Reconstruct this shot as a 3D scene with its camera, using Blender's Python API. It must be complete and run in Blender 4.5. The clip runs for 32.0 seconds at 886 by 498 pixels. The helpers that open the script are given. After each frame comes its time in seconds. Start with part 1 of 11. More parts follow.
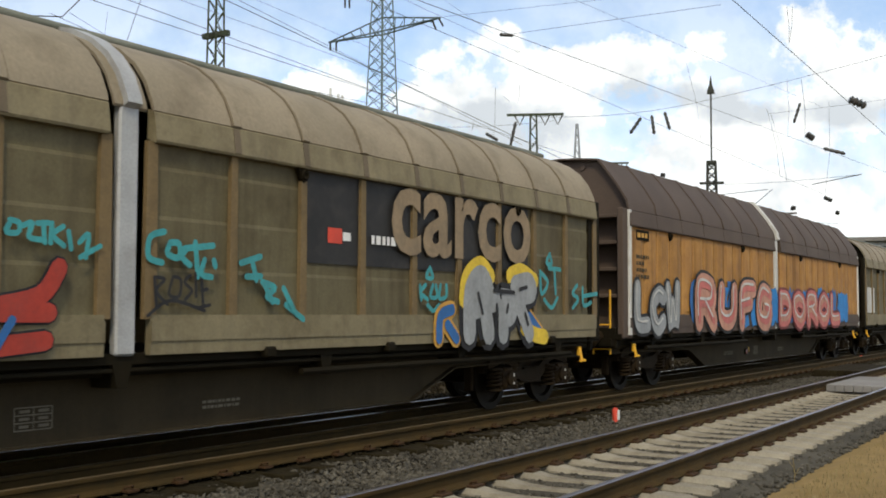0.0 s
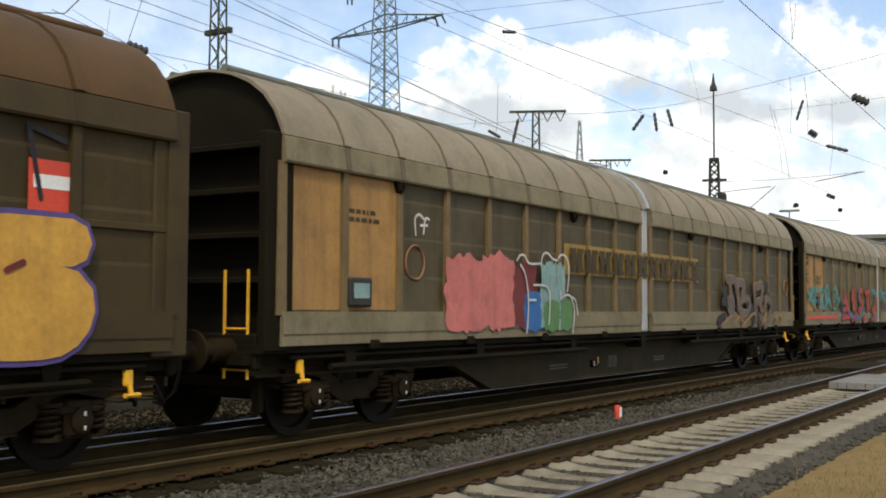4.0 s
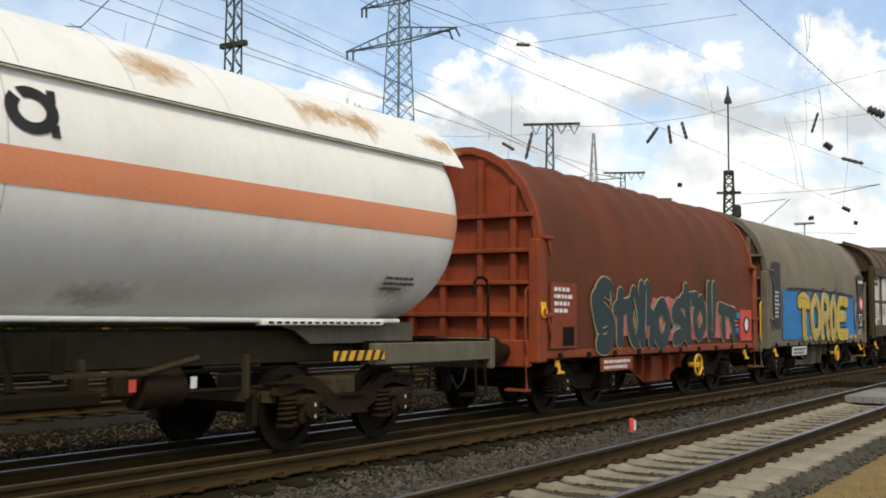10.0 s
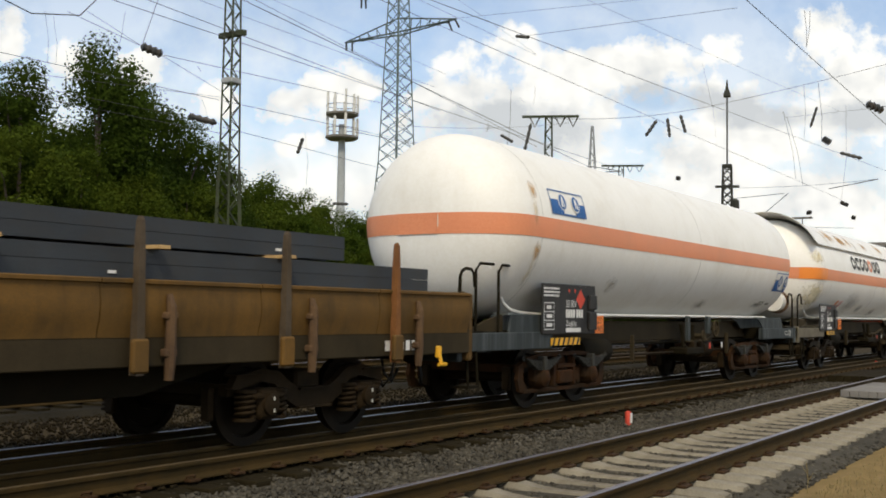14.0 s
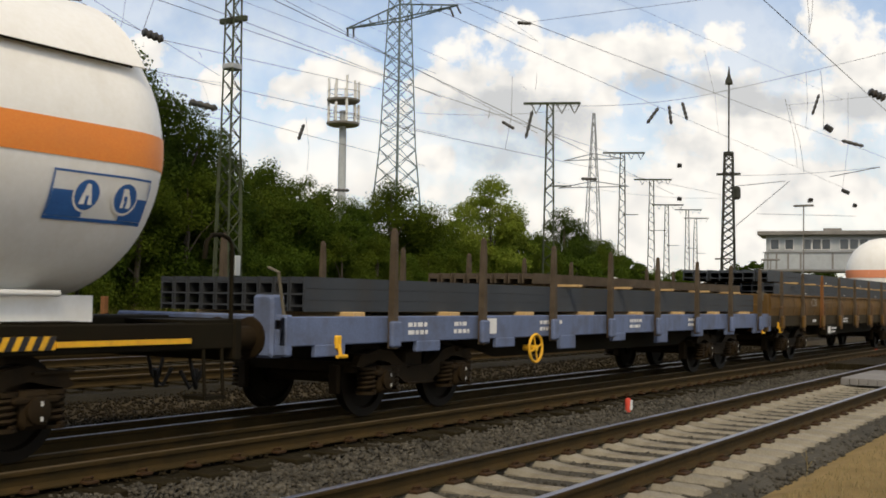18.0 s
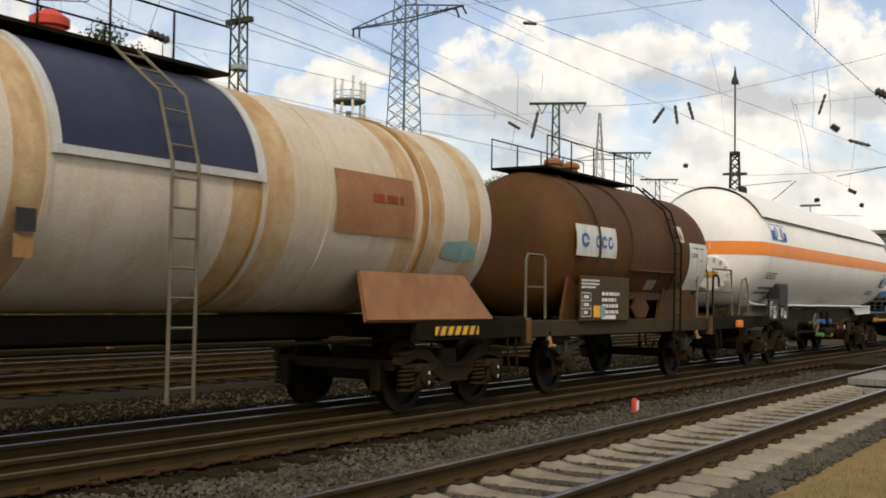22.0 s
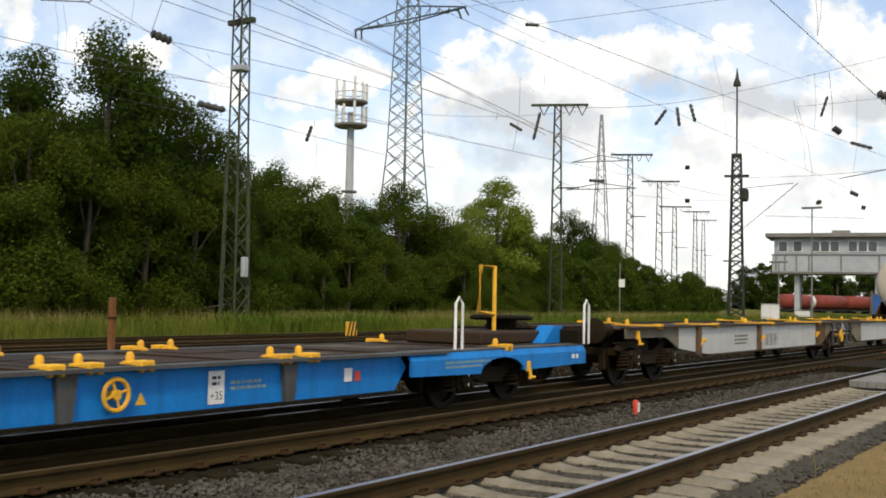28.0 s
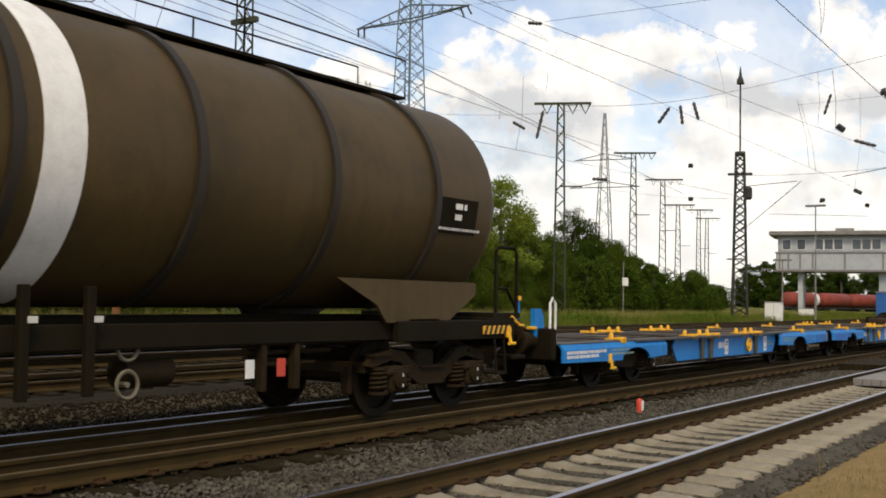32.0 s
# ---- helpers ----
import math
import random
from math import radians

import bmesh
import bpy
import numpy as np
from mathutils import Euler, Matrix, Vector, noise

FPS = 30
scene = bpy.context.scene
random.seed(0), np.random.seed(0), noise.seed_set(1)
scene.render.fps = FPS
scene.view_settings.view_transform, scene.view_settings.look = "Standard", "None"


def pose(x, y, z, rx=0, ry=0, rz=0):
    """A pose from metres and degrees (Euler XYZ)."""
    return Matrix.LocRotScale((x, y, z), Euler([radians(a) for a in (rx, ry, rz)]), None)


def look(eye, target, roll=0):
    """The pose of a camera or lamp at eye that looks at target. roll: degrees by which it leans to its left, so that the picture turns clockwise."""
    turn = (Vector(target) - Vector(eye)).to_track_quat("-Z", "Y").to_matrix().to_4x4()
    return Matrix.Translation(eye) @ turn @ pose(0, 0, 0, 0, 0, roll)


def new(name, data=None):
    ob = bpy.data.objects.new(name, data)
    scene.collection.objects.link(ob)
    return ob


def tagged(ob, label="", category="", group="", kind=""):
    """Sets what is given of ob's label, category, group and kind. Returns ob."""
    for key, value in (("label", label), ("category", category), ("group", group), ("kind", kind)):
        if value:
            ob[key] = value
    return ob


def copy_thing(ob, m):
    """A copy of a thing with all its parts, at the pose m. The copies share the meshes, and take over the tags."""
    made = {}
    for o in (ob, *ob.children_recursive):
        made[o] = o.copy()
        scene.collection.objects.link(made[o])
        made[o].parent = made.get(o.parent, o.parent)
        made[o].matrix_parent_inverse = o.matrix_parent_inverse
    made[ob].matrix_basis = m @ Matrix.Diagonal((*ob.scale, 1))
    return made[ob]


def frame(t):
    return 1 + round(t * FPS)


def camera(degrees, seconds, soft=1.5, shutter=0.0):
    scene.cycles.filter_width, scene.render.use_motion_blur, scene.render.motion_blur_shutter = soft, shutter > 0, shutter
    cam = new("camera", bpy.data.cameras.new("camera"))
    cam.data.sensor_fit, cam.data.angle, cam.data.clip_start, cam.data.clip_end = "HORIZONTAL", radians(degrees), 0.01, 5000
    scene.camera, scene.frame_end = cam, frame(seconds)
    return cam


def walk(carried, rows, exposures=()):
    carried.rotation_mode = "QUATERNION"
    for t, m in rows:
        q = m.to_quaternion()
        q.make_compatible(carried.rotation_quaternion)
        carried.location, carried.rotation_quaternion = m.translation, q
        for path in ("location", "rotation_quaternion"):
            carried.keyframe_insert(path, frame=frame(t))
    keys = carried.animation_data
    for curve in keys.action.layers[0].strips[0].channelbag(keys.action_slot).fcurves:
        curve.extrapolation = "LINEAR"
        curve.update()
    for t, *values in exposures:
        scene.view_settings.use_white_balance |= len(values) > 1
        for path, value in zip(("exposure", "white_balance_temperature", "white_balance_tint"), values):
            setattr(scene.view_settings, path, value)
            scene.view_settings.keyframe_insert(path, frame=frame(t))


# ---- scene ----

# Camera: held by hand on the verge, turning slightly about one place.
EYE = 1.473
cam = camera(43.81, 32.0, soft=1.8, shutter=0.07)
walk(cam, [
    (0.0, pose(0, 0, EYE, 93.283, -0.164, 31.941)),
    (0.5, pose(0, 0, EYE, 93.265, -0.232, 31.895)),
    (1.0, pose(0, 0, EYE, 93.197, -0.306, 31.892)),
    (1.5, pose(0, 0, EYE, 93.172, -0.233, 31.937)),
    (2.0, pose(0, 0, EYE, 93.220, -0.133, 31.932)),
    (2.5, pose(0, 0, EYE, 93.150, -0.166, 31.858)),
    (3.0, pose(0, 0, EYE, 93.157, -0.275, 31.926)),
    (3.5, pose(0, 0, EYE, 93.120, -0.219, 32.039)),
    (5.5, pose(0, 0, EYE, 93.216, -0.251, 32.108)),
    (6.0, pose(0, 0, EYE, 93.316, -0.160, 32.205)),
    (6.5, pose(0, 0, EYE, 93.410, -0.158, 32.207)),
    (7.0, pose(0, 0, EYE, 93.561, -0.037, 32.238)),
    (7.5, pose(0, 0, EYE, 93.745, 0.130, 32.361)),
    (8.0, pose(0, 0, EYE, 93.819, 0.197, 32.649)),
    (8.5, pose(0, 0, EYE, 93.776, 0.021, 32.807)),
    (9.0, pose(0, 0, EYE, 93.751, -0.017, 32.883)),
    (9.5, pose(0, 0, EYE, 93.773, -0.204, 32.857)),
    (10.0, pose(0, 0, EYE, 93.767, -0.340, 32.772)),
    (10.5, pose(0, 0, EYE, 93.781, -0.460, 32.759)),
    (11.0, pose(0, 0, EYE, 93.801, -0.392, 32.756)),
    (11.5, pose(0, 0, EYE, 93.852, -0.395, 32.880)),
    (12.0, pose(0, 0, EYE, 93.906, -0.437, 32.816)),
    (12.5, pose(0, 0, EYE, 93.834, -0.532, 32.740)),
    (13.0, pose(0, 0, EYE, 93.608, -0.616, 32.707)),
    (13.5, pose(0, 0, EYE, 93.516, -0.708, 32.657)),
    (14.0, pose(0, 0, EYE, 93.335, -0.753, 32.634)),
    (14.5, pose(0, 0, EYE, 93.179, -0.703, 32.573)),
    (15.0, pose(0, 0, EYE, 93.113, -0.665, 32.582)),
    (15.5, pose(0, 0, EYE, 92.821, -0.728, 32.721)),
    (17.5, pose(0, 0, EYE, 92.517, -0.929, 32.733)),
    (18.0, pose(0, 0, EYE, 92.643, -0.931, 32.670)),
    (18.5, pose(0, 0, EYE, 92.736, -0.995, 32.632)),
    (19.0, pose(0, 0, EYE, 92.792, -0.880, 32.646)),
    (19.5, pose(0, 0, EYE, 92.928, -0.802, 32.731)),
    (20.0, pose(0, 0, EYE, 93.066, -0.723, 32.804)),
    (20.5, pose(0, 0, EYE, 93.145, -0.493, 32.806)),
    (21.0, pose(0, 0, EYE, 93.015, -0.646, 32.812)),
    (21.5, pose(0, 0, EYE, 92.897, -0.796, 32.895)),
    (22.0, pose(0, 0, EYE, 92.659, -0.860, 32.986)),
    (22.5, pose(0, 0, EYE, 92.634, -0.936, 33.028)),
    (23.0, pose(0, 0, EYE, 92.771, -0.959, 32.959)),
    (23.5, pose(0, 0, EYE, 92.754, -1.028, 32.995)),
    (24.0, pose(0, 0, EYE, 92.677, -1.035, 32.932)),
    (24.5, pose(0, 0, EYE, 92.656, -1.226, 32.937)),
    (25.0, pose(0, 0, EYE, 92.757, -1.213, 33.027)),
    (25.5, pose(0, 0, EYE, 92.883, -1.378, 32.887)),
    (27.5, pose(0, 0, EYE, 92.767, -1.478, 33.006)),
    (28.0, pose(0, 0, EYE, 92.721, -1.039, 33.056)),
    (28.5, pose(0, 0, EYE, 92.735, -0.945, 32.910)),
    (29.0, pose(0, 0, EYE, 92.787, -0.916, 32.913)),
    (29.5, pose(0, 0, EYE, 92.918, -0.921, 32.958)),
    (30.0, pose(0, 0, EYE, 93.008, -0.907, 33.053)),
    (30.5, pose(0, 0, EYE, 93.001, -0.985, 33.070)),
    (31.0, pose(0, 0, EYE, 93.022, -0.875, 33.181)),
    (31.5, pose(0, 0, EYE, 92.795, -0.889, 33.258)),
    (32.0, pose(0, 0, EYE, 92.654, -0.923, 33.234)),
], exposures=[(0.0, -0.1, 7100, 4.0), (8.0, -0.1, 7100, 4.0), (10.0, -0.2, 7200, 4.0), (14.0, -0.28, 7400, 5.0), (17.0, -0.33, 7700, 7.0), (22.5, -0.34, 7700, 7.0), (24.0, -0.2, 7300, 5.0), (27.0, -0.16, 7300, 6.0), (30.0, -0.16, 7400, 6.5), (32.0, -0.2, 7700, 8.0)])

# ---- light ----
SUN_ELEV, SUN_AZ = 47.0, 145.0     # azimuth from +y towards +x
world = bpy.data.worlds.new("sky")
scene.world = world
world.use_nodes = True
wn, wl = world.node_tree.nodes, world.node_tree.links


def wnode(kind, *ins, op=""):
    nd = wn.new(kind)
    if op:
        nd.operation = op
    for i, v in enumerate(ins):
        if v is None:
            continue
        if isinstance(v, (int, float, tuple)):
            nd.inputs[i].default_value = v
        else:
            wl.new(v, nd.inputs[i])
    return nd


def wmath(op, a, b=None, c=None):
    return wnode("ShaderNodeMath", a, b, c, op=op).outputs[0]


sky = wn.new("ShaderNodeTexSky")
sky.sky_type, sky.sun_disc = "NISHITA", False
sky.sun_elevation, sky.sun_rotation = radians(SUN_ELEV), radians(SUN_AZ)
sky.ozone_density, sky.dust_density = 2.0, 1.5
# clouds: heaps drifting over the yard, thick to the north-east, in the plane of directions (u across, w up)
way = wnode("ShaderNodeMapping", wn.new("ShaderNodeTexCoord").outputs["Generated"])
way.inputs["Rotation"].default_value = (0, 0, radians(-33.0))
sep = wnode("ShaderNodeSeparateXYZ", way.outputs[0])
ahead = wmath("MAXIMUM", wmath("ABSOLUTE", sep.outputs[1]), 0.12)
u, w = wmath("DIVIDE", sep.outputs[0], ahead), wmath("DIVIDE", sep.outputs[2], ahead)
flatdir = wnode("ShaderNodeCombineXYZ", u, w, 0.0).outputs[0]


def wnoise(scale, detail, off, rg=0.6):
    sh = wnode("ShaderNodeVectorMath", flatdir, (off, off * 0.7, 0.3 * off), op="ADD").outputs[0]
    nd = wnode("ShaderNodeTexNoise", sh)
    nd.inputs["Scale"].default_value, nd.inputs["Detail"].default_value, nd.inputs["Roughness"].default_value = scale, detail, rg
    return nd.outputs[0]


def heaps(lobes, sharp=1.0):
    """The height of the nearest of some elliptical lobes: 1 in its middle, 0 at its rim."""
    best = None
    for (cu, cw, ru, rw) in lobes:
        du, dw = wmath("DIVIDE", wmath("SUBTRACT", u, cu), ru), wmath("DIVIDE", wmath("SUBTRACT", w, cw), rw)
        d = wmath("SUBTRACT", sharp, wmath("ADD", wmath("MULTIPLY", du, du), wmath("MULTIPLY", dw, dw)))
        best = d if best is None else wmath("MAXIMUM", best, d)
    return wmath("MAXIMUM", best, -1.6)


billow = wmath("ADD", wmath("MULTIPLY", wmath("SUBTRACT", wnoise(12.0, 3.0, 3.1, 0.5), 0.5), 4.5), wmath("MULTIPLY", wmath("SUBTRACT", wnoise(42.0, 8.0, 5.3, 0.65), 0.5), 3.6))
white = heaps(((0.062, 0.238, 0.032, 0.026), (0.115, 0.165, 0.085, 0.045), (0.135, 0.222, 0.060, 0.028), (0.245, 0.165, 0.10, 0.045), (0.335, 0.180, 0.07, 0.045), (0.19, 0.115, 0.14, 0.035), (0.36, 0.10, 0.09, 0.035), (0.034, 0.214, 0.042, 0.034), (0.110, 0.205, 0.060, 0.036), (0.150, 0.182, 0.040, 0.026), (0.01, 0.190, 0.035, 0.034), (0.08, 0.185, 0.10, 0.030),
               (0.005, 0.115, 0.030, 0.034), (0.215, 0.233, 0.052, 0.030), (0.178, 0.226, 0.038, 0.024), (0.258, 0.240, 0.026, 0.024), (0.24, 0.205, 0.10, 0.024), (0.375, 0.235, 0.058, 0.048), (0.40, 0.20, 0.05, 0.04),
               (-0.335, 0.226, 0.024, 0.018), (-0.272, 0.220, 0.026, 0.022), (-0.40, 0.250, 0.020, 0.024), (-0.092, 0.200, 0.036, 0.026), (-0.146, 0.188, 0.032, 0.020), (-0.20, 0.190, 0.026, 0.018),
               (-0.125, 0.152, 0.026, 0.014), (-0.05, 0.105, 0.040, 0.020), (0.18, 0.075, 0.10, 0.030), (0.33, 0.125, 0.06, 0.012), (0.24, 0.06, 0.12, 0.022), (0.30, 0.165, 0.07, 0.014)))
afar = wmath("SUBTRACT", wmath("MULTIPLY", wmath("SUBTRACT", wnoise(2.2, 4.0, 21.0), 0.53), 7.0),
             wmath("MULTIPLY", wmath("EXPONENT", wmath("MULTIPLY", wmath("ADD", wmath("MULTIPLY", u, u), wmath("MULTIPLY", w, w)), -5.0)), 4.0))
dens = wmath("ADD", wmath("MAXIMUM", white, afar), billow)
mask = wnode("ShaderNodeMapRange", dens, -0.55, 0.75)
mask.interpolation_type = "SMOOTHSTEP"
low = wmath("EXPONENT", wmath("MULTIPLY", wmath("MULTIPLY", w, w), -22.0))
veil = wmath("MULTIPLY", wnode("ShaderNodeMapRange", wnoise(6.0, 7.0, 8.7), 0.24, 0.56).outputs[0], wmath("ADD", wmath("MULTIPLY", low, 0.95), 0.22))
cover = wmath("MAXIMUM", mask.outputs[0], veil)
under = wmath("ADD", heaps(((0.075, 0.165, 0.085, 0.026), (0.06, 0.135, 0.05, 0.020), (0.23, 0.200, 0.07, 0.013), (0.30, 0.185, 0.05, 0.012), (0.40, 0.185, 0.06, 0.014))), wmath("MULTIPLY", billow, 0.6))
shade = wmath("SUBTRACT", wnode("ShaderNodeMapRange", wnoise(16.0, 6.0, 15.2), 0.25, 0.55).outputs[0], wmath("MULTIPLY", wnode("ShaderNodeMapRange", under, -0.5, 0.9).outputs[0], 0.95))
cloudcol = wnode("ShaderNodeMix")
cloudcol.data_type = "RGBA"
cloudcol.clamp_factor = True
wl.new(shade, cloudcol.inputs[0])
cloudcol.inputs[6].default_value, cloudcol.inputs[7].default_value = (6.8, 7.4, 8.7, 1), (11.4, 11.7, 12.7, 1)
skymix = wnode("ShaderNodeMix")
skymix.data_type = "RGBA"
wl.new(cover, skymix.inputs[0])
blue = wnode("ShaderNodeMix")
blue.data_type, blue.blend_type = "RGBA", "MULTIPLY"
blue.inputs[0].default_value, blue.inputs[7].default_value = 1.0, (1.70, 1.80, 2.04, 1)
wl.new(sky.outputs[0], blue.inputs[6])
wl.new(blue.outputs[2], skymix.inputs[6])
wl.new(cloudcol.outputs[2], skymix.inputs[7])
wn["Background"].inputs[1].default_value = 0.11
wl.new(skymix.outputs[2], wn["Background"].inputs[0])
sun = new("sun", bpy.data.lights.new("sun", "SUN"))
sun.data.energy, sun.data.angle, sun.data.color = 2.3, radians(9), (1.0, 0.90, 0.74)
sx, sy, sz = math.sin(radians(SUN_AZ)) * math.cos(radians(SUN_ELEV)), math.cos(radians(SUN_AZ)) * math.cos(radians(SUN_ELEV)), math.sin(radians(SUN_ELEV))
sun.matrix_world = look((sx * 80, sy * 80, sz * 80), (0, 0, 0))

# ---- helpers of this scene ----
class G:
    """Gathers vertices and faces of one mesh."""
    def __init__(self):
        self.v, self.f = [], []

    def add(self, vs, fs):
        o = len(self.v)
        self.v += [tuple(p) for p in vs]
        self.f += [tuple(i + o for i in q) for q in fs]
        return self

    def box(self, x0, x1, y0, y1, z0, z1, b=0.0):
        if b <= 0:
            vs = [(x, y, z) for z in (z0, z1) for y in (y0, y1) for x in (x0, x1)]
            return self.add(vs, [(0, 2, 3, 1), (4, 5, 7, 6), (0, 1, 5, 4), (2, 6, 7, 3), (0, 4, 6, 2), (1, 3, 7, 5)])
        prof = [(x0 + b, z0), (x1 - b, z0), (x1, z0 + b), (x1, z1 - b), (x1 - b, z1), (x0 + b, z1), (x0, z1 - b), (x0, z0 + b)]
        cx, cz = (x0 + x1) / 2, (z0 + z1) / 2
        kx, kz = max(0.0, 1 - 2 * b / max(x1 - x0, 1e-6)), max(0.0, 1 - 2 * b / max(z1 - z0, 1e-6))
        small = [(cx + (x - cx) * kx, cz + (z - cz) * kz) for x, z in prof]
        rings = [[(x, y, z) for x, z in p] for y, p in ((y0, small), (y0 + b, prof), (y1 - b, prof), (y1, small))]
        return self.skin(rings)

    def skin(self, rings, closed=True, caps=True):
        n = len(rings[0])
        vs = [p for r in rings for p in r]
        fs = []
        for i in range(len(rings) - 1):
            for j in range(n if closed else n - 1):
                k = (j + 1) % n
                fs.append((i * n + j, (i + 1) * n + j, (i + 1) * n + k, i * n + k))
        if caps and closed:
            fs.append(tuple(range(n)))
            fs.append(tuple(range(len(vs) - 1, len(vs) - n - 1, -1)))
        return self.add(vs, fs)

    def prism(self, prof, y0, y1):
        """A closed profile of (x, z) drawn out along y."""
        return self.skin([[(x, y, z) for x, z in prof] for y in (y0, y1)])

    def plate(self, prof, x0, x1):
        """A closed profile of (y, z) drawn out along x."""
        return self.skin([[(x, y, z) for y, z in prof] for x in (x0, x1)])

    def tube(self, pts, r, n=6, flat=1.0):
        pts = [Vector(p) for p in pts]
        rings = []
        for i, p in enumerate(pts):
            a, b = pts[max(0, i - 1)], pts[min(len(pts) - 1, i + 1)]
            t = (b - a).normalized()
            up = Vector((0, 0, 1)) if abs(t.z) < 0.9 else Vector((1, 0, 0))
            s = t.cross(up).normalized()
            w = s.cross(t)
            rr = r[i] if isinstance(r, (list, tuple)) else r
            rings.append([p + s * (rr * math.cos(2 * math.pi * k / n)) + w * (rr * flat * math.sin(2 * math.pi * k / n)) for k in range(n)])
        return self.skin(rings)

    def ring(self, c, R, r, axis="x", n=20, m=6):
        """A torus about the axis."""
        vs, fs = [], []
        for i in range(n):
            a = 2 * math.pi * i / n
            for j in range(m):
                b = 2 * math.pi * j / m
                q, h = R + r * math.cos(b), r * math.sin(b)
                u, w = q * math.cos(a), q * math.sin(a)
                vs.append({"x": (c[0] + h, c[1] + u, c[2] + w), "y": (c[0] + u, c[1] + h, c[2] + w), "z": (c[0] + u, c[1] + w, c[2] + h)}[axis])
        for i in range(n):
            for j in range(m):
                fs.append((i * m + j, ((i + 1) % n) * m + j, ((i + 1) % n) * m + (j + 1) % m, i * m + (j + 1) % m))
        return self.add(vs, fs)

    def lathe(self, prof, c=(0, 0, 0), axis="y", n=40):
        """Turns a profile of (radius, along) about the axis through c."""
        rings = []
        for r, h in prof:
            ring = []
            for k in range(n):
                a = 2 * math.pi * k / n
                u, w = r * math.cos(a), r * math.sin(a)
                ring.append({"y": (c[0] + u, c[1] + h, c[2] + w), "x": (c[0] + h, c[1] + u, c[2] + w), "z": (c[0] + u, c[1] + w, c[2] + h)}[axis])
            rings.append(ring)
        return self.skin(rings)

    def mesh(self, name, smooth=0.0):
        me = bpy.data.meshes.new(name)
        me.from_pydata(self.v, [], self.f)
        bm = bmesh.new()
        bm.from_mesh(me)
        bmesh.ops.recalc_face_normals(bm, faces=bm.faces)
        bm.to_mesh(me)
        bm.free()
        if smooth:
            me.polygons.foreach_set("use_smooth", [True] * len(me.polygons))
            me.set_sharp_from_angle(angle=radians(smooth))
        return me


def part(name, g, mat, parent=None, label="", smooth=0.0, at=None, kind=""):
    """Links one mesh as an object, under a thing if one is given."""
    me = g.mesh(name, smooth) if isinstance(g, G) else g
    if mat is not None and not me.materials:
        me.materials.append(mat)
    ob = new(name, me)
    if parent is not None:
        ob.parent = parent
    if at is not None:
        ob.matrix_basis = at
    if label or kind:
        tagged(ob, label, kind=kind)
    return ob


def thing(name, m, label, category, group="", kind=""):
    ob = new(name)
    ob.matrix_basis = m
    ob.empty_display_size = 0.2
    return tagged(ob, label, category, group, kind)


TRACK_X = -9.314            # centre line of the train's track
SPEED = [(0, 8.86), (9, 8.84), (14, 8.38), (24, 8.34), (30, 8.01), (32, 7.95)]


def run_of(t):
    """How far the train has run at t seconds."""
    s = 0.0
    for (a, va), (b, vb) in zip(SPEED, SPEED[1:]):
        if t <= a:
            break
        e = min(t, b)
        ve = va + (vb - va) * (e - a) / (b - a)
        s += (va + ve) / 2 * (e - a)
    return s


TRAIN = []                  # (wagon, place along the train)


def wagon(name, u, label, category="wagon"):
    ob = thing(name, pose(TRACK_X, u, 0), label, category, "wagons of the freight train")
    TRAIN.append((ob, u))
    return ob

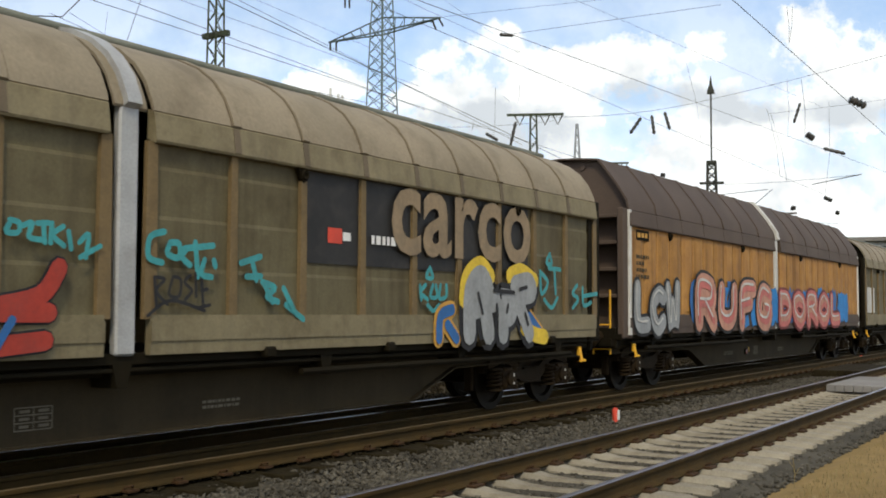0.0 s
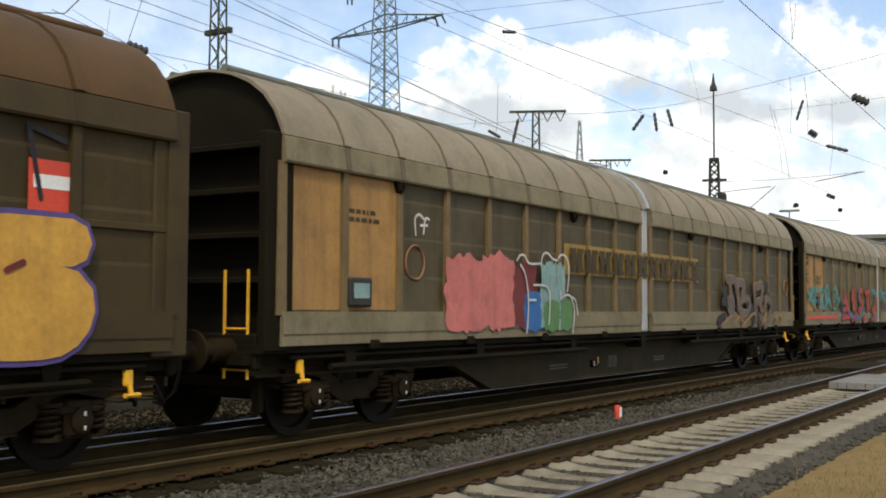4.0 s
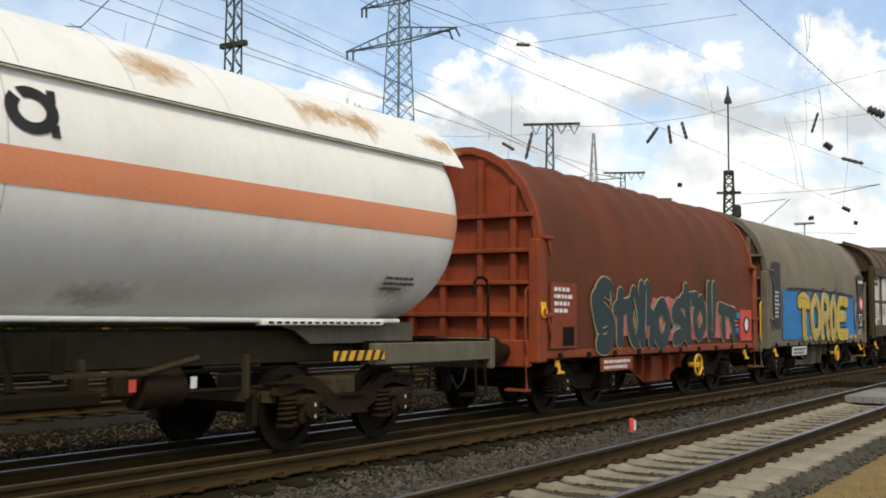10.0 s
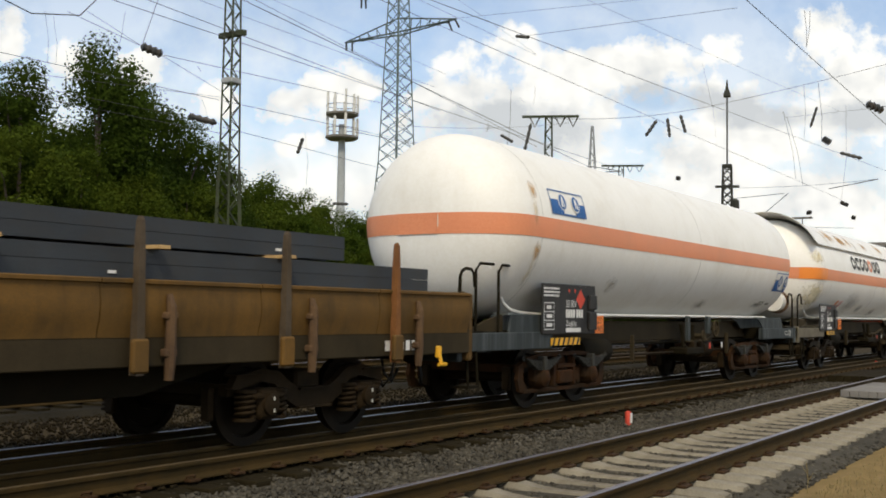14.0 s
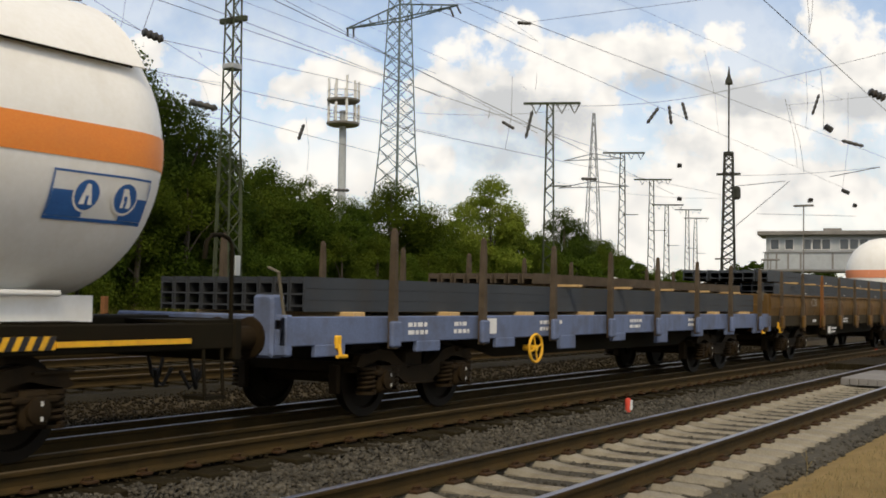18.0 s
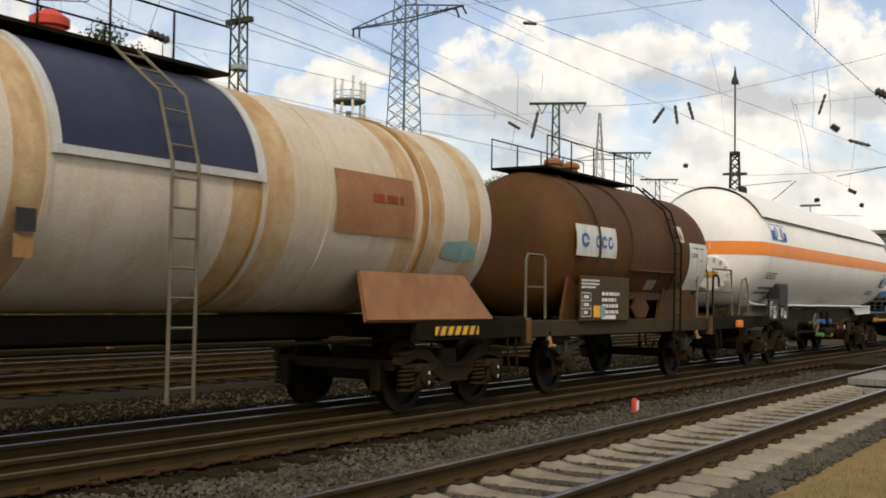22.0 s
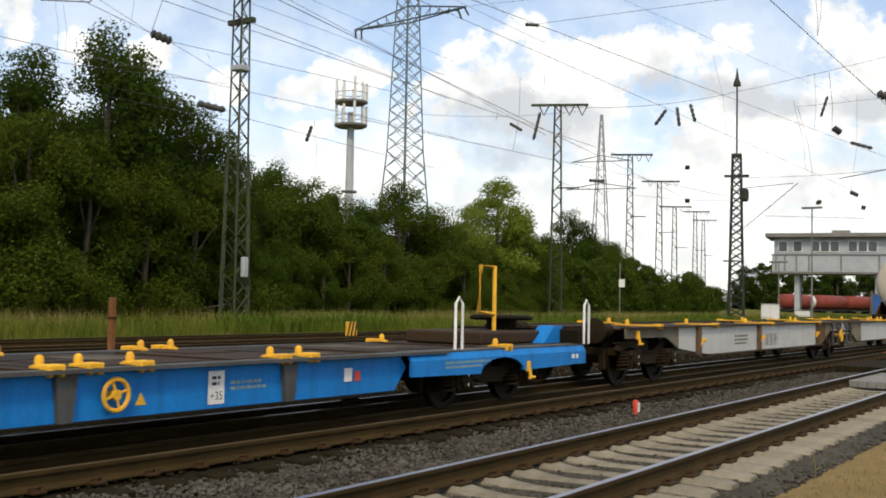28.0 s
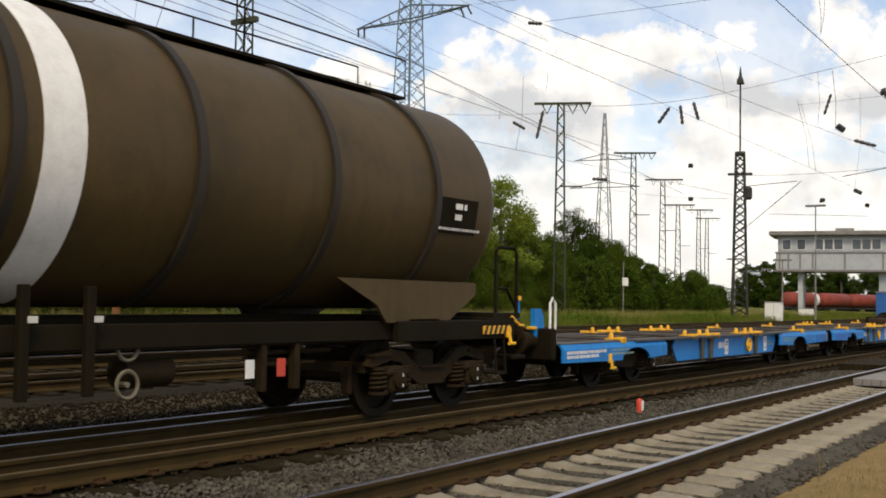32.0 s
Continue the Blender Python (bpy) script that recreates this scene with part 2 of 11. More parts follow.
# ---- materials ----
def mat(name, c1, c2=None, scale=1.5, rough=0.7, metal=0.0, bump=0.15, fine=40.0, dirt=None, amount=0.4, streak=0.0, patch=0.0, grime=(0.05, 0.04, 0.03), coords="Object", spec=0.25, tint=0.0, island=False):
    """Paint, metal, stone or soil: two tones in large patches, a fine grain, stains of a dirt colour and upright streaks."""
    m = bpy.data.materials.new(name)
    m.use_nodes = True
    n, l = m.node_tree.nodes, m.node_tree.links
    b = n["Principled BSDF"]
    tc = n.new("ShaderNodeTexCoord")
    co = tc.outputs[coords]

    def tex(sc, det=4.0, stretch=None, rg=0.55):
        t = n.new("ShaderNodeTexNoise")
        t.inputs["Scale"].default_value, t.inputs["Detail"].default_value, t.inputs["Roughness"].default_value = sc, det, rg
        if stretch:
            mp = n.new("ShaderNodeMapping")
            mp.inputs["Scale"].default_value = stretch
            l.new(co, mp.inputs[0])
            l.new(mp.outputs[0], t.inputs["Vector"])
        else:
            l.new(co, t.inputs["Vector"])
        return t.outputs[0]

    def ramp(src, a, z):
        r = n.new("ShaderNodeMapRange")
        r.inputs[1].default_value, r.inputs[2].default_value = a, z
        l.new(src, r.inputs[0])
        return r.outputs[0]

    def mix(fac, a, c, mode="MIX"):
        x = n.new("ShaderNodeMix")
        x.data_type, x.blend_type = "RGBA", mode
        for sock, val in ((x.inputs[0], fac), (x.inputs[6], a), (x.inputs[7], c)):
            if isinstance(val, (int, float)):
                sock.default_value = val
            elif isinstance(val, tuple):
                sock.default_value = (*val, 1)
            else:
                l.new(val, sock)
        return x.outputs[2]

    col = mix(ramp(tex(scale), 0.35, 0.65), c1, c2 or tuple(v * 0.8 for v in c1))
    grain = tex(fine, 3.0)
    col = mix(0.35, col, mix(ramp(grain, 0.25, 0.75), (0.35, 0.35, 0.35), (0.75, 0.75, 0.75)), "OVERLAY")
    if dirt:
        f = n.new("ShaderNodeMath")
        f.operation = "MULTIPLY"
        f.inputs[1].default_value = amount
        l.new(ramp(tex(scale * 2.3, 6.0, rg=0.65), 0.48, 0.72), f.inputs[0])
        col = mix(f.outputs[0], col, dirt)
    if streak:
        f = n.new("ShaderNodeMath")
        f.operation = "MULTIPLY"
        f.inputs[1].default_value = streak
        l.new(ramp(tex(1.0, 4.0, (6, 6, 0.45)), 0.48, 0.75), f.inputs[0])
        col = mix(f.outputs[0], col, grime)
    if tint or island:
        src = n.new("ShaderNodeNewGeometry").outputs["Random Per Island"] if island else n.new("ShaderNodeObjectInfo").outputs["Random"]
        col = mix(ramp(src, 0.0, 1.0), mix(1.0, col, tuple([1 - tint] * 3), "MULTIPLY"), col)
    l.new(col, b.inputs["Base Color"])
    r2 = n.new("ShaderNodeMapRange")
    r2.inputs[3].default_value, r2.inputs[4].default_value = max(0.05, rough - 0.12), min(1.0, rough + 0.12)
    l.new(grain, r2.inputs[0])
    l.new(r2.outputs[0], b.inputs["Roughness"])
    b.inputs["Metallic"].default_value = metal
    b.inputs["Specular IOR Level"].default_value = spec
    if bump:
        bp = n.new("ShaderNodeBump")
        bp.inputs["Strength"].default_value, bp.inputs["Distance"].default_value = bump, 0.02
        l.new(grain, bp.inputs["Height"])
        l.new(bp.outputs[0], b.inputs["Normal"])
    return m


def leafy(name, a, c, thin=0.38):
    """Leaves and blades: matt, each of its own tone, and letting some light through."""
    m = mat(name, a, c, scale=0.6, rough=0.75, bump=0, fine=6, tint=0.35, island=True, spec=0.06)
    n, l = m.node_tree.nodes, m.node_tree.links
    p, out = n["Principled BSDF"], n["Material Output"]
    tr, mx = n.new("ShaderNodeBsdfTranslucent"), n.new("ShaderNodeMixShader")
    l.new(p.inputs["Base Color"].links[0].from_socket, tr.inputs["Color"])
    mx.inputs[0].default_value = thin
    l.new(p.outputs[0], mx.inputs[1])
    l.new(tr.outputs[0], mx.inputs[2])
    l.new(mx.outputs[0], out.inputs["Surface"])
    return m


def stain(name, c, most=0.8):
    """Thin dirt that fades out towards its rim and in a fine grain."""
    m = mat(name, c, tuple(v * 0.7 for v in c), scale=6, rough=0.8, bump=0)
    n, l = m.node_tree.nodes, m.node_tree.links
    b = n["Principled BSDF"]
    tc, mp = n.new("ShaderNodeTexCoord"), n.new("ShaderNodeVectorMath")
    mp.operation = "SUBTRACT"
    mp.inputs[1].default_value = (0.5, 0.5, 0.5)
    l.new(tc.outputs["Generated"], mp.inputs[0])
    flat = n.new("ShaderNodeVectorMath")
    flat.operation = "MULTIPLY"
    flat.inputs[1].default_value = (0, 1, 1)
    l.new(mp.outputs[0], flat.inputs[0])
    ln = n.new("ShaderNodeVectorMath")
    ln.operation = "LENGTH"
    l.new(flat.outputs[0], ln.inputs[0])
    no = n.new("ShaderNodeTexNoise")
    no.inputs["Scale"].default_value, no.inputs["Detail"].default_value = 9.0, 5.0
    l.new(tc.outputs["Object"], no.inputs["Vector"])
    ad = n.new("ShaderNodeMath")
    ad.operation = "MULTIPLY_ADD"
    ad.inputs[1].default_value = 0.55
    l.new(no.outputs[0], ad.inputs[0])
    l.new(ln.outputs["Value"], ad.inputs[2])
    mr = n.new("ShaderNodeMapRange")
    mr.inputs[1].default_value, mr.inputs[2].default_value, mr.inputs[3].default_value, mr.inputs[4].default_value = 0.36, 0.70, most, 0.0
    l.new(ad.outputs[0], mr.inputs[0])
    l.new(mr.outputs[0], b.inputs["Alpha"])
    return m


M_GROUND = mat("dark gravelly soil", (0.03888, 0.0277, 0.0129), (0.05832, 0.04213, 0.02016), scale=0.5, rough=0.95, bump=0.8, fine=22, dirt=(0.02268, 0.01616, 0.007258), amount=0.6, spec=0.1)
M_BED = mat("grey ballast bed", (0.05464, 0.04895, 0.03702), (0.08012, 0.07071, 0.05329), scale=0.8, rough=0.95, bump=1.0, fine=24, dirt=(0.03278, 0.02584, 0.01684), amount=0.6, spec=0.1)
# rusty bed and brown stones: the shade under the train is in their colour
M_BEDB = mat("rust-stained ballast bed darkened for shade", (0.01307, 0.01008, 0.004226), (0.02041, 0.01567, 0.006761), scale=0.8, rough=0.95, bump=1.0, fine=24, dirt=(0.008708, 0.006717, 0.00317), amount=0.6, spec=0.1)
M_STONE = mat("grey ballast stone", (0.07649, 0.06935, 0.05496), (0.1348, 0.121, 0.09421), scale=2.0, rough=0.9, bump=0.3, fine=60, tint=0.6, island=True, dirt=(0.05464, 0.0374, 0.01963), amount=0.45, spec=0.12)
M_STONEB = mat("rust-brown stone darkened for shade", (0.01944, 0.01408, 0.006468), (0.03402, 0.02509, 0.01201), scale=2.0, rough=0.9, bump=0.3, fine=60, tint=0.6, island=True, spec=0.1)
M_SAND = mat("dry sandy verge", (0.1952, 0.1312, 0.05065), (0.2424, 0.1655, 0.06755), scale=1.2, rough=0.95, bump=0.8, fine=14, dirt=(0.1346, 0.09055, 0.03619), amount=0.6, spec=0.1)
M_CONCRETE = mat("pale sleeper concrete", (0.2951, 0.2613, 0.1956), (0.2313, 0.2011, 0.1476), scale=3.0, rough=0.9, bump=0.4, fine=50, dirt=(0.1196, 0.08579, 0.05017), amount=0.5, tint=0.25, spec=0.15)
M_RAILRUST = mat("rusty rail steel", (0.0513, 0.03085, 0.009333), (0.03569, 0.0234, 0.007781), scale=2.5, rough=0.85, bump=0.3, fine=60, dirt=(0.0223, 0.01595, 0.006224), amount=0.5, spec=0.12)
M_RAILTOP = mat("polished rail head", (0.336, 0.312, 0.3276), (0.272, 0.2496, 0.2652), scale=1.0, rough=0.32, metal=0.9, bump=0.02, fine=30)
M_RAILDULL = mat("dull rail head", (0.1105, 0.078, 0.039), (0.085, 0.06084, 0.0325), scale=2.0, rough=0.6, metal=0.3, bump=0.1, fine=40)
# old wood, its tone lowered to carry the shade under the train
M_WOOD = mat("weathered wood darkened for shade", (0.01458, 0.0108, 0.004301), (0.02275, 0.01709, 0.007244), scale=3, rough=0.9, bump=0.5, fine=40, spec=0.1)
M_CLIP = mat("dark rail fastening", (0.034, 0.01825, 0.00819), (0.0544, 0.02738, 0.01092), scale=4, rough=0.8, bump=0.2, spec=0.15)
M_MAST = mat("green-grey galvanised lattice steel", (0.05814, 0.0714, 0.04123), (0.03978, 0.04998, 0.02945), scale=1.0, rough=0.7, metal=0.3, bump=0.1, dirt=(0.04896, 0.0357, 0.01649), amount=0.4)
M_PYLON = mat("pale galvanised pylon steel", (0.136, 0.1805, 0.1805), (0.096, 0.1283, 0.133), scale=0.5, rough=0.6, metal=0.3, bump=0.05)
# distance haze is mixed into this paler copy of the pylon steel
M_PYLONHAZE = mat("far pylon steel paled by haze", (0.30, 0.32, 0.34), (0.26, 0.28, 0.29), scale=0.5, rough=0.7, metal=0.2, bump=0.05)
M_DARKMAST = mat("dark green painted mast", (0.030, 0.034, 0.026), (0.048, 0.046, 0.038), scale=1.0, rough=0.7, metal=0.2, bump=0.1)
M_WIRE = mat("dull copper wire", (0.07, 0.07, 0.07), (0.10, 0.09, 0.085), scale=1.0, rough=0.6, metal=0.3, bump=0)
M_INSUL = mat("dark glazed insulator", (0.045, 0.05, 0.05), (0.07, 0.06, 0.05), scale=6, rough=0.4, bump=0)
M_LEAF_A = leafy("dark green foliage", (0.040, 0.066, 0.008), (0.056, 0.090, 0.011))
M_LEAF_B = leafy("olive green foliage", (0.060, 0.092, 0.010), (0.090, 0.120, 0.013))
M_LEAF_D = leafy("mid green foliage", (0.052, 0.090, 0.010), (0.078, 0.116, 0.013))
M_LEAF_C = leafy("bright green foliage", (0.162, 0.2247, 0.02772), (0.243, 0.29, 0.0441))
M_BARK = mat("grey-brown bark", (0.10, 0.08, 0.06), (0.06, 0.05, 0.04), scale=2, rough=0.9, bump=0.6, fine=20)
M_GRASS = leafy("tall green grass", (0.110, 0.150, 0.018), (0.200, 0.210, 0.036))
M_HAY = leafy("tall straw-yellow grass", (0.40, 0.34, 0.12), (0.30, 0.25, 0.09))
M_WEED = leafy("rank green weeds", (0.085, 0.145, 0.018), (0.120, 0.180, 0.022))
M_STRAW = leafy("dry straw grass", (0.34, 0.27, 0.13), (0.26, 0.20, 0.10))
M_MEADOW = mat("weedy grass ground", (0.07762, 0.09936, 0.0162), (0.1449, 0.1296, 0.03402), scale=0.3, rough=0.95, bump=0.8, fine=5, spec=0.05)
M_RENDER = mat("pale grey wall panels", (0.39, 0.4108, 0.416), (0.3354, 0.3555, 0.368), scale=0.4, rough=0.8, bump=0.1, dirt=(0.234, 0.2291, 0.216), amount=0.4)
M_ROOFGREY = mat("grey roof edge", (0.216, 0.203, 0.1848), (0.1584, 0.147, 0.132), scale=0.6, rough=0.8, bump=0.1)
M_GLASS = mat("dark window glass", (0.03, 0.04, 0.05), (0.05, 0.06, 0.07), scale=1, rough=0.12, bump=0, spec=0.8)
M_REDTANK = mat("weathered red tank", (0.228, 0.042, 0.028), (0.168, 0.035, 0.024), scale=0.6, rough=0.6, bump=0.05)
M_RUSTPOST = mat("rust-orange steel post", (0.21, 0.088, 0.028), (0.135, 0.056, 0.021), scale=3, rough=0.85, bump=0.3)
M_WHITE = mat("white paint", (0.74, 0.73, 0.70), (0.66, 0.65, 0.62), scale=2, rough=0.6, bump=0.05, dirt=(0.45, 0.42, 0.38), amount=0.4)
M_RED = mat("faded red paint", (0.62, 0.07, 0.04), (0.48, 0.06, 0.04), scale=2, rough=0.6, bump=0.05)
M_YELLOW = mat("yellow safety paint", (0.80, 0.42, 0.03), (0.68, 0.34, 0.03), scale=3, rough=0.55, bump=0.05, dirt=(0.25, 0.15, 0.05), amount=0.35)
M_BLACK = mat("black paint", (0.018, 0.018, 0.018), (0.028, 0.027, 0.026), scale=2, rough=0.6, bump=0.05, dirt=(0.06, 0.05, 0.045), amount=0.4)
M_BLUE = mat("blue label paint", (0.03, 0.12, 0.33), (0.025, 0.10, 0.28), scale=2, rough=0.6, bump=0.03)
M_ORANGE = mat("orange warning plate", (0.80, 0.20, 0.03), (0.70, 0.17, 0.03), scale=2, rough=0.5, bump=0.03)

# ---- ground and tracks ----
g = G()
g.box(-2500, 2500, -2500, 2500, -0.8, -0.30)
tagged(part("ground", g, M_GROUND), "dark gravelly soil of the railway yard", "ground", kind="structure")

NEAR = pose(0, 0, 0, 0, 0, 1.006)      # the near track turns one degree off the train's
N1, N2 = -3.757, -5.262
T1, T2, S1, S2 = -8.561, -10.066, -7.911, -9.416


def slab(name, prof, y0, y1, m, label, category, at=None):
    ob = part(name, G().prism(prof, y0, y1), m, at=at)
    return tagged(ob, label, category, kind="structure")


slab("ballast_bed", [(-6.75, -0.31), (-2.75, -0.31), (-3.1, -0.245), (-6.4, -0.245)], -40, 260, M_BED, "grey stone ballast under the near track", "ballast", NEAR)
slab("ballast_bed", [(-7.6, -0.32), (-5.6, -0.32), (-5.6, -0.268), (-7.3, -0.262), (-7.6, -0.27)], -40, 90, M_BED, "grey stone ballast between two tracks", "ballast")
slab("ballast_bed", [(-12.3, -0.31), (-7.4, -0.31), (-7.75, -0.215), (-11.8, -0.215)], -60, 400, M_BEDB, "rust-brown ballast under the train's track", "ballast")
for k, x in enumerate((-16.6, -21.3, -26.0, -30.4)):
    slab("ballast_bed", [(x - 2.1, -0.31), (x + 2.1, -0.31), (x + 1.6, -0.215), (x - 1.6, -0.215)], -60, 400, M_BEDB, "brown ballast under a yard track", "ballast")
slab("verge", [(-2.92, -0.31), (60, -0.31), (60, -0.2), (-1.6, -0.2), (-2.6, -0.232)], -60, 300, M_SAND, "dry sandy verge beside the track", "verge", NEAR)
slab("meadow", [(-120, -0.31), (-32.9, -0.31), (-33.6, -0.12), (-46, 0.15), (-60, 0.6), (-120, 1.0)], -80, 420, M_MEADOW, "weedy grass strip before the wood", "grass")

RAIL = [(-0.075, -0.172), (0.075, -0.172), (0.075, -0.160), (0.022, -0.140), (0.009, -0.125), (0.009, -0.052), (0.034, -0.040), (0.036, -0.014), (0.026, -0.004),
        (-0.026, -0.004), (-0.036, -0.014), (-0.034, -0.040), (-0.009, -0.052), (-0.009, -0.125), (-0.022, -0.140), (-0.075, -0.160)]
HEAD = [(-0.035, -0.0042), (0.035, -0.0042), (0.031, -0.001), (0.02, 0.0), (-0.02, 0.0), (-0.031, -0.001)]


def rail(parent, x, y0, y1, top, label=""):
    r = part("rail", G().prism([(x + a, z) for a, z in RAIL], y0, y1), M_RAILRUST, parent, label)
    part("rail_head", G().prism([(x + a, z) for a, z in HEAD], y0, y1), top, r)
    return r


def sleeper_mesh():
    """A pre-stressed concrete sleeper: high at the two rail seats, waisted and low between them."""
    g, rings = G(), []
    for x, zt, w in ((-1.3, -0.205, 0.115), (-1.22, -0.185, 0.125), (-0.95, -0.176, 0.125), (-0.6, -0.176, 0.12), (-0.42, -0.205, 0.10), (-0.2, -0.222, 0.092), (0.2, -0.222, 0.092), (0.42, -0.205, 0.10), (0.6, -0.176, 0.12), (0.95, -0.176, 0.125), (1.22, -0.185, 0.125), (1.3, -0.205, 0.115)):
        b = w + 0.025
        rings.append([(x, -b, -0.36), (x, b, -0.36), (x, b - 0.005, zt - 0.05), (x, w - 0.02, zt), (x, -w + 0.02, zt), (x, -b + 0.005, zt - 0.05)])
    return g.skin(rings).mesh("sleeper", 35)


def clip_mesh(w=0.1):
    g = G()
    for s in (-1, 1):
        g.box(s * 0.115 - 0.05, s * 0.115 + 0.05, -w, w, -0.178, -0.150, 0.006)
        g.tube([(s * 0.08, -0.05, -0.15), (s * 0.10, -0.05, -0.125), (s * 0.13, 0.0, -0.12), (s * 0.10, 0.05, -0.125), (s * 0.08, 0.05, -0.15)], 0.011, 5)
    return g.mesh("fastening")


near_track = thing("railway_track", NEAR, "near track of steel rails on pale concrete sleepers", "track", kind="structure")
SLEEPER, CLIP, CLIPB = sleeper_mesh(), clip_mesh(), clip_mesh(0.07)
rail(near_track, N1, -12, 260, M_RAILTOP)
rail(near_track, N2, -12, 260, M_RAILTOP)
Y0 = 10.997 - 0.6 * 22
for k in range(170):
    y = Y0 + 0.6 * k
    part("sleeper", SLEEPER, M_CONCRETE, near_track, at=pose((N1 + N2) / 2, y, 0))
    if k < 70:
        for x in (N1, N2):
            part("fastening", CLIP, M_CLIP, near_track, at=pose(x, y, 0))

train_track = thing("railway_track", pose(0, 0, 0), "rusty train track with a second pair of rails laid into it", "track", kind="structure")
rail(train_track, T1, -60, 400, M_RAILDULL)
rail(train_track, T2, -60, 400, M_RAILTOP)
rail(train_track, S1, -40, 70, M_RAILDULL)
rail(train_track, S2, -40, 70, M_RAILTOP)
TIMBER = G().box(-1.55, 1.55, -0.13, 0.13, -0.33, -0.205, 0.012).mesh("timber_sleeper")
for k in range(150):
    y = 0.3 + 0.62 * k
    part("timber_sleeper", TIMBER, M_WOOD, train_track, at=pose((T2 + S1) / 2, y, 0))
    if k < 75:
        for x in (S1, T1):
            part("fastening", CLIPB, M_CLIP, train_track, at=pose(x, y, 0))
for k, x in enumerate((-16.6, -21.3, -26.0, -30.4)):
    tr = thing("railway_track", pose(0, 0, 0), "rusty yard track in brown ballast", "track", "yard tracks behind the train", kind="structure")
    for s in (-0.752, 0.752):
        rail(tr, x + s, -60, 400, M_RAILTOP if k == 1 else M_RAILDULL)
    part("timber_sleepers", (lambda g: [g.box(x - 1.25, x + 1.25, y * 0.65, y * 0.65 + 0.26, -0.33, -0.178) for y in range(0, 180)] and g)(G()), M_WOOD, tr, kind="stuff")

# crossing boards and small trackside things
g = G()
for i in range(7):
    g.box(N2 + 0.1 + i * 0.187, N2 + 0.1 + i * 0.187 + 0.18, 24.6, 28.2, -0.2, -0.05, 0.01)
tagged(part("crossing_board", g, M_ROOFGREY, at=NEAR), "weathered grey crossing panel between the rails", "crossing", kind="structure")
cross = thing("crossing_deck", pose(-6.75, 33.0, 0), "weathered brown timber crossing deck beside the rail", "crossing", kind="structure")
for i in range(6):
    part("plank", G().box(-0.62 + i * 0.21, -0.42 + i * 0.21, -2.2, 2.2, -0.26, -0.06, 0.012), M_WOOD, cross)
for (x, y, s) in ((-6.91, 16.2, 1.0), (-8.2, 41.3, 1.0)):
    mk = thing("marker_post", pose(x, y, -0.25), "small red and white track marker post in the ballast", "marker post", "marker posts")
    part("post", G().lathe([(0.045 * s, 0), (0.045 * s, 0.06), (0.05, 0.2), (0.04, 0.225), (0.012, 0.235)], axis="z", n=14), M_RED, mk, smooth=40)
    part("white_face", G().plate([(-0.02, 0.05), (0.045, 0.05), (0.045, 0.2), (-0.02, 0.2)], 0.035, 0.056), M_WHITE, mk)
post = thing("steel_post", pose(-22.9, 19.4, -0.3), "rust-orange steel post standing between yard tracks", "post")
part("post", G().box(-0.075, 0.075, -0.075, 0.075, 0, 1.72, 0.015), M_RUSTPOST, post)
part("band", G().box(-0.09, 0.09, -0.09, 0.09, 1.15, 1.22, 0.01), M_CLIP, post)
stop = thing("striped_marker", pose(-28.6, 36.9, -0.3), "yellow and black striped marker board by the yard track", "marker")
part("board", G().box(-0.04, 0.04, -0.35, 0.35, 0.25, 0.85, 0.01), M_YELLOW, stop)
for k in range(3):
    part("stripe", G().plate([(-0.35 + k * 0.25, 0.25), (-0.25 + k * 0.25, 0.25), (-0.05 + k * 0.22, 0.85), (-0.15 + k * 0.22, 0.85)], 0.041, 0.046), M_BLACK, stop)
part("leg", G().box(-0.04, 0.04, -0.04, 0.04, 0, 0.3), M_CLIP, stop)


def stones(name, m, n, region, label, seed, sizes=(0.016, 0.038)):
    """Broken stones scattered where region(rng) puts them; uneven eight-cornered lumps."""
    rng = np.random.default_rng(seed)
    base = np.array([(-1, -1, -1), (1, -1, -1), (1, 1, -1), (-1, 1, -1), (-1, -1, 1), (1, -1, 1), (1, 1, 1), (-1, 1, 1)], float) * 0.62
    quad = np.array([(0, 3, 2, 1), (4, 5, 6, 7), (0, 1, 5, 4), (1, 2, 6, 5), (2, 3, 7, 6), (3, 0, 4, 7)])
    pts = region(rng, n)
    n = len(pts)
    v = base[None] * rng.uniform(0.55, 1.35, (n, 8, 3)) * rng.uniform(*sizes, (n, 1, 1)) * np.array([1, 1, 0.8])
    a = rng.uniform(0, 6.28, n)
    t = rng.uniform(-0.7, 0.7, n)
    c, s, ct, st = np.cos(a), np.sin(a), np.cos(t), np.sin(t)
    y2, z2 = v[..., 1] * ct[:, None] - v[..., 2] * st[:, None], v[..., 1] * st[:, None] + v[..., 2] * ct[:, None]
    v = np.stack([v[..., 0] * c[:, None] - y2 * s[:, None], v[..., 0] * s[:, None] + y2 * c[:, None], z2], -1) + pts[:, None]
    f = (quad[None] + 8 * np.arange(n)[:, None, None]).reshape(-1, 4)
    me = bpy.data.meshes.new(name)
    me.vertices.add(8 * n)
    me.vertices.foreach_set("co", v.reshape(-1))
    me.loops.add(f.size)
    me.loops.foreach_set("vertex_index", f.reshape(-1).astype(np.int32))
    me.polygons.add(len(f))
    me.polygons.foreach_set("loop_start", np.arange(0, f.size, 4, dtype=np.int32))
    me.update(calc_edges=True)
    return tagged(part(name, me, m), label, "ballast", kind="stuff")


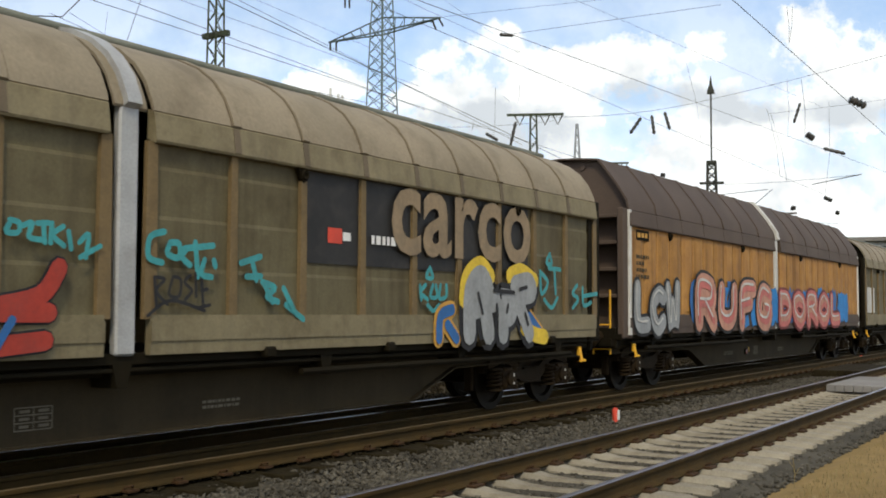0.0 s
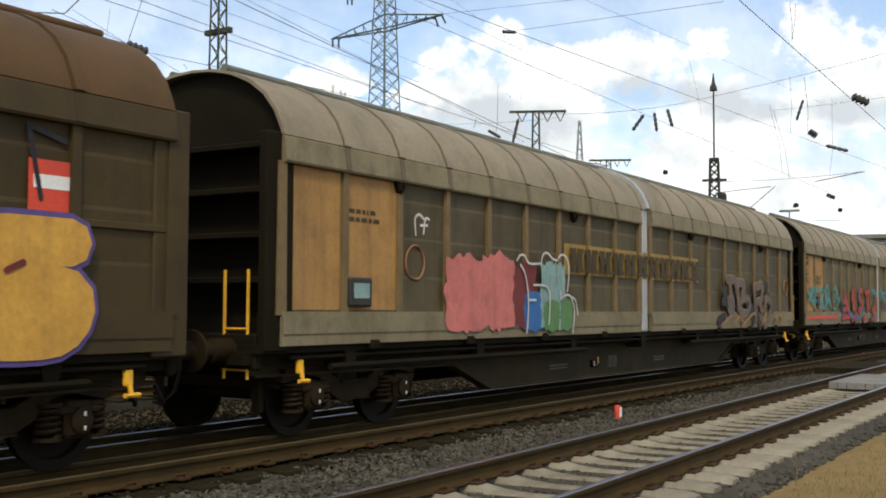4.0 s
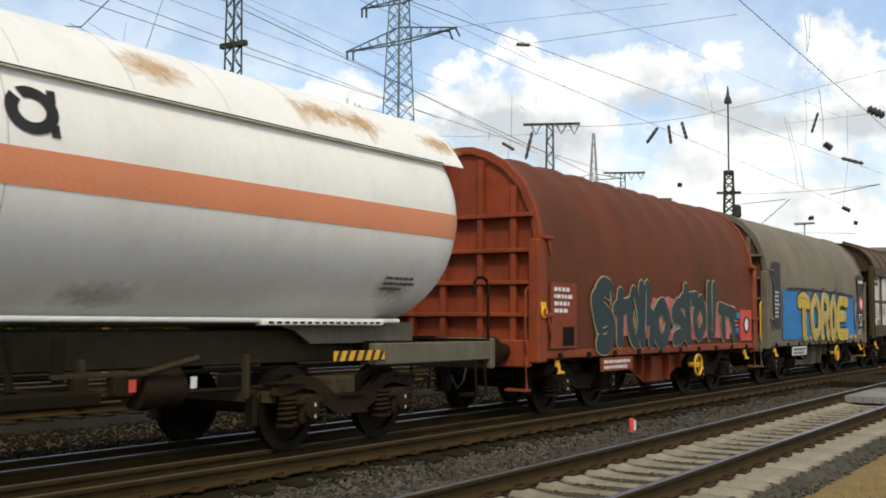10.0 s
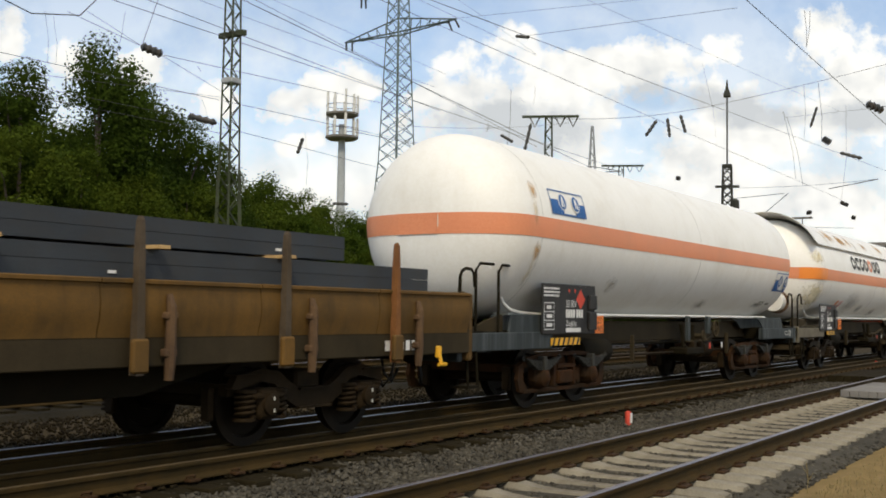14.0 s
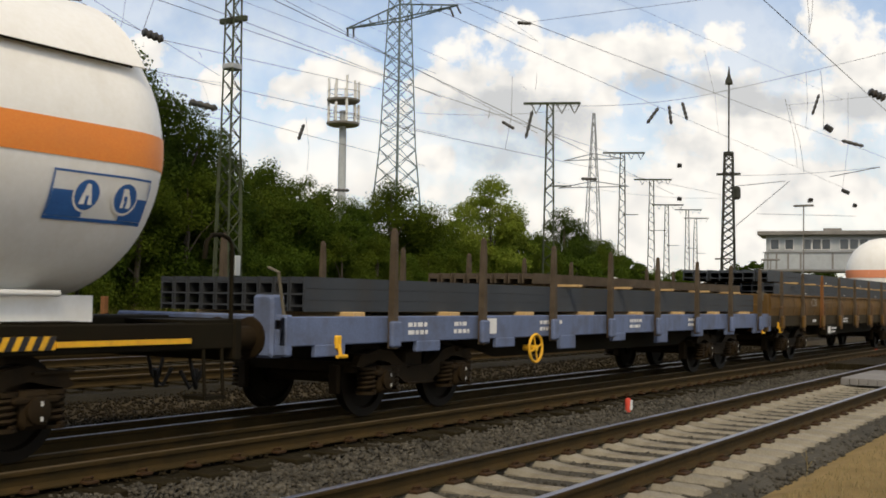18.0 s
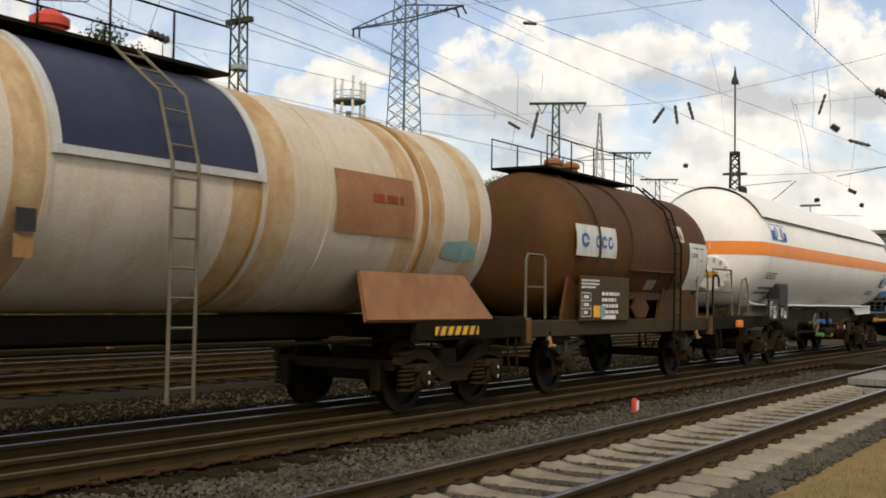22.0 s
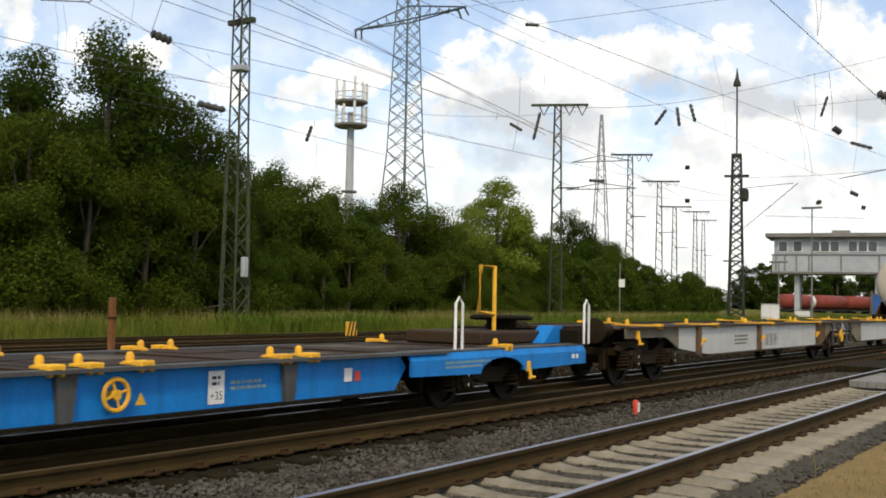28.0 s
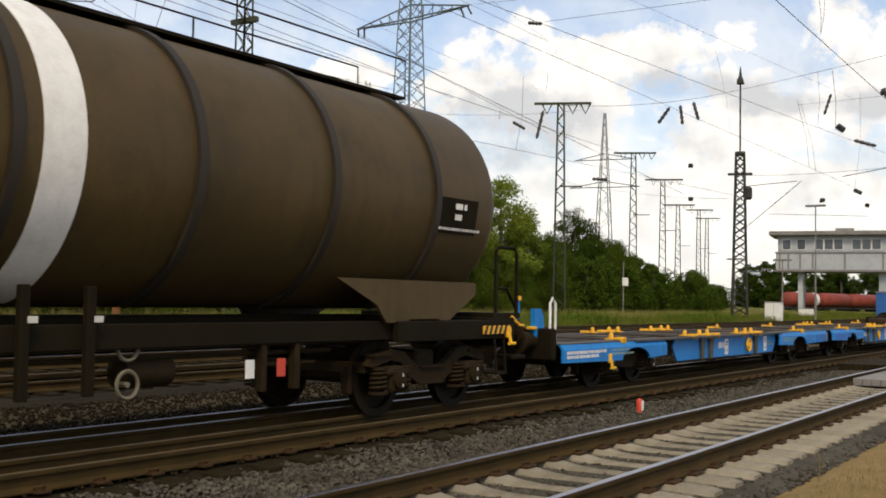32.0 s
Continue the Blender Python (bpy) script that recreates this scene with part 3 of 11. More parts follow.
def along(rng, n, y0, y1):
    """Places along the track, thinning out with distance."""
    return y0 + (y1 - y0) * rng.uniform(0, 1, n) ** 1.7


def between(rng, n):
    y = along(rng, n, 2.5, 60)
    x = rng.uniform(-7.78, -5.9 + 0.0, n) - 0.0 * y
    x = np.minimum(x, N2 - 0.55 - 0.0176 * y + 0.9 * rng.uniform(0, 1, n) * 0)
    return np.stack([x, y, -0.262 + 0.03 * rng.uniform(0, 1, n) + 0.02 * np.sin(y * 1.7) * np.cos(x * 3)], -1)


def cribs(rng, n):
    y = along(rng, n, 4.0, 45)
    x = rng.uniform(-6.75, -2.8, n)
    k = (y - Y0) / 0.6
    d = np.abs(k - np.round(k)) * 0.6
    keep = (d > 0.165) | (x < -5.84) | (x > -3.18)
    y, x = y[keep], x[keep]
    z = np.where(x > -3.3, -0.250 - (x + 3.3) * 0.08, -0.255) + 0.02 * rng.uniform(0, 1, len(x))
    c, s = math.cos(radians(1.006)), math.sin(radians(1.006))
    return np.stack([x * c - y * s, x * s + y * c, z], -1)


def behind(rng, n):
    y = along(rng, n, 2, 48)
    x = np.where(rng.uniform(0, 1, n) < 0.35, rng.uniform(-11.9, -7.75, n), rng.uniform(-16.2, -11.5, n))
    z = np.where(x > -12, -0.21, -0.29) + 0.03 * rng.uniform(0, 1, n)
    return np.stack([x, y, z], -1)


stones("ballast_stones", M_STONE, 24000, between, "loose grey ballast stones between the tracks", 3)
stones("ballast_stones", M_STONE, 20000, cribs, "grey ballast stones between pale sleepers", 4)
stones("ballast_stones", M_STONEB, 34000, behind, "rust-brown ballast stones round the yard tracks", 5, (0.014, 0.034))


def blades(name, m, n, region, h, w, label, seed):
    """Grass blades, each a bent pair of narrow faces."""
    rng = np.random.default_rng(seed)
    p = region(rng, n)
    n = len(p)
    a, hh, lean = rng.uniform(0, 6.28, n), rng.uniform(*h, n), rng.uniform(0.1, 0.9, n)
    d = np.stack([np.cos(a), np.sin(a), 0 * a], -1)
    q = np.stack([-np.sin(a), np.cos(a), 0 * a], -1) * w
    up = np.array([0, 0, 1.0])
    mid = p + d * (lean * hh * 0.3)[:, None] + up * (hh * 0.55)[:, None]
    tip = p + d * (lean * hh)[:, None] + up * hh[:, None]
    v = np.stack([p - q, p + q, mid + q * 0.8, mid - q * 0.8, tip], 1)
    me = bpy.data.meshes.new(name)
    fs = []
    for i in range(n):
        o = 5 * i
        fs += [(o, o + 1, o + 2, o + 3), (o + 3, o + 2, o + 4)]
    me.from_pydata(v.reshape(-1, 3).tolist(), [], fs)
    return tagged(part(name, me, m), label, "grass", kind="stuff")


def strip(rng, n):
    y = along(rng, n, 12, 190)
    x = -33.4 - 14 * rng.uniform(0, 1, n) ** 1.3
    return np.stack([x, y, np.where(x > -46, -0.12 + (-33.6 - x) * 0.0218, 0.15)], -1)


def hayfield(rng, n):
    y = along(rng, n, 12, 150)
    keep = np.sin(y * 0.31) + np.sin(y * 0.83 + 1) + rng.normal(size=n) * 0.7 > -0.5
    y = y[keep]
    x = -37.5 - 5.5 * rng.uniform(0, 1, len(y))
    return np.stack([x, y, -0.12 + (-33.6 - x) * 0.0218], -1)


def weeds(rng, n):
    y = along(rng, n, 14, 120)
    keep = np.sin(y * 0.23 + 4.2) + 0.6 * np.sin(y * 0.71) + rng.normal(size=n) * 0.3 > 0.35
    y = y[keep]
    x = -33.8 - 3.2 * rng.uniform(0, 1, len(y)) ** 1.4
    return np.stack([x, y, -0.12 + (-33.6 - x) * 0.0218], -1)


def verge(rng, n):
    y = along(rng, n, 7.5, 40)
    x = -2.55 - 0.0176 * y + 2.2 * rng.uniform(0, 1, n) ** 1.2
    return np.stack([x, y, 0 * y - 0.215], -1)


blades("tall_grass", M_GRASS, 56000, strip, (0.25, 0.80), 0.013, "tall green grass before the wood", 6)
blades("straw_grass", M_HAY, 22000, hayfield, (0.55, 1.05), 0.010, "tall straw-yellow grass in drifts before the wood", 8)
blades("green_weeds", M_WEED, 12000, weeds, (0.35, 1.1), 0.030, "rank green weeds in clumps beside the yard", 9)
blades("dry_grass", M_STRAW, 9000, verge, (0.02, 0.07), 0.004, "short dry straw grass on the sandy verge", 7)
weed = thing("dry_weed", pose(-2.83, 11.0, -0.23), "thin dry weed stalk on the sandy verge", "weed")
part("stalk", G().tube([(0, 0, 0), (0.01, 0.0, 0.15), (-0.01, 0.01, 0.3)], 0.004, 5), M_STRAW, weed)
for p, q in (((0.01, 0, 0.12), (0.05, 0.02, 0.2)), ((0, 0, 0.2), (-0.05, 0.0, 0.27)), ((0, 0, 0.16), (0.02, -0.04, 0.25))):
    part("twig", G().tube([p, q], 0.003, 4), M_STRAW, weed)


# ---- trees ----
def crown_mesh(name, blobs, leaf, per, seed, tufts=7):
    """Small leaves on many tufts, which stand off the skins of uneven clumps."""
    rng = np.random.default_rng(seed)
    parts = []
    for (x, y, z, r) in blobs:
        td = rng.normal(size=(tufts, 3))
        td /= np.linalg.norm(td, axis=1)[:, None]
        for k in range(tufts):
            rt = r * rng.uniform(0.42, 0.72)
            c = np.array([x, y, z]) + td[k] * r * rng.uniform(0.35, 0.80) * np.array([1, 1, 0.9])
            n = int(per * r * r / tufts * rng.uniform(0.7, 1.3))
            d = rng.normal(size=(n, 3))
            d /= np.linalg.norm(d, axis=1)[:, None]
            p = c + d * (rt * (0.35 + 0.75 * rng.uniform(0, 1, n) ** 0.7))[:, None] * np.array([1, 1, 0.85])
            nrm = d + rng.normal(size=(n, 3)) * 0.6 + np.array([0, 0, 0.35])
            nrm /= np.linalg.norm(nrm, axis=1)[:, None]
            t = np.cross(nrm, rng.normal(size=(n, 3)))
            t /= np.linalg.norm(t, axis=1)[:, None]
            b = np.cross(nrm, t)
            sz = leaf * rng.uniform(0.6, 1.5, (n, 1))
            parts.append(np.stack([p - t * sz, p + t * sz * 0.8 - b * sz * 0.75, p + t * sz * 0.5 + b * sz * 0.8 + nrm * sz * 0.2], 1))
    v = np.concatenate(parts).reshape(-1, 3)
    me = bpy.data.meshes.new(name)
    me.vertices.add(len(v))
    me.vertices.foreach_set("co", v.reshape(-1))
    me.loops.add(len(v))
    me.loops.foreach_set("vertex_index", np.arange(len(v), dtype=np.int32))
    me.polygons.add(len(v) // 3)
    me.polygons.foreach_set("loop_start", np.arange(0, len(v), 3, dtype=np.int32))
    me.update(calc_edges=True)
    return me


def tree(h, spread, m, leaf, per, seed, label, nblob=16, low=0.25, tufts=7):
    """A tapered trunk, limbs and a crown of leaf clumps; h metres high."""
    rng = random.Random(seed)
    ob = thing("tree", pose(0, -400, -0.5), label, "tree", "trees of the wood")
    lean = rng.uniform(-0.3, 0.3)
    part("trunk", G().tube([(0, 0, -0.3), (lean * 0.3, 0, h * 0.3), (lean, 0.2, h * 0.6), (lean, 0.1, h * 0.9)], [h * 0.022, h * 0.017, h * 0.011, h * 0.004], 8), M_BARK, ob, smooth=60)
    blobs = []
    for i in range(nblob):
        f = i / (nblob - 1)
        z = h * (low + (0.86 - low) * f) + rng.uniform(-0.4, 0.4)
        w = spread * (0.35 + 0.65 * math.sin(math.pi * min(1, 0.25 + 0.75 * f)) ** 0.7)
        a, d = rng.uniform(0, 6.28), w * rng.uniform(0.25, 0.78)
        r = spread * rng.uniform(0.26, 0.46) * (1.0 if f < 0.8 else 0.75)
        blobs.append((d * math.cos(a), d * math.sin(a), z, r))
    blobs.append((0, 0, h * 0.9, spread * 0.3))
    for (x, y, z, r) in blobs[::3]:
        part("limb", G().tube([(0, 0, z * 0.6), (x * 0.5, y * 0.5, z * 0.85), (x, y, z)], [h * 0.008, h * 0.005, 0.02], 5), M_BARK, ob)
    part("crown", crown_mesh("crown", blobs, leaf, per, seed, tufts), m, ob)
    return ob


KINDS = [tree(12, 4.6, M_LEAF_A, 0.072, 900, 1, "dark green broad-leaved tree in the dense wood", nblob=20, low=0.15),
         tree(11, 4.4, M_LEAF_B, 0.068, 900, 2, "olive green broad-leaved tree in the dense wood", nblob=20, low=0.12),
         tree(10, 4.2, M_LEAF_D, 0.070, 900, 3, "mid green bushy tree at the wood's edge", nblob=20, low=0.08),
         tree(7, 3.8, M_LEAF_B, 0.060, 1000, 4, "olive green bushy shrub at the wood's edge", nblob=16, low=0.06),
         tree(12, 4.6, M_LEAF_C, 0.075, 800, 5, "bright green feathery tree above the wood", nblob=18),
         tree(11, 4.4, M_LEAF_A, 0.17, 240, 6, "dark green tree deep in the wood", nblob=18, low=0.1),
         tree(7, 3.8, M_LEAF_D, 0.125, 300, 7, "mid green shrub far along the wood", nblob=16, low=0.06)]
plan = [(0, -46.0, 38.4, 15.9), (0, -47.0, 34.0, 14.0), (1, -49.0, 29.5, 13.5), (0, -48.0, 42.2, 14.6), (0, -46.5, 44.6, 12.8), (0, -47.2, 47.6, 12.0), (3, -42.6, 30.5, 6.5),
        (1, -49.0, 51.0, 10.6), (2, -49.5, 55.0, 10.9), (1, -49.8, 58.5, 10.4), (2, -50.2, 62.0, 9.9), (2, -50.8, 66.5, 9.4), (1, -51.2, 72.0, 11.6), (2, -51.8, 77.0, 8.8), (1, -52.2, 81.5, 8.6),
        (4, -53.1, 91.0, 13.5), (4, -53.5, 87.0, 10.6), (2, -53.8, 97.0, 10.6), (2, -54.4, 103.0, 9.2), (0, -55.0, 110.0, 12.2), (2, -55.5, 114.6, 9.6), (1, -55.9, 119.4, 10.0), (2, -56.7, 126.0, 9.5), (5, -57.3, 132.5, 8.2),
        (6, -58.4, 143.0, 6.4), (6, -60.0, 156.0, 5.6), (6, -63.0, 172.0, 5.4), (5, -80.0, 210.0, 6.0), (6, -88.0, 240.0, 7.5)]
rng = random.Random(11)
plan += [(rng.choice((3, 3, 2)) if y < 95 else 6, -42.6 - 0.055 * y - rng.uniform(0, 1.5), y, rng.uniform(4.2, 6.6)) for y in range(24, 150, 4)]
plan += [(rng.choice((1, 2, 2)) if 46 < y < 128 else 5, -46.5 - 0.06 * y - rng.uniform(0, 1.5), y + rng.uniform(-1, 1), rng.uniform(6.8, 8.0)) for y in range(22, 134, 5)]
plan += [(5, -52 - 0.07 * y - rng.uniform(0, 2), y, rng.uniform(6.8, 8.0)) for y in range(40, 140, 5)]
plan += [(1, -43.5, 28.0, 11.0), (1, -43.6, 31.5, 10.5), (1, -43.4, 35.0, 9.7), (1, -43.2, 38.5, 9.0), (3, -43.4, 42.0, 8.4), (2, -43.6, 45.5, 7.8)]
plan += [(5, -92.0 + 5.2 * k, 284.0 + rng.uniform(-6, 6), rng.uniform(12.8, 14.4)) for k in range(9)]
plan += [(5, -46.0 + 5.2 * k, 268.0 + rng.uniform(-5, 5), rng.uniform(11.5, 13.2)) for k in range(7)]
plan += [(6, -118.0 + 5.0 * k, 300.0 + rng.uniform(-5, 5), rng.uniform(6.0, 7.5)) for k in range(7)]
HEIGHT = (12, 11, 10, 7, 12, 11, 7)
for kind, x, y, h in plan:
    s = h / HEIGHT[kind] / 1.02
    copy_thing(KINDS[kind], Matrix.LocRotScale((x, y, -0.15), Euler((0, 0, rng.uniform(0, 6.28))), (s * rng.uniform(0.95, 1.15), s * rng.uniform(0.95, 1.15), s)))
for ob in KINDS:
    for o in (*ob.children_recursive, ob):
        bpy.data.objects.remove(o)


# ---- masts, wires and buildings ----
def lattice(g, h, w0, w1, step, r, z0=0.0, wx=1.0, cross=False):
    """Four corner angles with zigzag bracing on each face."""
    n = max(2, round((h - z0) / step))
    at = lambda z: (w0 + (w1 - w0) * (z - z0) / (h - z0)) / 2
    for sx in (-1, 1):
        for sy in (-1, 1):
            g.tube([(sx * at(z0) * wx, sy * at(z0), z0), (sx * at(h) * wx, sy * at(h), h)], r * 1.5, 4)
    for i in range(n):
        a, b = z0 + (h - z0) * i / n, z0 + (h - z0) * (i + 1) / n
        p, q = at(a), at(b)
        f = 1 if i % 2 else -1
        for s in (-1, 1):
            for d in ((f, -f) if cross else (f,)):
                g.tube([(-d * p * wx, s * p, a), (d * q * wx, s * q, b)], r * 0.8, 3)
                g.tube([(s * p * wx, -d * p, a), (s * q * wx, d * q, b)], r * 0.8, 3)
    return g


def vees(g, x, z):
    return g.tube([(x - 0.45, 0, z), (x, 0, z - 0.9), (x + 0.45, 0, z)], 0.07, 5)


def mast(x, y, h, turn, w0, w1, arms, m=None, label="tall lattice catenary mast beside the tracks", bar=0.045, step=0.75, cross=False):
    ob = thing("catenary_mast", pose(x, y, -0.3, 0, 0, turn), label, "mast", "catenary masts")
    part("lattice", lattice(G(), h, w0, w1, step, bar, cross=cross), m or M_MAST, ob)
    part("footing", G().box(-w0 * 0.7, w0 * 0.7, -w0 * 0.7, w0 * 0.7, -0.3, 0.25, 0.04), M_CONCRETE, ob)
    for (z, a, b, r) in arms:
        part("crossarm", G().box(a, b, -r, r, z - r, z + r), m or M_MAST, ob)
    return ob


m1 = mast(-38.9, 40.6, 19.4, 0, 0.86, 0.50, [(15.75, -0.85, 0.85, 0.13)], label="tall lattice headspan mast before the wood", bar=0.045, step=0.6)
part("base_frame", lattice(G(), 8.7, 1.05, 0.80, 1.0, 0.04), M_MAST, m1)
part("switch_box", G().box(0.52, 0.74, -0.18, 0.18, 2.8, 3.8, 0.03), M_RENDER, m1)
part("cable_clamp", G().box(-0.38, 0.38, -0.38, 0.38, 13.2, 13.5, 0.05), M_RENDER, m1)
for (x, y, h, s) in ((-43.5, 84.5, 18.9, 1.0), (-59.8, 137.6, 22.0, 1.15), (-71.2, 176.2, 22.8, 1.3), (-83.3, 214.4, 22.0, 1.3), (-92, 250, 24, 1.3), (-99, 275, 24, 1.3)):
    o = mast(x, y, h, 25, 1.05 * s, 0.52 * s, [(h, -2.3 * s, 2.6 * s, 0.1 * s), (h * 0.62, 0, 1.9 * s, 0.06)])
    for d in (-1.2, 1.0, 2.1):
        part("insulator", vees(G(), d * s, h), M_INSUL, o)
m2 = mast(-35.9, 109.3, 17.0, 15, 1.5, 0.8, [(15.0, -1.2, 1.2, 0.12)], M_DARKMAST, "dark lattice mast with a long thin rod on top", 0.07, 0.8, True)
part("cap", G().box(-0.5, 0.5, -0.5, 0.5, 16.9, 17.25, 0.05), M_DARKMAST, m2)
part("drum", G().lathe([(0.3, 12.4), (0.45, 12.6), (0.45, 13.5), (0.3, 13.7)], (0.75, 0, 0), "z", 14), M_DARKMAST, m2)
part("rod", G().tube([(0, 0, 17.2), (0, 0, 24.6)], 0.085, 8), M_DARKMAST, m2)
part("finial", G().skin([[(x, y, z) for x, y in ((-q, -q), (q, -q), (q, q), (-q, q))] for z, q in ((24.2, 0.36), (24.5, 0.34), (25.0, 0.16), (26.0, 0.04))]), M_DARKMAST, m2)

py = thing("pylon", pose(-103.7, 147.1, 0, 0, 0, -8), "pale lattice high-voltage pylon behind the wood", "pylon")
part("tower", lattice(lattice(G(), 26, 8.0, 4.2, 3.0, 0.11, cross=True), 62, 4.2, 1.8, 2.2, 0.095, 26, cross=True), M_PYLON, py)
for z, a in ((47.9, 12.6), (54.8, 9.0)):
    for s in (-1, 1):
        g = G().tube([(0, -0.9, z - 0.4), (s * a, 0, z)], 0.14, 4).tube([(0, 0.9, z - 0.4), (s * a, 0, z)], 0.14, 4).tube([(0, 0, z + 2.2), (s * a, 0, z)], 0.14, 4)
        for i in range(1, 6):
            x = s * a * i / 6
            g.tube([(x, 0.9 * (1 - i / 6), z - 0.4), (x + s * 0.8, 0, z + 2.2 * (1 - i / 6) - 0.3), (x, -0.9 * (1 - i / 6), z - 0.4)], 0.09, 4)
        part("arm", g, M_PYLON, py)
        part("insulator", G().tube([(s * a * 0.86, 0, z), (s * (a * 0.86 + 0.4), 0.5, z - 1.6)], 0.16, 6).tube([(s * a * 0.97, 0, z), (s * (a * 0.97 + 0.5), 0.5, z - 1.3)], 0.16, 6), M_INSUL, py)
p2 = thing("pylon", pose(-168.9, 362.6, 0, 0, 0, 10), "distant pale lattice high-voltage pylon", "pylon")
part("tower", lattice(lattice(G(), 40, 7.0, 3.6, 4.0, 0.15), 70, 3.6, 0.6, 3.0, 0.13, 40), M_PYLONHAZE, p2)
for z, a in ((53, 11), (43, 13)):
    part("arm", G().tube([(-a, 0, z), (0, 0, z + 2.2), (a, 0, z)], 0.2, 4).tube([(-a, 0, z), (a, 0, z)], 0.2, 4), M_PYLONHAZE, p2)

cell = thing("cell_tower", pose(-92.4, 118.1, 0), "pale concrete radio mast with two antenna platforms", "radio mast")
part("pole", G().lathe([(0.72, 0), (0.46, 27)], axis="z", n=18), M_RENDER, cell, smooth=40)
for z in (25.1, 28.3):
    part("platform", G().lathe([(1.9, z - 0.2), (2.25, z), (2.25, z + 0.25), (0.6, z + 0.25)], axis="z", n=20), M_ROOFGREY, cell)
    part("railing", G().ring((0, 0, z + 1.3), 2.2, 0.05, "z", 20, 4), M_ROOFGREY, cell)
for i in range(9):
    a = i * 0.7
    for z in (25.4, 28.6):
        part("antenna", G().box(2.1 * math.cos(a) - 0.14, 2.1 * math.cos(a) + 0.14, 2.1 * math.sin(a) - 0.14, 2.1 * math.sin(a) + 0.14, z, z + 2.0 + 0.5 * (i % 3), 0.03), M_WHITE, cell)


def wire(a, b, r=0.012, sag=0.0):
    a, b = Vector(a), Vector(b)
    pts = [a.lerp(b, i / 8) - Vector((0, 0, sag * 4 * (i / 8) * (1 - i / 8))) for i in range(9)]
    ob = part("overhead_wire", G().tube(pts, r, 4), M_WIRE)
    return tagged(ob, "thin dark overhead wire strung between masts", "wire", "overhead wires")


def insulator(a, b, r):
    a, b = Vector(a), Vector(b)
    n = 9
    pts = [a.lerp(b, i / (n - 1)) for i in range(n)]
    rad = [r * 0.35] + [r if i % 2 else r * 0.62 for i in range(1, n - 1)] + [r * 0.35]
    ob = part("insulator", G().tube(pts, rad, 8), M_INSUL, smooth=50)
    return tagged(ob, "dark ribbed insulator hanging in the overhead line", "insulator", "insulators of the overhead line")


wire((-20.00, 15.69, 8.02), (-20.00, 18.52, 7.60), 0.0068)
wire((-20.00, 18.52, 7.63), (-20.00, 27.66, 7.98), 0.0071)
wire((-20.00, 18.52, 7.60), (-20.00, 20.52, 7.09), 0.0065)
wire((-20.50, 16.63, 8.32), (-20.50, 18.34, 7.84), 0.0055)
wire((-16.50, 10.75, 7.74), (-16.50, 25.50, 7.09), 0.0071)
wire((-30.00, 19.68, 9.39), (-30.00, 46.95, 9.80), 0.0106)
wire((-33.00, 21.68, 9.47), (-33.00, 34.48, 10.56), 0.0078)
wire((-28.00, 18.41, 7.77), (-28.00, 29.01, 7.82), 0.0076)
wire((-31.00, 20.37, 8.77), (-31.00, 31.78, 8.87), 0.0073)
wire((-30.00, 30.92, 8.53), (-30.00, 44.93, 8.05), 0.0100)
wire((-24.00, 21.21, 10.88), (-24.00, 36.65, 10.53), 0.0068)
wire((-12.50, 12.55, 6.78), (-12.50, 23.65, 5.56), 0.0048)
wire((-18.00, 18.36, 9.19), (-18.00, 28.10, 8.78), 0.0045)
wire((-9.30, 12.50, 6.27), (-9.30, 17.55, 6.18), 0.0032)
wire((-9.30, 12.45, 6.26), (-9.30, 57.37, 8.08), 0.0060)
wire((-14.00, 17.36, 8.30), (-14.00, 61.80, 7.93), 0.0072)
wire((-18.00, 17.60, 8.98), (-18.00, 47.10, 6.38), 0.0107)
wire((-22.00, 16.63, 9.34), (-22.00, 49.93, 8.72), 0.0095)
wire((-5.00, 14.96, 6.26), (-5.00, 30.87, 5.79), 0.0084)
wire((-26.00, 34.11, 8.50), (-26.00, 78.16, 9.39), 0.0112)
wire((-7.00, 10.46, 5.37), (-7.00, 13.21, 5.03), 0.0018)
wire((-8.00, 15.03, 6.75), (-8.00, 35.34, 7.91), 0.0029)
wire((-34.85, 106.44, 22.76), (-14.14, 104.04, 25.34), 0.0186, 0.15)
wire((-34.85, 106.44, 22.76), (-43.91, 85.37, 18.61), 0.0186, 0.6)
wire((-42.33, 86.16, 18.21), (-52.39, 73.18, 16.92), 0.0124, 0.4)
wire((-29.15, 106.07, 20.7), (-13.49, 99.09, 19.94), 0.0124, 0.1)
wire((-28.69, 52.7, 16.75), (-16.67, 52.41, 16.58), 0.0112, 0)
wire((-37.85, 58.89, 20.37), (-21.52, 56.01, 18.75), 0.0093, 0)
wire((-22.06, 20.33, 10.11), (-16.42, 14.64, 6.58), 0.0074, 0)
wire((-34.83, 106.45, 14.21), (-19.18, 98.14, 13.32), 0.0155, 0.2)
wire((-43.35, 84.53, 11.86), (-34.92, 106.42, 11.97), 0.0124, 0.5)
wire((-34.93, 106.41, 13.09), (-28.77, 104.1, 13.14), 0.031, 0)
wire((-34.92, 106.42, 8.62), (-28.38, 104.2, 13.14), 0.0372, 0)
wire((-40.46, 134.03, 12.63), (-29.5, 136.86, 12.25), 0.0248, 0)
wire((-16.14, 68.11, 9.26), (-12.66, 64.77, 9.29), 0.0248, 0)
insulator((-5.01, 24.49, 6.07), (-4.68, 24.56, 5.89), 0.1)
insulator((-9.4, 38.88, 7.69), (-9.15, 38.94, 7.5), 0.14)
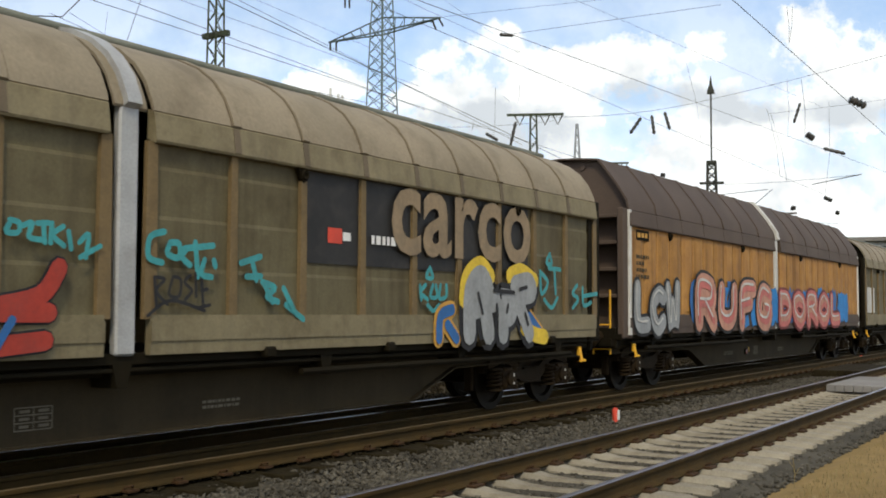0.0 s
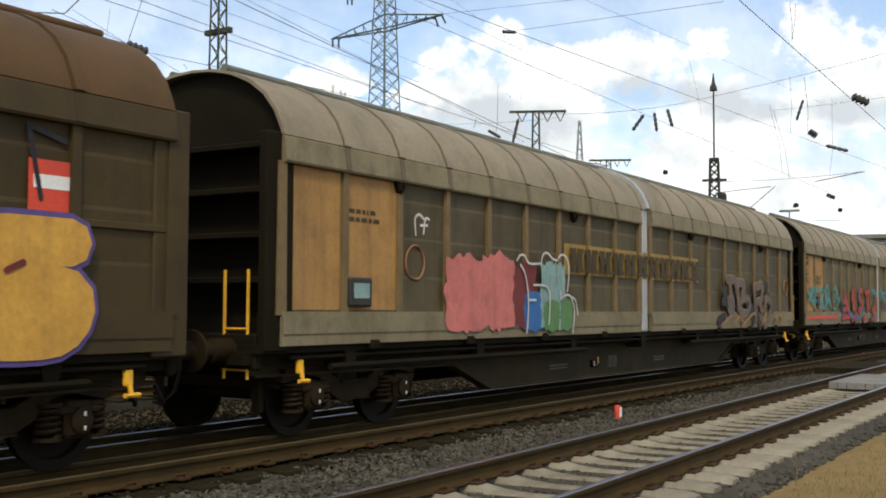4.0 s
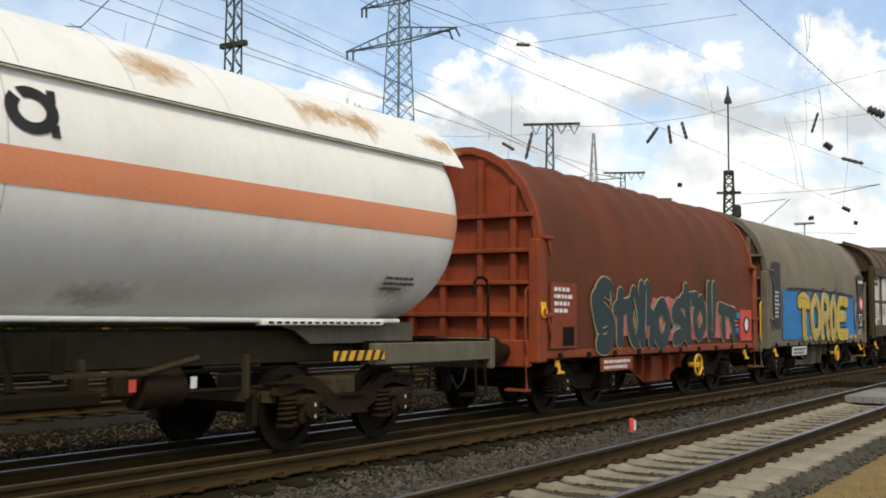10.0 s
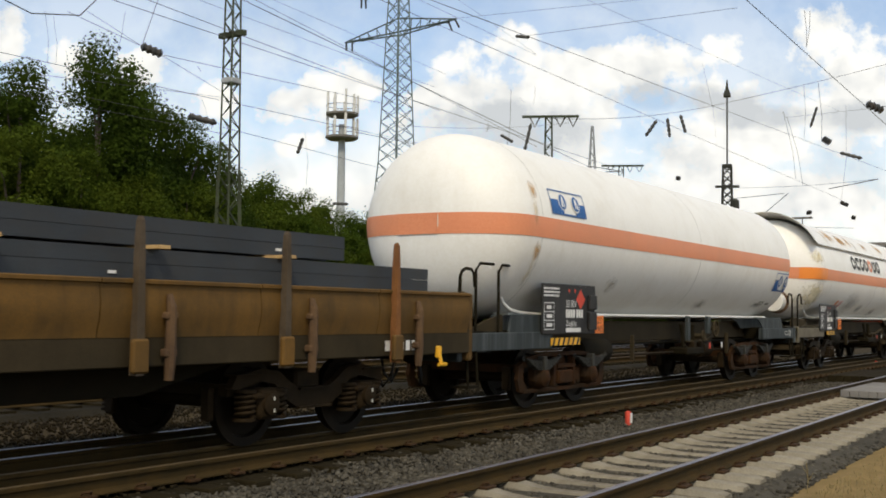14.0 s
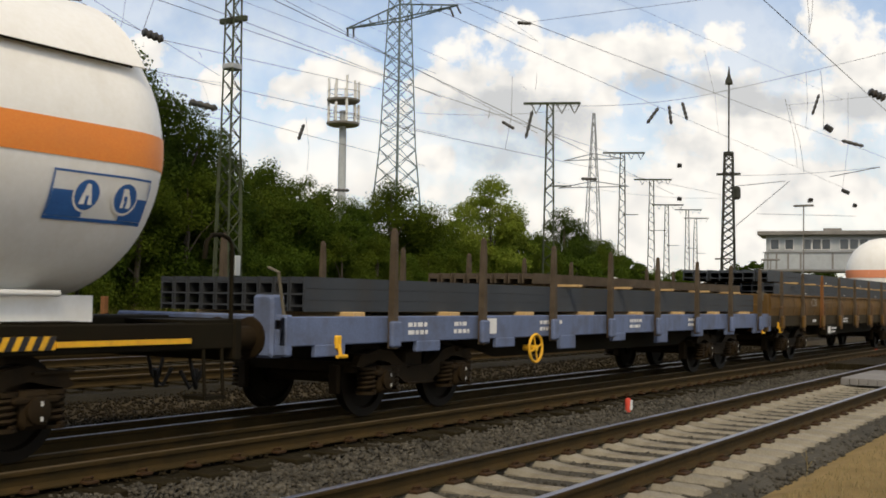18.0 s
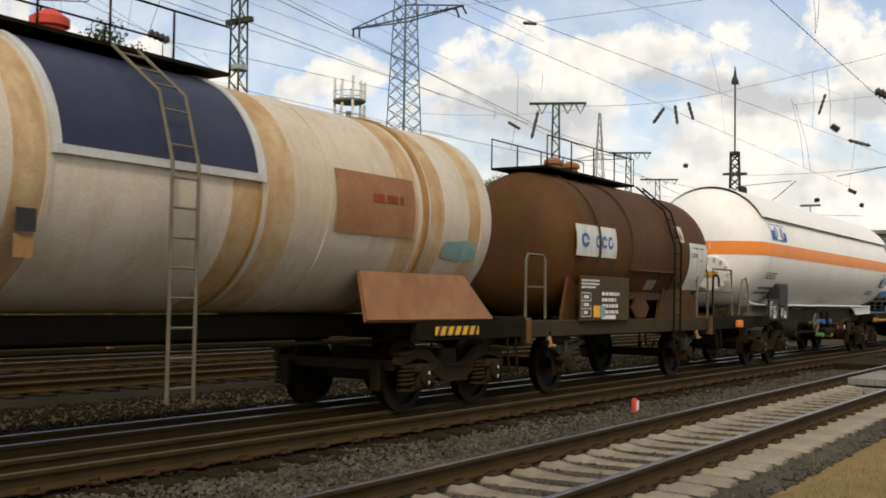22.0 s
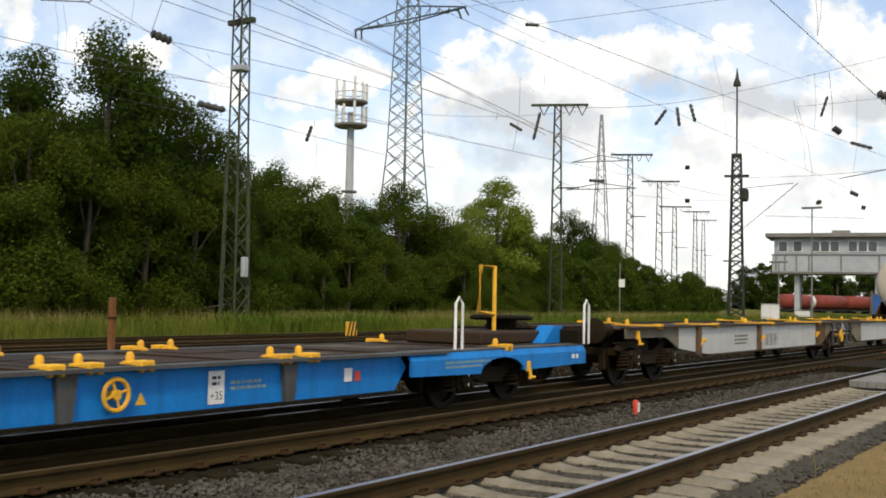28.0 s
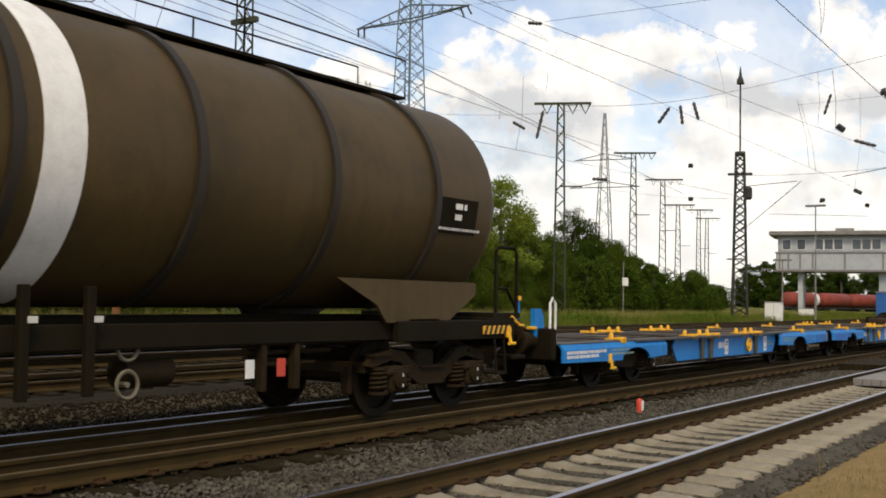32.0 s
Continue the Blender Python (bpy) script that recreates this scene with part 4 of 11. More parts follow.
insulator((-9.97, 43.88, 7.87), (-9.18, 44.05, 7.62), 0.08)
insulator((-15.52, 68.26, 8.46), (-15.06, 68.36, 8.22), 0.15)
insulator((-37.88, 92.55, 17.6), (-36.96, 92.92, 19.02), 0.18)
insulator((-36.09, 93.26, 19.2), (-35.89, 93.34, 17.47), 0.18)
insulator((-35.02, 93.67, 19.48), (-34.6, 93.82, 17.85), 0.18)
insulator((-14.69, 58.18, 11.38), (-14.36, 58.26, 12.46), 0.09)
insulator((-16.43, 14.63, 6.59), (-16.15, 14.93, 6.45), 0.1)
insulator((-28.72, 27.84, 8.38), (-28.02, 28.54, 8.17), 0.14)
insulator((-38.83, 45.75, 10.01), (-38.61, 45.93, 10.89), 0.12)
insulator((-29.1, 52.47, 16.75), (-28.42, 52.84, 16.69), 0.12)
insulator((-39.68, 69.46, 14.54), (-38.89, 69.91, 14.01), 0.14)
insulator((-43.89, 80.86, 15.08), (-43.41, 81.11, 17.47), 0.16)
insulator((-31.87, 84.17, 12.57), (-31.5, 84.31, 12.52), 0.22)
insulator((-31.86, 84.17, 9.89), (-31.49, 84.31, 9.84), 0.22)
insulator((-22.28, 87.2, 9.71), (-21.96, 87.28, 9.66), 0.2)
insulator((-19.16, 87.94, 9.27), (-18.85, 88.0, 9.18), 0.2)
insulator((-34.57, 72.14, 10.39), (-33.55, 72.63, 10.35), 0.14)
insulator((-37.32, 46.98, 7.35), (-36.64, 47.51, 7.34), 0.1)
insulator((-22.36, 87.18, 9.67), (-22.12, 87.24, 9.62), 0.2)



def dropper(a, b, r):
    """A thin hanger between the wires, slightly bowed."""
    a, b = Vector(a), Vector(b)
    mid = a.lerp(b, 0.55) + Vector((0.02, 0.04, 0)) * (a - b).length
    return tagged(part("dropper_wire", G().tube([a, mid, b], r, 4), M_WIRE), "thin hanger wire of the overhead line", "wire", "droppers of the overhead line")


dropper((-20.00, 15.10, 7.88), (-20.00, 15.21, 6.79), 0.0039)
dropper((-20.00, 15.32, 7.83), (-20.00, 15.43, 6.77), 0.0039)
dropper((-22.00, 19.03, 9.11), (-22.00, 18.73, 7.84), 0.0060)
dropper((-20.00, 19.66, 7.58), (-20.00, 19.78, 7.46), 0.0072)
dropper((-30.00, 29.70, 9.51), (-30.00, 30.09, 8.75), 0.0076)
dropper((-34.00, 40.59, 10.07), (-34.00, 40.76, 7.50), 0.0095)
dropper((-40.00, 71.51, 18.29), (-40.00, 70.54, 12.64), 0.0168)
dropper((-45.00, 84.79, 21.42), (-45.00, 84.51, 19.88), 0.0172)
dropper((-45.00, 81.94, 19.93), (-45.00, 82.96, 19.62), 0.0144)
dropper((-6.00, 23.34, 7.95), (-6.00, 23.48, 7.19), 0.0049)
dropper((-6.00, 23.80, 8.06), (-6.00, 23.48, 7.19), 0.0050)
dropper((-14.00, 57.09, 13.43), (-14.00, 57.65, 10.48), 0.0121)
dropper((-14.00, 54.25, 12.91), (-14.00, 54.25, 10.14), 0.0072)
dropper((-12.00, 43.95, 9.45), (-12.00, 46.23, 6.98), 0.0070)
dropper((-12.00, 43.38, 9.58), (-12.00, 45.19, 7.10), 0.0069)
dropper((-20.00, 56.79, 15.05), (-20.00, 59.13, 10.95), 0.0068)
dropper((-12.00, 54.15, 11.61), (-12.00, 52.97, 6.91), 0.0063)
dropper((-45.00, 76.76, 16.95), (-45.00, 76.51, 16.21), 0.0228)

# dropper loop high over the yard
tagged(part("jumper_cable", G().tube([(-17.0, 11.0, 7.6), (-16.9, 11.6, 6.95), (-16.8, 12.4, 6.75), (-16.6, 13.3, 6.9), (-16.5, 14.0, 7.7)], 0.012, 5), M_WIRE), "slack dark jumper cable hanging from the overhead line", "wire")

box = thing("signal_box", pose(-46.8, 158.5, 0, 0, 0, 12), "pale grey bridge signal box on piers over the tracks", "signal box")
L = 34.0
part("wall", G().box(0, L, 0, 8, 6.6, 9.1, 0.05), M_RENDER, box, "pale grey lower wall band")
part("wall", G().box(0.25, L - 0.2, 0.25, 7.8, 9.1, 11.5, 0.03), M_RENDER, box)
part("floor_edge", G().box(-0.3, L + 0.3, -0.3, 8.3, 6.35, 6.6), M_ROOFGREY, box)
part("sill_band", G().box(-0.15, L + 0.15, -0.15, 8.15, 9.02, 9.14), M_ROOFGREY, box)
part("roof", G().box(-0.9, L + 0.9, -0.9, 8.9, 11.5, 12.1, 0.06), M_ROOFGREY, box)
part("roof_vent", G().box(8, 10.5, 3, 5, 12.1, 12.7), M_ROOFGREY, box)
for i, x in enumerate((0.9, 2.9, 5.3, 6.6, 7.9, 10.3, 11.6, 12.9, 15.3, 16.6, 17.9, 21, 22.3, 23.6)):
    w = part("window", G().box(x, x + 1.15, 0.17, 0.25, 9.5, 10.95), M_GLASS, box)
    part("frame", G().box(x - 0.05, x + 1.2, 0.12, 0.2, 9.44, 9.52).box(x - 0.05, x + 1.2, 0.12, 0.2, 10.93, 11.01).box(x - 0.05, x + 0.03, 0.12, 0.2, 9.5, 10.95).box(x + 1.12, x + 1.2, 0.12, 0.2, 9.5, 10.95), M_WHITE, w)
for x in (0.4, 1.6, 3.2, 4.9, 9.2, 14.2):
    part("bracket", G().box(x, x + 0.25, -0.02, 0.02, 6.7, 8.9), M_ROOFGREY, box)
for x0, x1 in ((3.0, 3.7), (13.8, 17.2), (30, 33)):
    part("pier", G().box(x0, x1, 1.0, 6.5, -0.4, 6.4, 0.04), M_RENDER, box)
for (x, y, h) in ((-34.4, 115.9, 2.1), (-37.9, 141.4, 1.4)):
    cb = thing("relay_cabinet", pose(x, y, -0.3, 0, 0, 10), "white metal relay cabinet beside the tracks", "cabinet", "white relay cabinets")
    part("body", G().box(-0.9, 0.9, -0.4, 0.4, 0, h, 0.03), M_WHITE, cb)
    part("roof", G().box(-0.97, 0.97, -0.47, 0.47, h, h + 0.08, 0.02), M_ROOFGREY, cb)
    part("door_gap", G().box(-0.01, 0.01, -0.405, -0.4, 0.1, h - 0.1), M_ROOFGREY, cb)
for (x, y, h, z) in ((-45.5, 102.4, 5.8, 3.4), (-52.0, 129.9, 4.0, 3.1)):
    sp = thing("sign_post", pose(x, y, -0.2, 0, 0, 25), "slim grey post with a white sign board", "sign", "yard sign posts")
    part("post", G().tube([(0, 0, 0), (0, 0, h)], 0.06, 7), M_ROOFGREY, sp)
    part("board", G().box(-0.1, 0.5, -0.09, -0.06, z, z + 0.8, 0.01), M_WHITE, sp)
cab = thing("relay_cabinet", pose(-29.6, 147.0, -0.3), "blue trackside relay cabinet below the signal box", "cabinet")
part("body", G().box(-1.0, 1.0, -0.6, 0.6, 0, 3.6, 0.03), M_BLUE, cab)
part("roof", G().box(-1.1, 1.1, -0.7, 0.7, 3.6, 3.75), M_ROOFGREY, cab)
for (x, y, h) in ((-32.7, 125.8, 12.9), (-38.9, 134.5, 7.2), (-50, 150, 8.0)):
    lp = thing("street_lamp", pose(x, y, -0.3), "slim grey yard lamp post with a flat lamp head", "lamp", "yard lamps")
    part("pole", G().tube([(0, 0, 0), (0, 0, h)], [0.11, 0.07], 8), M_ROOFGREY, lp)
    part("lamp_head", G().box(-1.1, 1.1, -0.25, 0.25, h, h + 0.22, 0.05), M_ROOFGREY, lp)
for k, (x, y) in enumerate(((-60.5, 222), (-57.8, 236), (-55.0, 250), (-52, 264))):
    tk = thing("tank_wagon", pose(x, y, 0, 0, 0, -11), "distant weathered red tank wagon standing in the yard", "wagon", "parked red tank wagons")
    part("tank", G().lathe([(0.2, -6.3), (1.1, -6.1), (1.45, -5.7), (1.45, 5.7), (1.1, 6.1), (0.2, 6.3)], (0, 0, 2.7), n=24), M_REDTANK, tk, smooth=50)
    part("frame", G().box(-1.2, 1.2, -6.6, 6.6, 0.9, 1.2), M_BLACK, tk)
    for y2 in (-5, -3.4, 3.4, 5):
        part("wheelset", G().lathe([(0.46, -0.8), (0.46, 0.8)], (0, y2, 0.46), "x", 16), M_BLACK, tk)
    if k == 0:
        part("white_band", G().lathe([(1.46, 4.0), (1.46, 5.2)], (0, 0, 2.7), n=24), M_WHITE, tk)

# ---- paints of the train ----
M_BEIGE = mat("weathered olive-beige wagon paint", (0.1214, 0.103, 0.0552), (0.092, 0.07544, 0.03956), scale=0.9, rough=0.65, bump=0.08, fine=30, dirt=(0.04828, 0.03401, 0.01455), amount=0.6, streak=0.55, grime=(0.03862, 0.02629, 0.01109))
M_BEIGEDARK = mat("sooty olive-brown wagon paint", (0.0882, 0.0702, 0.0369), (0.0666, 0.0522, 0.027), scale=0.9, rough=0.65, bump=0.08, fine=30, dirt=(0.045, 0.0324, 0.0153), amount=0.6, streak=0.55, grime=(0.036, 0.0261, 0.0126))
M_RIDGE = mat("grey-green ridge pipe", (0.16, 0.165, 0.13), (0.11, 0.115, 0.09), scale=1.5, rough=0.6, bump=0.05)
M_BEIGEROOF = mat("dusty beige roof sheet", (0.2489, 0.2042, 0.1406), (0.2042, 0.1691, 0.1159), scale=0.7, rough=0.7, bump=0.08, fine=25, dirt=(0.08721, 0.06464, 0.03779), amount=0.5)
M_BEIGEBAND = mat("grimy cream wagon trim", (0.1978, 0.1656, 0.0966), (0.1582, 0.1306, 0.0736), scale=1.2, rough=0.65, bump=0.06, fine=30, dirt=(0.06843, 0.04936, 0.02462), amount=0.5, streak=0.3)
M_ROOFRIB = mat("darker brown roof strip", (0.13, 0.10, 0.065), (0.10, 0.078, 0.05), scale=0.8, rough=0.7, bump=0.08)
M_RIB = mat("ochre-stained wall rib", (0.1711, 0.1174, 0.0552), (0.1369, 0.09605, 0.046), scale=1.5, rough=0.7, bump=0.08, fine=30, dirt=(0.07415, 0.05336, 0.0276), amount=0.5)
M_OCHRE = mat("ochre-orange weathered panel", (0.3588, 0.1944, 0.06), (0.2808, 0.1584, 0.06), scale=1.2, rough=0.65, bump=0.08, fine=25, dirt=(0.156, 0.0864, 0.036), amount=0.5, streak=0.5, grime=(0.1248, 0.0648, 0.024))
M_PLANK = mat("orange-brown wall boards", (0.442, 0.224, 0.0595), (0.34, 0.164, 0.0455), scale=1.4, rough=0.7, bump=0.15, fine=25, dirt=(0.187, 0.08, 0.028), amount=0.5, streak=0.55, grime=(0.1275, 0.06, 0.021), tint=0.25)
M_ALU = mat("pale aluminium pillar", (0.42, 0.42, 0.41), (0.33, 0.33, 0.32), scale=1.5, rough=0.5, metal=0.3, bump=0.04, dirt=(0.2, 0.18, 0.15), amount=0.4)
M_BROWN = mat("dark brown wagon paint", (0.0579, 0.03797, 0.01231), (0.04342, 0.02848, 0.009852), scale=0.9, rough=0.65, bump=0.08, fine=30, dirt=(0.02632, 0.01899, 0.007387), amount=0.5, streak=0.4, grime=(0.02368, 0.01763, 0.007387))
M_BROWNROOF = mat("brown wagon roof", (0.09759, 0.05123, 0.01679), (0.07405, 0.0394, 0.01353), scale=0.8, rough=0.65, bump=0.08, fine=25, dirt=(0.04712, 0.02758, 0.01026), amount=0.5)
M_DARKROOF = mat("dark umber wagon roof", (0.085, 0.060, 0.045), (0.065, 0.046, 0.035), scale=0.8, rough=0.7, bump=0.08)
# these two colours hold the shade below the wagons besides grime and oil
M_FRAME = mat("grimy olive steel darkened for shade", (0.01116, 0.00858, 0.003528), (0.008184, 0.00627, 0.002772), scale=1.3, rough=0.8, bump=0.15, dirt=(0.01414, 0.00891, 0.00378), amount=0.6, spec=0.1)
M_BOGIE = mat("oily bogie steel darkened for shade", (0.01679, 0.01065, 0.004232), (0.02436, 0.01464, 0.005791), scale=2.5, rough=0.75, bump=0.25, fine=30, dirt=(0.00924, 0.005654, 0.00245), amount=0.6, spec=0.12)
M_SPRING = mat("dark grey spring steel", (0.035, 0.034, 0.028), (0.022, 0.021, 0.017), scale=3, rough=0.65, bump=0.2)
M_BOGIERUST = mat("rust-brown bogie steel", (0.046, 0.018, 0.0055), (0.024, 0.013, 0.0055), scale=2.5, rough=0.8, bump=0.25, fine=30, dirt=(0.009, 0.0065, 0.0036), amount=0.65, spec=0.12)
M_BOGIETAN = mat("dusty tan bogie steel", (0.0672, 0.04992, 0.0288), (0.0448, 0.03328, 0.0192), scale=2.5, rough=0.8, bump=0.25, fine=30, dirt=(0.0192, 0.01472, 0.009), amount=0.6, spec=0.12)
M_HINGERUST = mat("rusty cast brake iron", (0.14, 0.082, 0.048), (0.09, 0.055, 0.034), scale=3.0, rough=0.8, bump=0.2, dirt=(0.035, 0.025, 0.017), amount=0.5)
M_SOLE = mat("dusty olive-brown sole bar", (0.0462, 0.03442, 0.01852), (0.0315, 0.0243, 0.01365), scale=1.0, rough=0.8, bump=0.1, dirt=(0.021, 0.0162, 0.00975), amount=0.5, streak=0.3, grime=(0.05775, 0.04253, 0.02535), spec=0.1)
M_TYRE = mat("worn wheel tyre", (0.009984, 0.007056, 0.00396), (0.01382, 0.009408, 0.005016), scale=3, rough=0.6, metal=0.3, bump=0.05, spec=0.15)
M_WHITEWALL = mat("dirty white door panel", (0.62, 0.61, 0.57), (0.54, 0.53, 0.49), scale=1.0, rough=0.6, bump=0.04, dirt=(0.36, 0.33, 0.27), amount=0.5, streak=0.35, grime=(0.22, 0.18, 0.13))
M_GREYTARP = mat("beige-grey tarpaulin", (0.189, 0.1598, 0.1092), (0.1472, 0.1245, 0.08578), scale=0.6, rough=0.75, bump=0.15, fine=12, dirt=(0.09448, 0.07581, 0.04679), amount=0.45)
M_REDTARP = mat("faded oxide-red tarpaulin", (0.1313, 0.03322, 0.01042), (0.09927, 0.0279, 0.009476), scale=0.6, rough=0.75, bump=0.2, fine=10, dirt=(0.06029, 0.02258, 0.009476), amount=0.55)
M_REDSTEEL = mat("weathered orange-red wagon steel", (0.2618, 0.04972, 0.01527), (0.2024, 0.03925, 0.01366), scale=1.2, rough=0.65, bump=0.1, dirt=(0.08331, 0.02617, 0.01205), amount=0.5, streak=0.35, grime=(0.05952, 0.02093, 0.01005))
M_GREYSTEEL = mat("weathered grey-beige steel", (0.155, 0.1334, 0.0925), (0.1178, 0.1015, 0.0725), scale=1.2, rough=0.7, bump=0.1, dirt=(0.0558, 0.0435, 0.0275), amount=0.5, streak=0.3)
M_TANKWHITE = mat("white tank paint", (0.86, 0.84, 0.785), (0.82, 0.80, 0.74), scale=0.5, rough=0.42, bump=0.02, fine=20, dirt=(0.66, 0.61, 0.52), amount=0.35, streak=0.10, grime=(0.55, 0.48, 0.37))
M_STAINGREY, M_STAINCREAM = stain("greyed paint", (0.56, 0.54, 0.49), 0.45), stain("yellowed cream paint", (0.80, 0.70, 0.47), 0.7)
M_SLATE = mat("slate-grey paint with pale drips", (0.030, 0.037, 0.038), (0.022, 0.028, 0.029), scale=1.2, rough=0.6, bump=0.06, dirt=(0.022, 0.022, 0.018), amount=0.4, streak=0.55, grime=(0.13, 0.145, 0.145))
M_STAINRUST, M_STAINPALE = stain("soft rust stain", (0.62, 0.36, 0.13), 0.6), stain("pale rust run", (0.72, 0.55, 0.30), 0.4)
M_TANKSTRIPE = mat("salmon-orange tank stripe", (0.76, 0.27, 0.136), (0.703, 0.252, 0.1275), scale=0.6, rough=0.45, bump=0.02, dirt=(0.589, 0.27, 0.153), amount=0.35)
M_TANKORANGE = mat("bright orange tank stripe", (0.86, 0.26, 0.05), (0.80, 0.24, 0.05), scale=0.6, rough=0.45, bump=0.02, dirt=(0.58, 0.22, 0.08), amount=0.3)
M_TANKBROWN = mat("dark rust-brown tank paint", (0.085, 0.034, 0.005), (0.066, 0.027, 0.0045), scale=0.7, rough=0.7, bump=0.05, dirt=(0.03518, 0.01788, 0.003906), amount=0.5, streak=0.4, grime=(0.0307, 0.01609, 0.003627))
M_TANKCREAM = mat("stained cream tank paint", (0.555, 0.490, 0.385), (0.490, 0.425, 0.320), scale=0.6, rough=0.5, bump=0.04, dirt=(0.414, 0.2816, 0.1344), amount=0.45, streak=0.4, grime=(0.36, 0.2288, 0.1008))
M_RUSTRUN = mat("tan rust run", (0.40, 0.25, 0.11), (0.50, 0.37, 0.21), scale=1.5, rough=0.6, bump=0.04, dirt=(0.30, 0.16, 0.06), amount=0.5, streak=0.5, grime=(0.28, 0.15, 0.06))
M_TANKUMBER = mat("sooty umber tank paint", (0.07122, 0.04526, 0.01453), (0.05432, 0.03481, 0.01176), scale=0.6, rough=0.55, bump=0.04, dirt=(0.02777, 0.01973, 0.007611), amount=0.55, streak=0.35, grime=(0.02414, 0.0174, 0.006574))
M_STRAP = mat("sooty dark strap", (0.03, 0.02363, 0.01657), (0.0216, 0.01688, 0.01219), scale=1.0, rough=0.6, bump=0.05)
M_FADEDBROWN = mat("faded red-brown lettering paint", (0.25, 0.105, 0.045), (0.31, 0.15, 0.07), scale=2.0, rough=0.6, bump=0.04, dirt=(0.17, 0.09, 0.045), amount=0.5)
M_RUSTSTAIN = mat("rust stain", (0.48, 0.27, 0.11), (0.60, 0.43, 0.25), scale=5, rough=0.7, bump=0.05)
M_GREYPATCH = mat("grey repaint patch", (0.56, 0.55, 0.50), (0.50, 0.49, 0.44), scale=1.5, rough=0.55, bump=0.02)
M_BEAM = mat("blue-grey mill-scale steel", (0.0527, 0.05984, 0.06688), (0.0408, 0.04576, 0.05104), scale=0.8, rough=0.6, metal=0.3, bump=0.05, dirt=(0.06375, 0.0484, 0.0308), amount=0.35)
M_DUNNAGE = mat("fresh timber dunnage", (0.52, 0.34, 0.15), (0.42, 0.27, 0.12), scale=4, rough=0.8, bump=0.2)
M_WBROWN = mat("khaki-brown flat wagon steel", (0.1403, 0.07106, 0.0144), (0.09775, 0.05236, 0.0126), scale=1.0, rough=0.7, bump=0.1, dirt=(0.04675, 0.02768, 0.00855), amount=0.6, streak=0.45, grime=(0.03825, 0.02244, 0.0072))
M_WBLUE = mat("faded lavender-blue wagon steel", (0.124, 0.1598, 0.2592), (0.1023, 0.1326, 0.216), scale=1.0, rough=0.65, bump=0.08, dirt=(0.0682, 0.0612, 0.054), amount=0.5, streak=0.3, grime=(0.062, 0.0578, 0.054))
M_GREYDARK = mat("dirty grey deck edge steel", (0.085, 0.088, 0.085), (0.060, 0.060, 0.056), scale=1.5, rough=0.7, bump=0.1, dirt=(0.05, 0.035, 0.022), amount=0.5, streak=0.4, grime=(0.03, 0.022, 0.015))
M_SILVER = mat("pale silver-grey wagon paint", (0.4807, 0.4851, 0.466), (0.4283, 0.4326, 0.4147), scale=1.0, rough=0.5, bump=0.04, dirt=(0.2972, 0.2535, 0.1881), amount=0.35, streak=0.22, grime=(0.236, 0.1573, 0.07695))
M_SKYBLUE = mat("bright blue wagon paint", (0.003, 0.190, 0.54), (0.003, 0.165, 0.47), scale=1.0, rough=0.5, bump=0.04, dirt=(0.010, 0.12, 0.36), amount=0.4, streak=0.35, grime=(0.012, 0.035, 0.08), spec=0.18)
M_REPAINT = mat("deeper blue repaint", (0.002, 0.125, 0.45), (0.002, 0.105, 0.40), scale=1.5, rough=0.5, bump=0.03, spec=0.18)
M_DECKPALE = mat("worn grey-olive deck plate", (0.110, 0.092, 0.062), (0.080, 0.064, 0.042), scale=1.6, rough=0.85, bump=0.2, dirt=(0.03, 0.02, 0.012), amount=0.55)
# near-black colour that stands in for shaded recesses and slots
M_DECKDARK = mat("dark plate for deck recesses", (0.016, 0.012, 0.008), (0.024, 0.017, 0.011), scale=1.6, rough=0.85, bump=0.2)
M_DECK = mat("rusty brown wagon deck", (0.03851, 0.02104, 0.009114), (0.02845, 0.01683, 0.0081), scale=1.0, rough=0.8, bump=0.2, dirt=(0.05357, 0.02805, 0.01114), amount=0.4)
M_NAVYGLASS = mat("dark navy bitumen panel", (0.018, 0.022, 0.045), (0.028, 0.032, 0.055), scale=1.0, rough=0.4, bump=0.05)


def spray(name, a, k=0.82):
    return mat(name, a, tuple(v * k for v in a), scale=2.2, rough=0.65, bump=0.03, fine=20, dirt=tuple(v * 0.5 + 0.025 for v in a), amount=0.6, streak=0.35, grime=tuple(v * 0.4 + 0.02 for v in a))


P_TURQ, P_RED, P_BLUE, P_BLACK, P_WHITE = spray("turquoise spray paint", (0.05, 0.30, 0.31)), spray("red spray paint", (0.36, 0.045, 0.03)), spray("blue spray paint", (0.03, 0.13, 0.34)), spray("black spray paint", (0.02, 0.02, 0.022)), spray("white spray paint", (0.55, 0.54, 0.50))
P_PURPLE, P_LILAC, P_PEACH, P_YELLOW, P_GREY = spray("purple spray paint", (0.10, 0.07, 0.22)), spray("lilac-white spray paint", (0.30, 0.30, 0.40)), spray("peach spray paint", (0.52, 0.26, 0.18)), spray("yellow spray paint", (0.68, 0.47, 0.05)), spray("silver-grey spray paint", (0.29, 0.30, 0.30))
P_OCHRE, P_GREEN, P_SKY, P_PINK, P_TEAL = spray("ochre-orange spray paint", (0.58, 0.31, 0.06)), spray("green spray paint", (0.10, 0.22, 0.08)), spray("pale blue spray paint", (0.23, 0.35, 0.33)), spray("pink-red spray paint", (0.55, 0.16, 0.14)), spray("dark teal spray paint", (0.025, 0.045, 0.05))
P_MUTED = spray("muted peach spray paint", (0.31, 0.17, 0.075))
